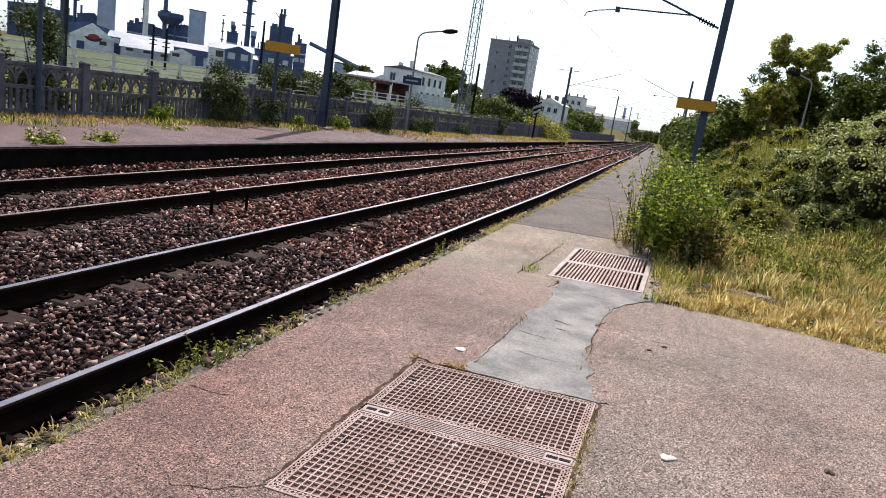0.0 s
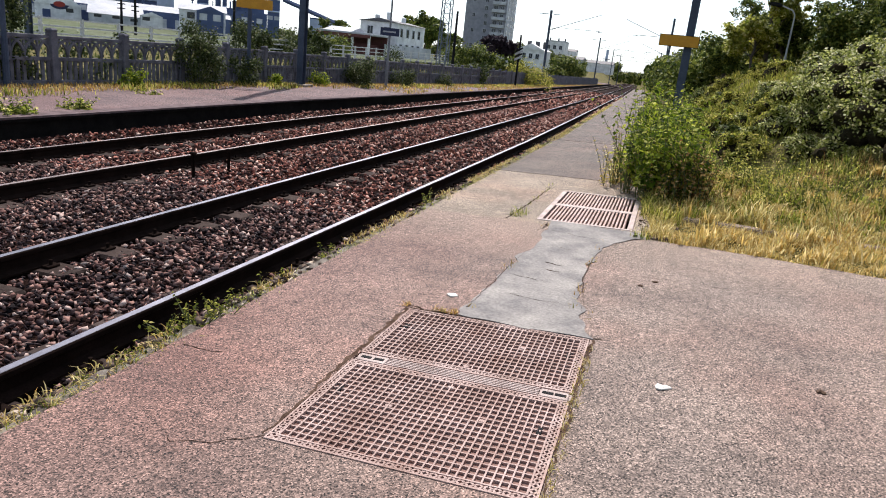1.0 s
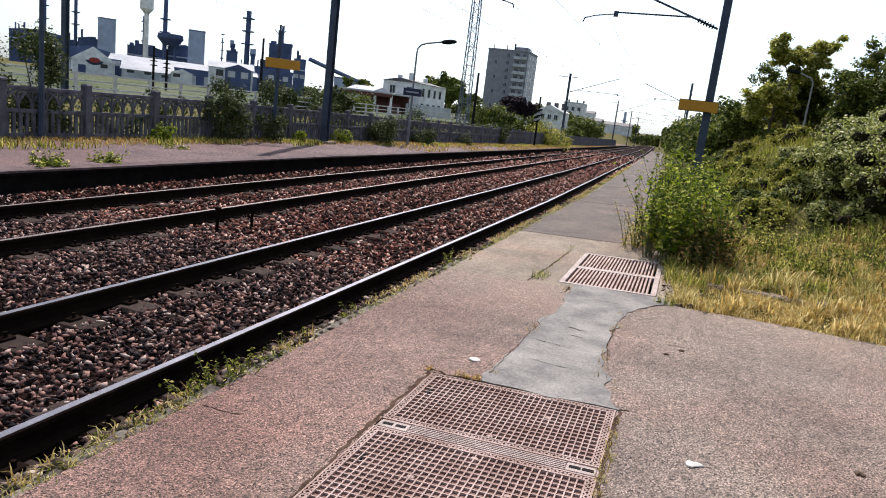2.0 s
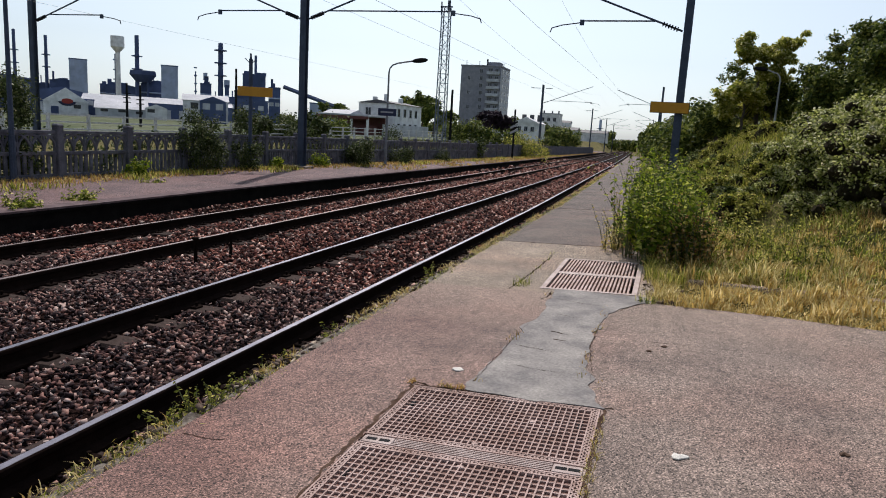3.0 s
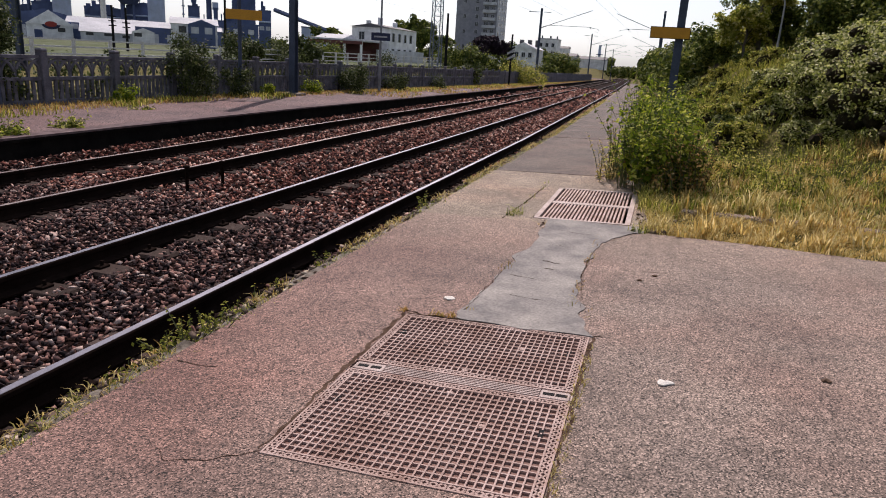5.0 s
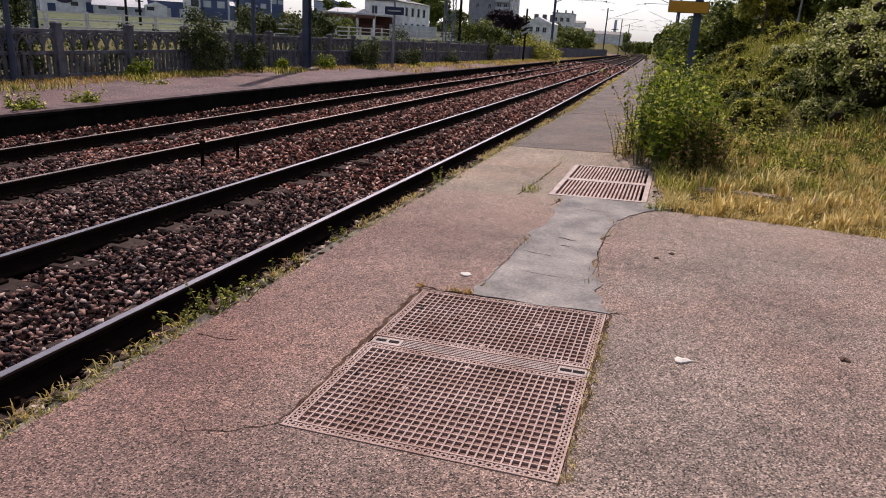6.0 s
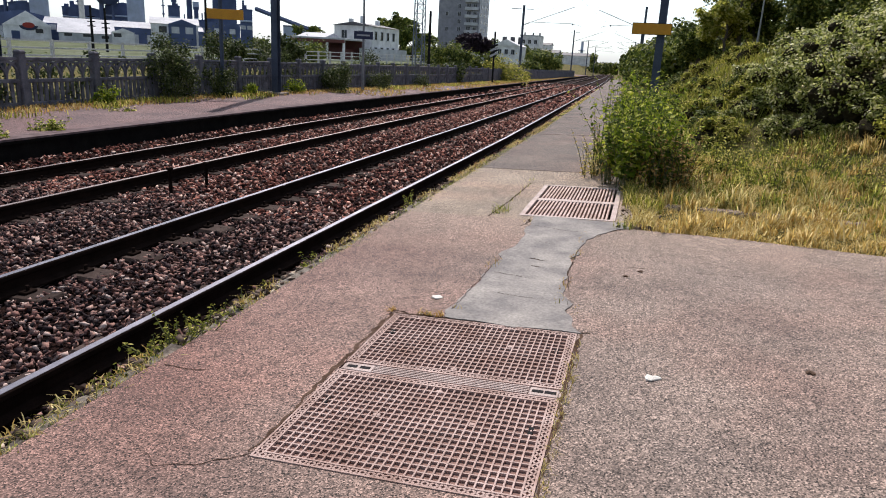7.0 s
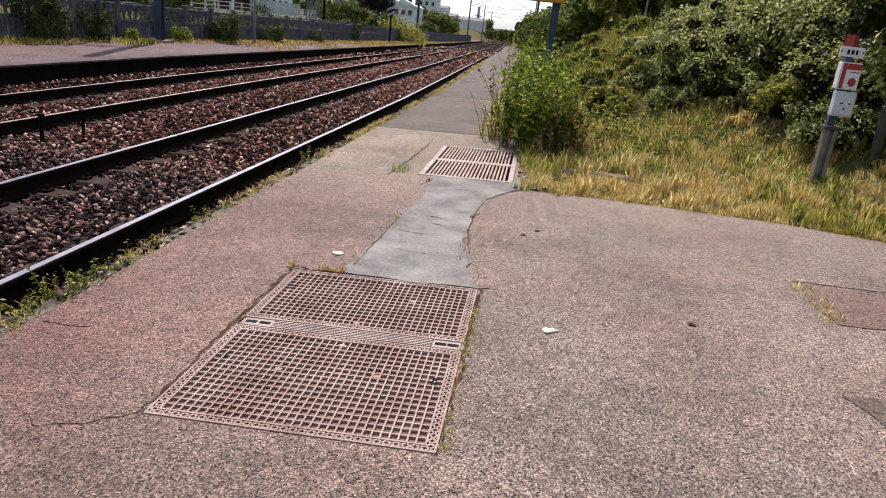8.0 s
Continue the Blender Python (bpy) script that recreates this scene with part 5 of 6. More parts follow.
# bushes along the fence
def fence_bush(x, y, r, h, n, leaf, material, label, seed):
    rnd = random.Random(seed)
    e = empty("fence_bush", (x, y, -drop(y) if x > -13.2 else 0.0), label, "bush", "bushes along the fence")
    lumps = []
    bm = bmesh.new()
    for i in range(18):
        a, d = rnd.uniform(0, 6.28), rnd.uniform(0.1, 0.9) * r
        s = r * rnd.uniform(0.14, 0.34)
        c = (d * math.cos(a), d * math.sin(a), rnd.uniform(0.1, 0.95) * h)
        lumps.append((*c, s, s, s * 1.2))
        tube(bm, (0.2 * c[0], 0.2 * c[1], -0.1), c, 0.02, 0.006, 5)
    tagged(part("stem_tangle", bm, M_STEM, e), kind="stuff")
    P, N = cloud(lumps, n, 0.05, 0.4)
    quads("foliage", P, N, np.random.uniform(0.5, 1.4, n) * leaf, material, e)
    return e
for i, (x, y, r, h, n, m) in enumerate(((-11.4, 24.9, 0.75, 0.95, 2600, M_TREE), (-11.75, 15.6, 0.72, 1.8, 3000, M_TREE), (-12.7, 11.0, 0.85, 2.0, 3400, M_TREE), (-12.8, 9.7, 0.8, 1.7, 2600, M_TREE), (-12.5, 18.4, 0.8, 1.85, 2200, M_TREE), (-11.6, 17.6, 0.5, 0.7, 900, M_TREE), (-12.6, 22.2, 0.8, 1.6, 1700, M_TREE), (-11.5, 21.9, 0.4, 0.4, 500, M_NETTLE), (-11.4, 29.5, 0.7, 0.6, 1200, M_TREE), (-12.5, 31.0, 1.0, 1.5, 1500, M_TREE), (-11.8, 60.0, 1.9, 1.9, 2500, M_HERB), (-12.8, 45, 1.2, 1.3, 1500, M_TREE), (-11.9, 66, 1.4, 1.0, 1200, M_HERB), (-11.6, 19.2, 0.3, 0.3, 400, M_NETTLE), (-11.5, 13.0, 0.3, 0.35, 500, M_NETTLE), (-11.5, 36, 0.6, 0.5, 700, M_TREE))):
    fence_bush(x, y, r, h, int(n * (1.8 if y < 40 else 1)), 0.043 if y < 40 else 0.10, M_SCRUB if m is M_TREE else m, "leafy green bush growing against the concrete fence" if m is not M_YTREE else "yellow-green bush growing against the concrete fence", i)

for i in range(17):
    y = 5.5 + 1.75 * i
    fence_bush(-12.55, y, 0.6, 0.55 + 0.25 * (i * 7 % 3), 900, 0.05, M_SCRUB, "low dark scrub behind the concrete fence", 200 + i)

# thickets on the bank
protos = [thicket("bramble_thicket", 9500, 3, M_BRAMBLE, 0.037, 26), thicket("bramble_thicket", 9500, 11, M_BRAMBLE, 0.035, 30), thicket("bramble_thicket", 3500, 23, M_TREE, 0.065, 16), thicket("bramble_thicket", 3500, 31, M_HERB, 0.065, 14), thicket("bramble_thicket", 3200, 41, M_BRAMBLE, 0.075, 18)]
rb = random.Random(5)
def plant(pr, x, y, s, sink=0.1):
    m = pose(x, y, hill(x, y) - sink * s, 0, 0, rb.uniform(0, 360)) @ Matrix.Diagonal((s, s, s * rb.uniform(0.85, 1.15), 1))
    o = copy_thing(pr, pose(0, 0, 0))
    o.matrix_basis = m
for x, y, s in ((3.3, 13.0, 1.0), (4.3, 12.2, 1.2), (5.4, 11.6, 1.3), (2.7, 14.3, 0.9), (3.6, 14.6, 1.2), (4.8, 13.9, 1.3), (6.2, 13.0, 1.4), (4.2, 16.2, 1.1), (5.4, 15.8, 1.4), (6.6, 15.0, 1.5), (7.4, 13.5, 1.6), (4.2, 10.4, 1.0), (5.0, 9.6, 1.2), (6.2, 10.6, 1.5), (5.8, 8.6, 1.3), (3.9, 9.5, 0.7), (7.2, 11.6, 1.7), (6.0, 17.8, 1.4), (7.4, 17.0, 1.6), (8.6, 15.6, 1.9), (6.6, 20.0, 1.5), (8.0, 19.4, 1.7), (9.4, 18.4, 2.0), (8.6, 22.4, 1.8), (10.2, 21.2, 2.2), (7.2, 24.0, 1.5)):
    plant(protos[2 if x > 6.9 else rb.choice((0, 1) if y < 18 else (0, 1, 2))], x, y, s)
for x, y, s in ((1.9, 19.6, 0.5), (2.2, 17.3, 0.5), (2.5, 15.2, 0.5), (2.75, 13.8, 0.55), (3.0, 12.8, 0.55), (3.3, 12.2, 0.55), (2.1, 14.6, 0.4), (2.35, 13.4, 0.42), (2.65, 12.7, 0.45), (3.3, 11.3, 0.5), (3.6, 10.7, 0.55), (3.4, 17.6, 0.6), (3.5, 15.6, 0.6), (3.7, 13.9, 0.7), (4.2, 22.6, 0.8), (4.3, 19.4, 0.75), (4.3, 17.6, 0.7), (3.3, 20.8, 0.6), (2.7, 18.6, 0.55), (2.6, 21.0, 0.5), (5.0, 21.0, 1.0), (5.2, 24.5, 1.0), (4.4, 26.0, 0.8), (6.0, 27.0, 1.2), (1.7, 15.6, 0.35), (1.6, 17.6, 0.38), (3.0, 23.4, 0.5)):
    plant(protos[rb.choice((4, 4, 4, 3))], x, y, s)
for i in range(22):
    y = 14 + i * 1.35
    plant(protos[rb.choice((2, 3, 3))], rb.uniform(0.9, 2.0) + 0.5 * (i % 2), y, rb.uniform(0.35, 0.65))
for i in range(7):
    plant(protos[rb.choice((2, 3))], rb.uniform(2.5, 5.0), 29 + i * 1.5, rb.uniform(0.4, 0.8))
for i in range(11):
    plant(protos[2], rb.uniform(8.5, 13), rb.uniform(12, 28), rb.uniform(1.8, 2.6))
for pr in protos:
    for o in [pr, *pr.children_recursive][::-1]:
        bpy.data.objects.remove(o)

# trees on the bank
limb_tree("bank_tree", (4.3, 40.0, hill(4.3, 40) - 0.2), 5.3, 1.65, 0.085, 24000, M_YTREE, "tall sunlit yellow-green tree on the bank", 0.16, 0.56, 4, "trees on the bank", 0.7)
for i, (x, y, h) in enumerate(((8.3, 13.2, 2.6), (9.8, 11.8, 3.0), (7.6, 10.0, 2.0), (9.4, 15.5, 3.0))):
    limb_tree("bank_tree", (x, y, hill(x, y) - 0.2), h, 1.7, 0.07, 7000, M_TREE, "dark green leafy tree above the thickets", 0.09, 0.1, 50 + i, "trees on the bank")
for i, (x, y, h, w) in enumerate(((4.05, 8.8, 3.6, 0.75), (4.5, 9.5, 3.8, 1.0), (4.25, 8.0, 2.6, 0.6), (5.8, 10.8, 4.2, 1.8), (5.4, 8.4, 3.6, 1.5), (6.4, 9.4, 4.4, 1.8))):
    limb_tree("shady_shrub", (x, y, hill(x, y) - 0.2), h, w, 0.065, 12000, M_SHADE, "dense shrub beside the marker post, leaf colour darkened for shade", 0.07, 0.04, 80 + i, "shrubs beside the post")
# Crown out of view, set where its shadow covers the corner.
limb_tree("bank_tree", (4.4, 10.4, hill(4.4, 10.4) - 0.2), 5.6, 1.9, 0.08, 14000, M_SHADE, "spreading tree with darkened leaves shading the corner by the post", 0.11, 0.5, 97, "trees on the bank")
limb_tree("bank_tree", (3.6, 38.6, hill(3.6, 38.6) - 0.2), 2.7, 1.5, 0.12, 6000, M_YTREE, "low bushy yellow-green tree on the bank", 0.1, 0.1, 8, "trees on the bank")
for i, (x, y, h, s) in enumerate(((4.7, 41.5, 3.7, 1.5), (5.2, 41.2, 3.0, 1.6), (7.0, 38.0, 2.7, 1.7), (8.0, 32.0, 4.5, 1.9), (9.5, 28.0, 4.9, 2.2), (7.6, 28.0, 3.3, 1.8), (11.5, 25.5, 4.8, 2.6), (6.4, 34.0, 2.3, 1.6), (10.5, 34.0, 5.4, 2.4), (2.6, 44.0, 1.9, 1.4), (3.0, 50.0, 2.4, 1.7), (5.0, 47.0, 4.0, 2.4), (12.5, 21.5, 4.6, 2.6), (13.0, 30.0, 5.0, 3.0), (6.4, 33.0, 2.7, 1.9), (7.4, 30.4, 3.0, 2.0), (8.8, 30.0, 4.6, 2.2), (9.0, 36.0, 4.8, 2.2), (8.8, 42.0, 5.2, 2.2))):
    limb_tree("bank_tree", (x, y, hill(x, y) - 0.2), h, s, 0.10, 10500, M_TREE, "dark green leafy tree crowding the bank", 0.12, 0.12, 20 + i, "trees on the bank")
# wood beside the line
rw = np.random.RandomState(7)
LP, LN, LS = [], [], []
for i in range(250):
    y = 50 + 330 * (i / 250) ** 1.3
    x = 1.4 + rw.uniform(0, 1) ** 1.9 * (14 + 0.04 * y) + shift(y)
    h = rw.uniform(1.3, 2.8) * (1 + 0.003 * y)
    z = hill(x, min(y, 395))
    lum = [(x + rw.uniform(-1, 1), y + rw.uniform(-1.5, 1.5), z + h * f, 1.3, 1.3, 0.32 * h) for f in (0.25, 0.55, 0.8)]
    P, N = cloud(lum, 620, 0.2)
    LP.append(P), LN.append(N), LS.append(rw.uniform(0.55, 1.5, 620) * (0.11 + 0.0017 * y))
tagged(quads("lineside_wood", np.concatenate(LP), np.concatenate(LN), np.concatenate(LS), M_TREE), "dark green wood lining the railway into the distance", "wood", kind="stuff")


# ---- overhead wires and further masts ----
for y in (75.0, 130.0, 186.0, 240.0):
    s = lean(y)
    m = i_mast("catenary_mast", -13.4 + 0.9 + s if y > 75 else -13.2, y, -drop(y), 6.8, 0, "distant steel catenary mast beside the line")
    cantilever(m, 1, 4.9 + drop(y), 5.2, 5.2, 0)
    bm = boxes((-1.3, -0.25, -0.03, 0.03, 6.4 + drop(y), 6.46 + drop(y)), (0.25, 1.0, -0.03, 0.03, 6.4 + drop(y), 6.46 + drop(y)))
    part("crossarm", bm, M_MAST, m)
    m = i_mast("catenary_mast", -0.9 + s, y, 0.2 - drop(y), 7.0, 0, "distant steel catenary mast beside the line")
    cantilever(m, -1, 4.7 + drop(y), 4.6, 3.4, 0)
def wire(name, pts, r, label):
    c = bpy.data.curves.new(name, "CURVE")
    c.dimensions, c.bevel_depth, c.bevel_resolution = "3D", r, 1
    s = c.splines.new("POLY")
    s.points.add(len(pts) - 1)
    for p, q in zip(s.points, pts):
        p.co = (*q, 1)
    c.materials.append(M_WIRE)
    return tagged(new(name, c), label, "wire", "overhead wires")
SPANS = [-34.0, MY, 75.0, 130.0, 186.0, 240.0]
for xc in (X1 - 0.7525, X3 - 0.7525):
    pts = [(xc + 0.2 * (-1) ** i + lean(y), y, 4.55) for i, y in enumerate(SPANS)]
    wire("contact_wire", pts, 0.0045, "thin overhead contact wire above the track")
    pts = []
    for a, b in zip(SPANS, SPANS[1:]):
        for k in range(8):
            f = k / 8
            y = a + (b - a) * f
            pts.append((xc + lean(y), y, 5.95 - 0.95 * 4 * f * (1 - f)))
    wire("carrier_wire", pts, 0.004, "sagging carrier wire above the track")
wire("feeder_wire", [(-13.6 + lean(y), y, 6.3 - 0.2 * (i % 2)) for i, y in enumerate((-34, -7, MY, 48, 75, 102, 130, 158, 186))], 0.005, "thin feeder wire on the masts")
wire("feeder_wire", [(-24 + 0.02 * y, y, 5.4) for y in (-40, 21.6, 80)], 0.005, "thin feeder wire above the yard")
m = i_mast("catenary_mast", -23.9, 21.6, -0.1, 8.0, 0, "dark steel catenary mast in the yard behind the fence")
cantilever(m, 1, 4.8, 4.6, 3.4, 0)

# ---- sign post, lamps, tower behind the far platform ----
e = empty("sign_post", (-11.6, 17.72, 0.0), "dark pole carrying a yellow sign at the fence", "sign")
bm = bmesh.new()
tube(bm, (0, 0, -0.1), (0, 0, 3.15), 0.055, n=10)
part("pole", bm, M_MAST, e)
bm = bmesh.new()
for a in range(4):
    tube(bm, (0, 0, 3.0), (0.16 * math.cos(a * 1.57 + 0.6), 0.16 * math.sin(a * 1.57 + 0.6), 3.16), 0.012, n=5)
tube(bm, (0, 0, 3.1), (0, 0, 3.3), 0.03, n=8)
part("finial", bm, M_MAST, e)
o = part("panel", boxes((-0.36, 0.62, -0.08, -0.05, 2.1, 2.37), bev=0.006), M_YELLOW, e, "yellow enamel panel")
o.rotation_euler = (0, 0, radians(28))
M_LAMPG = weathered("grey_lamp_paint", (0.16, 0.17, 0.19), (0.26, 0.27, 0.30), 4, 60, 0.6)
M_NAVY = weathered("navy_enamel", (0.012, 0.02, 0.06), (0.025, 0.035, 0.09), 5, 60, 0.5)
M_BARS = weathered("white_lettering", (0.35, 0.36, 0.40), (0.45, 0.46, 0.5), 9, 60, 0.6)
def platform_lamp(x, y, z, rz, label, plate, arm=1.0, h=3.9, material=M_LAMPG):
    e = empty("platform_lamp", (x, y, z), label, "street lamp", "platform lamps", rz=rz)
    bm = bmesh.new()
    tube(bm, (0, 0, -0.3), (0, 0, 0.9), 0.065, 0.06, 10)
    tube(bm, (0, 0, 0.9), (0, 0, h - 0.25), 0.05, 0.036, 10)
    part("column", bm, material, e)
    bm = bmesh.new()
    pts = [(0, 0, h - 0.26), (0.03, 0, h - 0.08), (0.14, 0, h + 0.06), (0.36, 0, h + 0.15), (arm, 0, h + 0.28)]
    for p, q in zip(pts, pts[1:]):
        tube(bm, p, q, 0.032, n=8)
    part("arm", bm, material, e)
    bm = bmesh.new()
    bmesh.ops.create_uvsphere(bm, u_segments=14, v_segments=8, radius=1, matrix=Matrix.LocRotScale((arm + 0.25, 0, h + 0.31), Euler((0, -0.15, 0)), (0.34, 0.13, 0.10)))
    part("lamp_head", bm, M_BLACK, e, "dark rounded lamp head")
    if plate:
        p = part("name_plate", boxes((-0.38, 0.38, -0.09, -0.065, 1.9, 2.2), bev=0.006), M_NAVY, e, "dark blue plate with pale bars")
        part("text_bar", boxes((-0.27, 0.25, -0.094, -0.088, 2.02, 2.08)), M_BARS, p)
    return e
M_PALEPOST = weathered("bleached_grey_paint", (0.34, 0.35, 0.35), (0.46, 0.47, 0.47), 4, 60, 0.7)
platform_lamp(-11.2, 27.1, 0.0, 20, "grey curved-arm platform lamp with a dark name plate", True)
platform_lamp(-11.85, 10.14, 0.0, 190, "grey curved-arm platform lamp beside the concrete fence", False, material=M_MAST)
platform_lamp(4.9, 38.0, hill(4.9, 38.0), 160, "slender pale lamp post standing on the bank", False, 0.7, 2.9, M_PALEPOST)
# striped board post
e = empty("signal_post", (-11.3, 52.8, 0.0), "dark post with a white striped board by the fence", "signal")
bm = bmesh.new()
tube(bm, (0, 0, -0.5), (0, 0, 3.3), 0.07, n=8)
part("pole", bm, M_BLACK, e)
for k in range(4):
    o = part("stripe", boxes((-0.32, 0.32, -0.1, -0.075, -0.07, 0.07)), M_BARS if k % 2 == 0 else M_BLACK, e)
    o.matrix_basis = pose(0.0, 0, 1.65 + 0.2 * k, 0, -28, 0)
# lattice tower
def lattice(x, y, h, w, label):
    e = empty("lattice_tower", (x, y, -0.1), label, "pylon")
    for sx in (-1, 1):
        for sy in (-1, 1):
            bm = bmesh.new()
            tube(bm, (sx * w, sy * w, 0), (sx * w * 0.75, sy * w * 0.75, h), 0.05, n=5)
            part("leg", bm, M_LATT, e)
    n = 15
    for f in range(4):
        for k in range(n):
            z0, z1 = h * k / n, h * (k + 1) / n
            g0, g1 = w * (1 - 0.25 * k / n), w * (1 - 0.25 * (k + 1) / n)
            a, b = ((-1, -1), (1, -1)) if f == 0 else ((1, -1), (1, 1)) if f == 1 else ((1, 1), (-1, 1)) if f == 2 else ((-1, 1), (-1, -1))
            if k % 2:
                a, b = b, a
            bm = bmesh.new()
            tube(bm, (a[0] * g0, a[1] * g0, z0), (b[0] * g1, b[1] * g1, z1), 0.022, n=4)
            part("brace", bm, M_LATT, e)
            bm = bmesh.new()
            tube(bm, (a[0] * g1, a[1] * g1, z1), (b[0] * g1, b[1] * g1, z1), 0.018, n=4)
            part("cross_bar", bm, M_LATT, e)
    part("head_frame", boxes((-w * 1.3, w * 1.3, -0.06, 0.06, h, h + 0.12), (-w * 1.2, -w, -0.06, 0.06, h - 0.6, h + 0.5), (0.1, 0.35, -0.06, 0.06, h - 0.3, h + 0.6)), M_MAST, e)
M_LATT = weathered("blue_grey_galvanised", (0.13, 0.16, 0.22), (0.2, 0.24, 0.31), 2, 30, 0.6, 0.3)
lattice(-19.6, 60.0, 12.1, 0.42, "slender blue-grey steel lattice tower in the yard")
def plain_pole(x, y, h, label, spikes=0):
    e = empty("utility_pole", (x, y, -0.1), label, "pole", "yard poles")
    bm = bmesh.new()
    tube(bm, (0, 0, 0), (0, 0, h), 0.14, 0.1, 8)
    part("shaft", bm, M_BLACK, e)
    for k in range(spikes):
        part("bracket", boxes((-0.45, 0.45, -0.05, 0.05, h * (0.55 + 0.1 * k), h * (0.55 + 0.1 * k) + 0.1)), M_BLACK, e)
plain_pole(-19.1, 61.5, 5.2, "dark wooden pole in the yard")
plain_pole(-54.1, 60.0, 4.5, "dark wooden pole with short brackets in the yard", 3)
plain_pole(-52.4, 60.0, 4.3, "dark wooden pole with short brackets in the yard", 2)
plain_pole(-40.9, 60.0, 6.3, "tall dark wooden pole in the yard")

# ---- yard railing ----
M_WRAIL = weathered("white_painted_concrete", (0.52, 0.53, 0.55), (0.68, 0.68, 0.70), 1.0, 12, 0.8)
wr = empty("yard_railing", (0, 0, 0), "long white painted concrete railing across the yard", "railing")
for i in range(36):
    y = 20 + 2.6 * i
    part("post", boxes((-30.07, -29.93, y - 0.07, y + 0.07, -0.1, 1.2)), M_WRAIL, wr)
    for z in (0.35, 0.72, 1.08):
        part("rail", boxes((-30.05, -29.95, y + 0.07, y + 2.53, z, z + 0.08)), M_WRAIL, wr)
yard = boxes((-160, -30.6, 5, 225, -0.1, 0.0))
tagged(mesh_ob("yard", yard, M_ROAD), "pale gravel yard beyond the railing", "yard", kind="structure")

# ---- buildings ----
M_BLDG = weathered("grey_render_tower", (0.235, 0.245, 0.295), (0.30, 0.31, 0.355), 0.1, 0.6, 0.9, relief=0.05)
M_PALE = weathered("pale_balcony", (0.42, 0.45, 0.50), (0.54, 0.56, 0.60), 0.2, 0.6, 0.8, relief=0.05)
M_WHITE = weathered("white_render", (0.70, 0.72, 0.75), (0.82, 0.83, 0.85), 0.15, 0.6, 0.8, relief=0.05)
# Both works colours are made bluer and paler to paint in distance haze.
M_FACT = weathered("hazed_works_cladding", (0.045, 0.07, 0.16), (0.095, 0.135, 0.27), 0.1, 0.3, 0.7, relief=0.05)
M_FACTB = weathered("hazed_silo_cladding", (0.36, 0.44, 0.60), (0.46, 0.54, 0.70), 0.1, 0.25, 0.6, relief=0.05)
M_ROOFW = weathered("pale_sheet_roof", (0.30, 0.32, 0.36), (0.52, 0.53, 0.57), 0.2, 3, 0.6, relief=0.05)
M_ROOFR = weathered("dark_red_awning", (0.09, 0.03, 0.03), (0.15, 0.05, 0.045), 0.4, 6, 0.7, relief=0.05)
M_ROOFD = weathered("slate_roof", (0.07, 0.07, 0.08), (0.12, 0.12, 0.135), 0.5, 8, 0.7, relief=0.1)
def glassy():
    m, n, l, b = mat("window_glass", 0.15)
    b.inputs["Base Color"].default_value = (0.03, 0.035, 0.045, 1)
    return m
M_GLASS = glassy()


def window(parent, x, y, z, w, h, sill=True):
    f = part("window", boxes((x - w / 2, x + w / 2, y - 0.05, y + 0.02, z, z + h)), M_GLASS, parent)
    part("frame", boxes((x - w / 2 - 0.07, x - w / 2, y - 0.08, y + 0.02, z - 0.07, z + h + 0.07), (x + w / 2, x + w / 2 + 0.07, y - 0.08, y + 0.02, z - 0.07, z + h + 0.07), (x - w / 2, x + w / 2, y - 0.08, y + 0.02, z + h, z + h + 0.07), (x - 0.03, x + 0.03, y - 0.08, y + 0.02, z, z + h)), M_PALE, f)
    if sill:
        part("sill", boxes((x - w / 2 - 0.15, x + w / 2 + 0.15, y - 0.22, y + 0.02, z - 0.14, z - 0.02)), M_PALE, f)


# apartment tower
t = empty("apartment_tower", (-66, 255, 0), "ten-storey grey apartment tower with pale balconies", "building")
part("wall", boxes((-8.7, 6.2, -5, 9.6, -0.5, 24.9)), M_BLDG, t)
part("side_wall", boxes((6.2, 6.35, -4.9, 9.5, -0.5, 24.4)), M_PALE, t, "paler rendered side wall")
part("parapet", boxes((-8.9, 6.4, -5.2, 9.8, 24.9, 25.4), bev=0.05), M_BLDG, t)
part("roof_house", boxes((0.8, 5.2, -3, 2, 25.4, 26.7)), M_BLDG, t)
for x, hh in ((-8.2, 27.5), (-3.2, 27.3), (-0.2, 28.0), (6.0, 26.6)):
    bm = bmesh.new()
    tube(bm, (x, 0, 25), (x, 0, hh), 0.12 if hh < 28 else 0.3, n=6)
    part("antenna", bm, M_BLACK, t)
for f in range(9):
    z = 1.6 + f * 2.58
    window(t, -1.0, -5.0, z + 0.5, 1.1, 1.3, False)
    if f % 2:
        window(t, -5.5, -5.0, z + 0.5, 0.9, 1.2, False)
    part("balcony", boxes((1.2, 5.9, -6.1, -5.0, z - 0.12, z + 0.02), (1.2, 5.9, -6.1, -6.0, z, z + 0.95), (1.2, 1.3, -6.0, -5.0, z, z + 0.95), (5.8, 5.9, -6.0, -5.0, z, z + 0.95)), M_PALE, t)
    window(t, 2.4, -5.0, z + 0.1, 1.5, 2.0, False)
    window(t, 4.7, -5.0, z + 0.5, 1.2, 1.4, False)
    for y in (-2.0, 3.0, 7.0):
        part("side_window", boxes((6.34, 6.42, y - 0.6, y + 0.6, z + 0.5, z + 1.8)), M_GLASS, t)

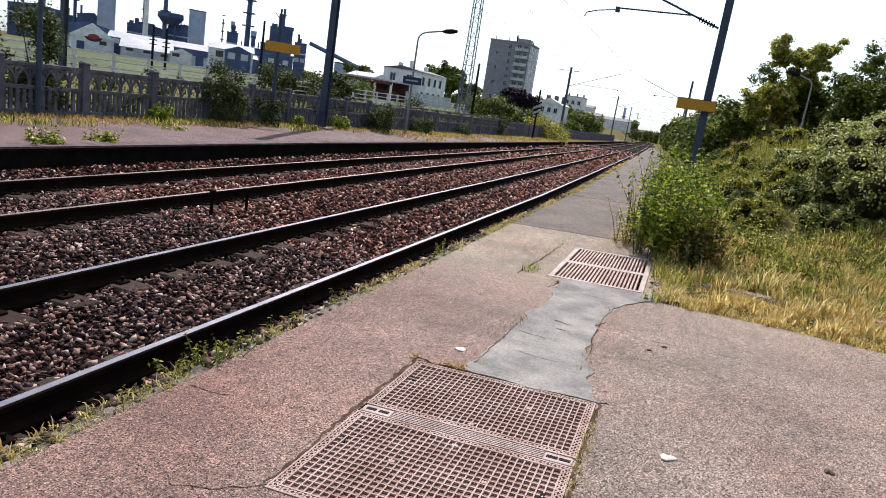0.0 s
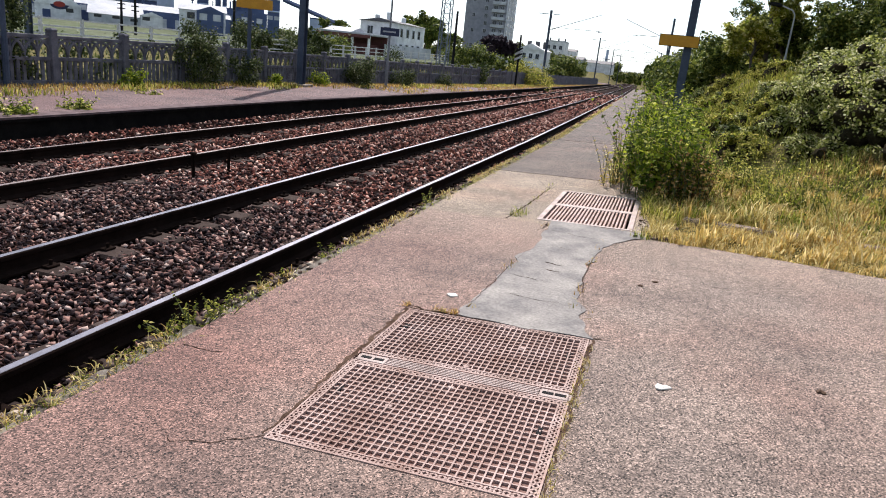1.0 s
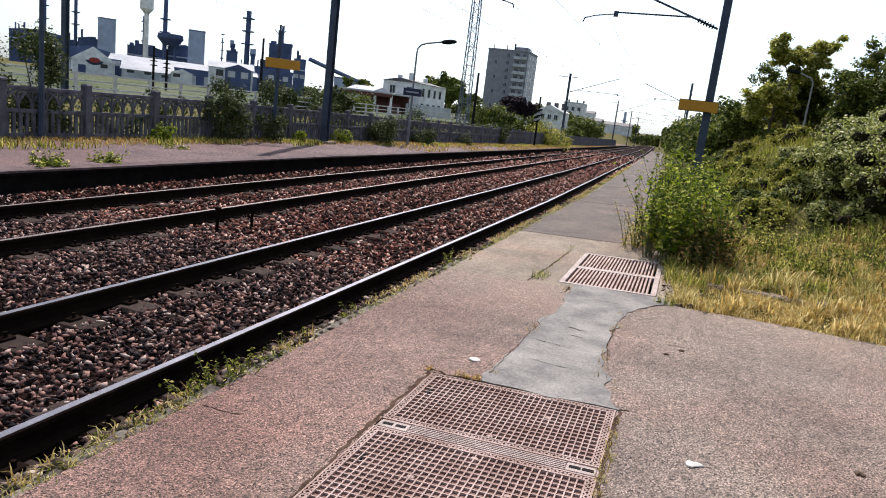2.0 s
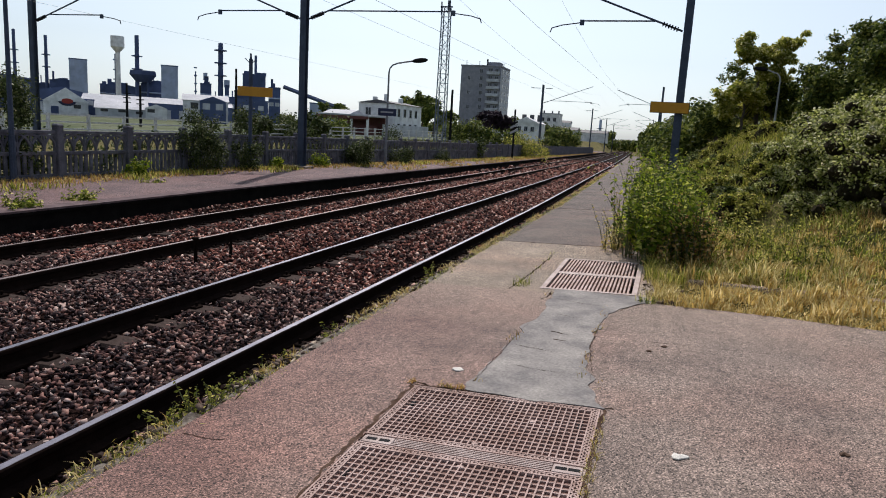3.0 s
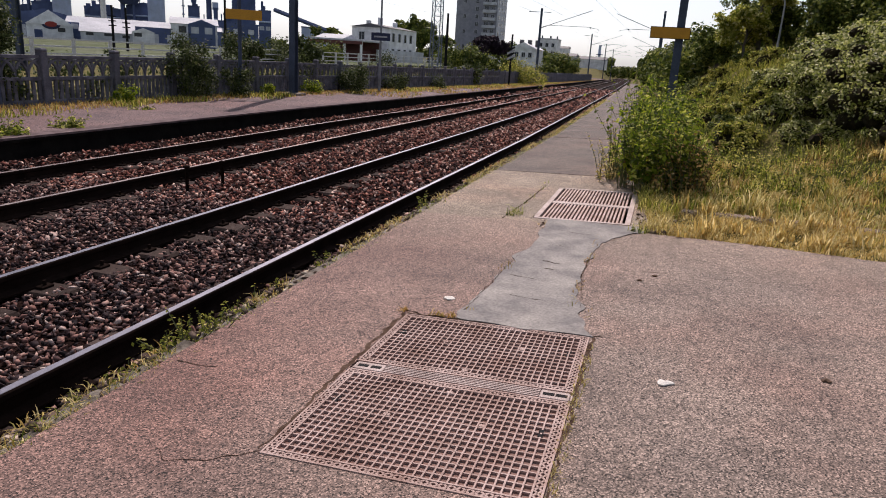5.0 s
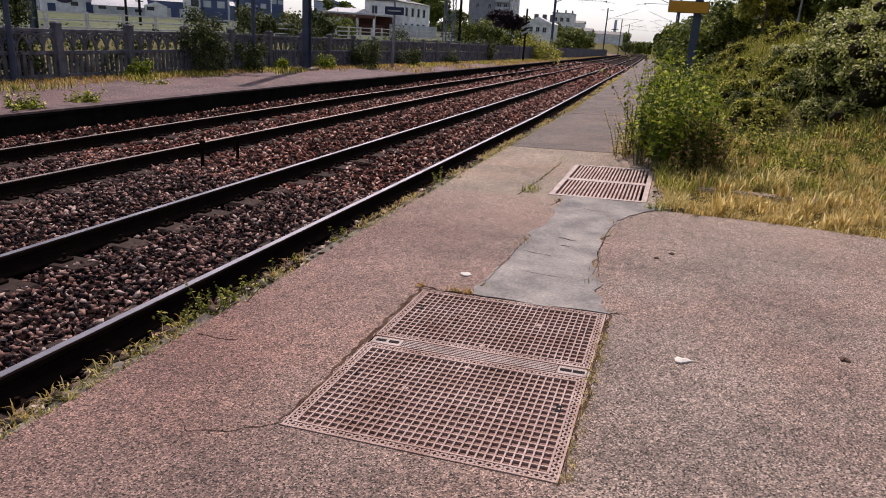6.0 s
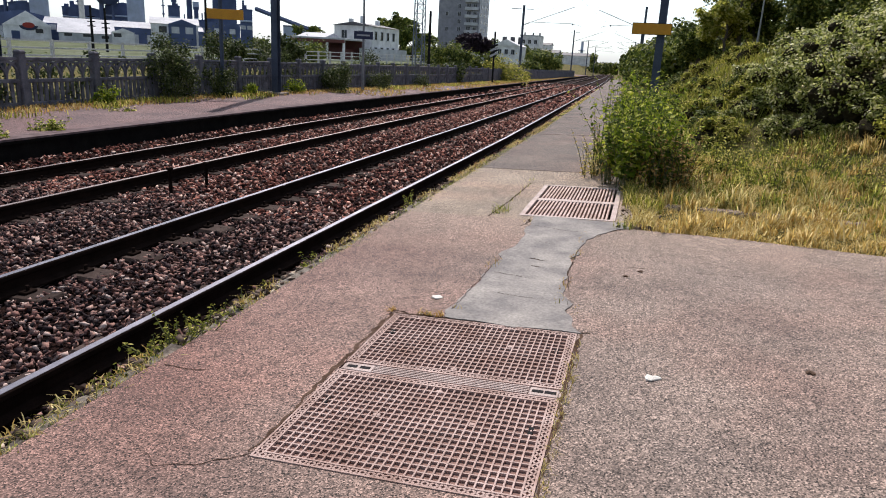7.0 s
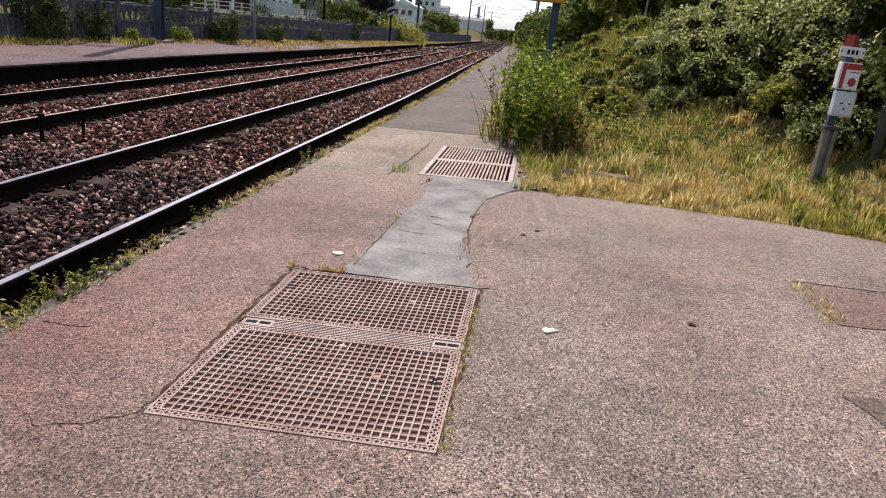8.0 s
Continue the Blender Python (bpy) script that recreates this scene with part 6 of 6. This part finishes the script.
# white house
def gable_roof(x0, x1, y0, y1, z, h, along="x", over=0.3):
    bm = bmesh.new()
    x0, x1, y0, y1 = x0 - over, x1 + over, y0 - over, y1 + over
    if along == "x":
        ym = (y0 + y1) / 2
        v = [(x0, y0, z), (x1, y0, z), (x1, y1, z), (x0, y1, z), (x0, ym, z + h), (x1, ym, z + h)]
        fs = [(0, 1, 5, 4), (2, 3, 4, 5), (3, 0, 4), (1, 2, 5), (0, 3, 2, 1)]
    else:
        xm = (x0 + x1) / 2
        v = [(x0, y0, z), (x1, y0, z), (x1, y1, z), (x0, y1, z), (xm, y0, z + h), (xm, y1, z + h)]
        fs = [(0, 4, 5, 3), (1, 2, 5, 4), (0, 1, 4), (2, 3, 5), (0, 3, 2, 1)]
    vs = [bm.verts.new(p) for p in v]
    for f in fs:
        bm.faces.new([vs[i] for i in f])
    return bm
h = empty("white_house", (-47.3, 110, 0), "long white rendered two-storey house with chimneys", "house")
part("wall", boxes((-3.4, 3.3, 0, 13, -0.5, 5.3)), M_WHITE, h)
part("roof", gable_roof(-3.4, 3.3, 0, 13, 5.3, 0.6, "y"), M_ROOFD, h)
for x, y, z in ((-1.9, 3, 6.5), (0.2, 3, 7.0), (0.9, 8, 6.5)):
    part("chimney", boxes((x - 0.3, x + 0.3, y, y + 0.8, 5.0, z), bev=0.04), M_WHITE, h)
for x in (-1.6, 1.4):
    window(h, x, 0, 3.3, 0.9, 1.2)
for y in (1.6, 4.4, 7.2, 10.0):
    for z in (3.2, 0.7):
        w = part("window", boxes((3.29, 3.36, y - 0.5, y + 0.5, z, z + 1.3)), M_GLASS, h)
        part("frame", boxes((3.29, 3.39, y - 0.58, y - 0.5, z - 0.08, z + 1.38), (3.29, 3.39, y + 0.5, y + 0.58, z - 0.08, z + 1.38), (3.29, 3.39, y - 0.5, y + 0.5, z + 1.3, z + 1.38)), M_PALE, w)
part("garden_wall", boxes((3.6, 3.8, -6, 16, -0.5, 1.8)), M_PALE, h)

# pavilion with an open front
h = empty("roadside_pavilion", (-48, 101, 0), "low pavilion with a pale roof and dark red front", "building")
part("roof", boxes((-4.3, 4.6, -3.2, 5, 2.75, 3.05), bev=0.04), M_ROOFW, h)
part("upper_roof", gable_roof(-3.8, 0.8, -2, 4, 3.05, 0.7, "x", 0.1), M_ROOFW, h)
part("back_wall", boxes((-4.2, 4.5, 3.5, 3.8, -0.5, 2.75)), M_ROOFR, h)
part("fascia", boxes((-4.3, 4.6, -3.24, -3.2, 2.35, 2.8)), M_ROOFR, h)
part("counter", boxes((-2.6, 3.2, 0.2, 3.5, -0.5, 1.5)), M_ROOFR, h, "dark red kiosk body")
for x in (-4.0, -1.2, 1.6, 4.3):
    part("pillar", boxes((x - 0.14, x + 0.14, -3.0, -2.7, -0.5, 2.75)), M_WHITE, h)
# smaller houses far off
h = empty("far_house", (-35.4, 182, 0), "distant white house with dark chimneys", "house")
part("wall", boxes((-3.4, 3.3, -2, 8, -0.5, 4.4)), M_WHITE, h)
part("roof", gable_roof(-3.4, 3.3, -2, 8, 4.4, 1.6, "y"), M_WHITE, h)
for x in (-1.5, 0.6, 2.6):
    part("chimney", boxes((x - 0.5, x + 0.5, 2, 3, 5, 6.7)), M_ROOFD, h)
for x in (-1.7, 0, 1.7):
    window(h, x, -2, 2.4, 0.8, 1.1)
h = empty("far_flats", (-42.8, 262, 0), "distant white block of flats", "building")
part("wall", boxes((-3.5, 3.5, -2, 8, -0.5, 9.4)), M_WHITE, h)
part("parapet", boxes((-3.6, 3.6, -2.1, 8.1, 9.4, 9.8)), M_PALE, h)
for f in range(3):
    for x in (-2.2, 0, 2.2):
        window(h, x, -2, 1.2 + f * 2.8, 1.0, 1.3, False)
for x in (-2.6, 0.5, 2.9):
    part("chimney", boxes((x - 0.25, x + 0.25, 2, 2.6, 9.4, 10.8)), M_ROOFD, h)
for i, (x, y, w, hh, z) in enumerate(((-44, 300, 14, 10, 4.5), (-33, 330, 12, 10, 4.0), (-70, 360, 16, 10, 6.0), (-56, 380, 10, 8, 9.0))):
    h = empty("far_building", (x, y, 0), "distant pale low building beyond the tracks", "building", "distant buildings")
    part("wall", boxes((-w / 2, w / 2, 0, hh, -0.5, z)), M_WHITE if i % 2 else M_PALE, h)
    part("roof", gable_roof(-w / 2, w / 2, 0, hh, z, 1.2), M_ROOFD, h)

# ---- works ----
def works_block(x0, x1, y0, y1, z1, material, label, roof=None, name="works_hall", ribs=0, pitch=0.22):
    turn = math.atan2(-(x0 + x1) / 2, y0)
    e = empty(name, ((x0 + x1) / 2, y0, 0), label, "industrial building", "works buildings", rz=math.degrees(turn))
    w = (x1 - x0) / 2 * math.cos(turn)
    part("wall", boxes((-w, w, 0, y1 - y0, -0.5, z1)), material, e)
    if roof == "gable":
        part("roof", gable_roof(-w, w, 0, y1 - y0, z1, w * pitch, "y", 0.2), material, e)
    elif roof == "mono":
        part("roof", gable_roof(-w, w, 0, y1 - y0, z1, (y1 - y0) * 0.12, "x", 0.3), M_ROOFW, e)
    else:
        part("parapet", boxes((-w - 0.1, w + 0.1, -0.1, y1 - y0 + 0.1, z1, z1 + 0.4)), M_FACT, e)
    rr = random.Random(int(-x0 * 10))
    if not ribs:
        bays = max(2, int(w * 2 / 3.4))
        for k in range(bays):
            xx = -w + (k + 0.5) * 2 * w / bays
            if rr.random() < 0.75:
                zz = z1 * rr.choice((0.5, 0.62))
                part("window", boxes((xx - 0.75, xx + 0.75, -0.06, 0.0, zz, zz + min(1.3, z1 * 0.3))), M_GLASS if material is not M_FACT else M_PALE, e)
            elif z1 > 2.5:
                part("door", boxes((xx - 0.8, xx + 0.8, -0.05, 0.0, 0.0, min(3.0, z1 * 0.6))), M_FACT if material is not M_FACT else M_PALE, e)
        if material is M_FACT and z1 > 8:
            for k in range(max(2, int(w / 2.2))):
                xx, hh = rr.uniform(-w * 0.8, w * 0.8), rr.uniform(0.8, 2.6)
                bm = bmesh.new()
                if rr.random() < 0.5:
                    tube(bm, (xx, 2, z1 - 0.3), (xx, 2, z1 + hh + 1.0), rr.uniform(0.15, 0.4), n=8)
                    part("vent_pipe", bm, M_FACT, e)
                else:
                    box(bm, xx - rr.uniform(0.5, 1.4), xx + rr.uniform(0.5, 1.4), 1, 4, z1 - 0.3, z1 + hh)
                    part("roof_unit", bm, M_FACT if rr.random() < 0.6 else M_FACTB, e)
            bm = bmesh.new()
            tube(bm, (-w, -0.4, z1 * 0.72), (w, -0.4, z1 * 0.72), 0.28, n=8)
            part("pipe_run", bm, M_FACTB, e, "pale pipe along the wall")
    for k in range(ribs):
        xx = -w + (k + 0.5) * 2 * w / ribs
        part("panel_rib", boxes((xx - 0.08, xx + 0.08, -0.12, 0, 0, z1)), material, e)
    return e
works_block(-225.8, -216.8, 220, 230, 20.3, M_FACTB, "tall blue-grey box silo at the works", name="silo", ribs=6)
works_block(-182.4, -174.9, 220, 228, 18.9, M_FACTB, "tall blue-grey box silo at the works", name="silo", ribs=6)
s = works_block(-147.2, -137.8, 220, 232, 16.8, M_FACT, "broad dark blue silo with roof gear at the works", name="silo", ribs=7)
part("head_house", boxes((-3.5, -1.5, 2, 6, 16.8, 18.2), (0.5, 4.2, 2, 6, 16.8, 17.9)), M_FACT, s)
works_block(-238, -225.9, 222, 240, 12.2, M_FACT, "dark works hall with a pitched roof", "gable")
works_block(-280, -251, 226, 240, 13.0, M_FACT, "dark works hall with a pitched roof", "gable", pitch=0.12)
works_block(-250, -238, 225, 240, 10.5, M_FACT, "dark works hall with a pitched roof", "gable")
works_block(-212, -197, 224, 240, 11.0, M_FACT, "dark works hall with a pitched roof", "gable")
works_block(-197, -181, 226, 240, 12.6, M_FACT, "dark works hall with a pitched roof", "gable")
works_block(-216.7, -208, 226, 236, 11.4, M_FACT, "dark works hall with a pitched roof")
works_block(-165.2, -160.4, 220, 226, 12.9, M_FACT, "dark boiler tower at the works", name="boiler_tower")
works_block(-164.2, -162.6, 221, 224, 14.8, M_FACT, "dark boiler tower at the works", name="boiler_tower")
works_block(-155.4, -153.6, 221, 224, 12.6, M_FACT, "dark slim tank tower at the works", name="boiler_tower")
works_block(-137.8, -133, 222, 232, 12.6, M_FACT, "dark blue clad works annexe")
works_block(-152, -147.3, 222, 232, 11.0, M_FACT, "dark clad works annexe")
works_block(-178, -150, 236, 250, 9.0, M_FACT, "long dark clad works hall")
works_block(-131, -116, 240, 250, 8.4, M_FACTB, "long grey-blue works hall")
works_block(-102, -90.5, 130, 142, 4.7, M_WHITE, "long white rendered works hall", "mono")
works_block(-96.6, -90.0, 128.5, 130, 4.6, M_FACT, "dark clad hall with a gable", "gable", pitch=0.4)
works_block(-126, -111.3, 130, 150, 2.0, M_PALE, "low hall under a pale sheet roof", "mono")
works_block(-111.2, -105.5, 129, 140, 2.5, M_WHITE, "small white hall with a gable", "gable", pitch=0.4)
works_block(-150, -103, 152, 165, 4.0, M_FACT, "long dark hall under a pale roof behind the yard", "mono")
works_block(-128, -104, 168, 178, 6.2, M_FACT, "long dark clad works hall")
works_block(-172, -142, 150, 160, 4.8, M_FACT, "long dark clad works hall", "gable")
g = works_block(-141.4, -128.0, 130, 150, 3.0, M_WHITE, "white gabled hall with an oval mark", "gable", pitch=0.68)
bm = bmesh.new()
bmesh.ops.create_cone(bm, cap_ends=True, segments=24, radius1=1, radius2=1, depth=0.1, matrix=Matrix.LocRotScale((0.3, -0.1, 3.1), Euler((radians(90), 0, 0)), (1.9, 1.1, 1)))
part("oval_mark", bm, M_NAVY, g)
bm = bmesh.new()
bmesh.ops.create_cone(bm, cap_ends=True, segments=24, radius1=1, radius2=1, depth=0.1, matrix=Matrix.LocRotScale((0.3, -0.18, 3.1), Euler((radians(90), 0, 0)), (1.2, 0.6, 1)))
part("oval_centre", bm, M_RED, g)
def stack(x, y, h, r, label, rings=2, material=None):
    e = empty("chimney_stack", (x, y, 0), label, "chimney", "works chimneys")
    bm = bmesh.new()
    tube(bm, (0, 0, 0), (0, 0, h), r * 1.15, r, 12)
    part("shaft", bm, material or M_FACT, e)
    for k in range(rings):
        bm = bmesh.new()
        z = h * (0.58 + 0.16 * k)
        tube(bm, (0, 0, z), (0, 0, z + 0.35), r * 2.6, n=12)
        part("gallery", bm, M_FACT, e)
stack(-193.3, 220, 29.8, 0.75, "slim dark steel chimney with galleries")
e = empty("feed_hopper", (-191.5, 221, 0), "dark steel hopper on a frame beside the chimney", "hopper", "works buildings")
bm = bmesh.new()
tube(bm, (0, 0, 12.8), (0, 0, 15.4), 2.6, 4.8, 10)
tube(bm, (0, 0, 15.4), (0, 0, 17.0), 4.8, 4.6, 10)
part("bin", bm, M_FACT, e)
for dx in (-2.2, 2.2):
    part("leg", boxes((dx - 0.3, dx + 0.3, -0.3, 0.3, 0, 13.0)), M_FACT, e)
stack(-157.2, 221, 27.7, 0.85, "slim dark steel chimney with galleries", 3)
stack(-238.2, 221, 29.4, 0.6, "slim dark steel chimney with galleries")
stack(-205.2, 222, 23.0, 0.35, "thin dark steel mast at the works", 3)
stack(-144.5, 224, 24.0, 0.45, "thin dark mast on the silo", 1)
stack(-258, 224, 32.0, 0.6, "slim dark steel chimney with galleries")
stack(-36.3, 396, 12.0, 0.7, "distant blue-grey tank tower", 1, M_FACTB)
stack(-152.0, 200, 16.0, 0.2, "thin dark steel mast at the works", 4)
e = empty("water_tower", (-183.8, 200, 0), "slender white mushroom water tower", "water tower")
bm = bmesh.new()
tube(bm, (0, 0, 0), (0, 0, 21.5), 0.95, 0.75, 14)
part("shaft", bm, M_WHITE, e)
bm = bmesh.new()
tube(bm, (0, 0, 21.5), (0, 0, 23.2), 0.75, 2.2, 16)
tube(bm, (0, 0, 23.2), (0, 0, 26.8), 2.2, 2.2, 16)
part("tank", bm, M_WHITE, e)
e = empty("conveyor", (-133, 224, 0), "dark inclined conveyor bridge at the works", "conveyor")
bm = bmesh.new()
tube(bm, (0, 0, 13.4), (22, 4, 6.4), 0.7, n=4)
part("gallery", bm, M_FACT, e)
for f in (0.3, 0.7, 1.0):
    part("trestle", boxes((22 * f - 0.3, 22 * f + 0.3, 3.5, 4.2, 0, 13.4 - 7 * f)), M_FACT, e)

# ---- trees behind the yard ----
for i, (x, y, hh, s, m) in enumerate(((-53.5, 140, 7.6, 3.6, M_TREE), (-50.2, 141, 8.8, 3.6, M_TREE), (-47, 139, 7.0, 3.2, M_TREE), (-44, 136, 5.0, 3.0, M_TREE), (-104, 200, 8.0, 3.2, M_TREE), (-98.5, 201, 7.4, 3.0, M_TREE), (-37.2, 150, 6.2, 3.4, M_PURPLE), (-35.2, 151, 5.0, 2.6, M_PURPLE), (-80, 240, 7, 4, M_TREE), (-52, 230, 7, 4, M_TREE), (-46, 235, 6, 4, M_TREE), (-41, 240, 5.5, 4, M_TREE))):
    limb_tree("yard_tree", (x, y, -0.1), hh, s, 0.42, 2600, m, "dark leafy tree beyond the yard" if m is M_TREE else "dark copper-leaved tree beyond the yard", 0.25, 0.12, 60 + i, "trees beyond the yard")
for i, (x, y, r, hh, m) in enumerate(((-25.2, 90, 2.6, 2.7, M_NETTLE), (-22.8, 88, 1.8, 1.6, M_TREE), (-29, 96, 2.4, 2.2, M_TREE), (-18, 80, 1.8, 1.4, M_TREE), (-21.3, 40, 1.0, 1.9, M_TREE), (-23.5, 37, 0.9, 1.5, M_TREE), (-30, 52, 2, 1.8, M_TREE), (-35, 70, 2.5, 1.5, M_NETTLE), (-15.5, 100, 2.2, 2.0, M_NETTLE), (-15.2, 112, 2.0, 2.0, M_TREE), (-17, 125, 2.4, 2.2, M_YTREE), (-19, 140, 2.6, 2.4, M_TREE), (-13.5, 86, 1.2, 1.0, M_YTREE), (-24, 160, 3.0, 2.6, M_TREE), (-27.5, 185, 3.2, 2.8, M_TREE), (-31.5, 212, 3.4, 3.0, M_TREE), (-37, 245, 4.0, 3.4, M_TREE), (-22, 148, 2.4, 2.2, M_TREE))):
    fence_bush(x, y, r, hh, 2200, 0.08 + 0.0013 * y, M_SCRUB if y < 60 else M_TREE, "rounded green bush in the yard", 100 + i)
rw = np.random.RandomState(9)
LP, LN, LS = [], [], []
for i in range(120):
    y = 330 + rw.uniform(0, 80)
    x = rw.uniform(-330, -24)
    z = -drop(y) if x > -30 else 0.0
    P, N = cloud([(x, y, z + 1.5, 4, 3, 2.5), (x + 2, y, z + 3, 3, 3, 2.2)], 200, 0.2)
    LP.append(P), LN.append(N), LS.append(rw.uniform(0.5, 1.4, 200) * 1.0)
for i in range(46):
    x, y = -70 + 2.4 * i + rw.uniform(-1, 1), 408 + rw.uniform(0, 20)
    z = -drop(y) if -30 < x < 14 else 0.0
    P, N = cloud([(x, y, z + 1.8, 3, 3, 2.6), (x + 1, y, z + 4, 2.6, 3, 2.2)], 260, 0.2)
    LP.append(P), LN.append(N), LS.append(rw.uniform(0.5, 1.4, 260) * 0.9)
tagged(quads("far_trees", np.concatenate(LP), np.concatenate(LN), np.concatenate(LS), M_TREE), "distant belt of trees on the horizon", "wood", kind="stuff")
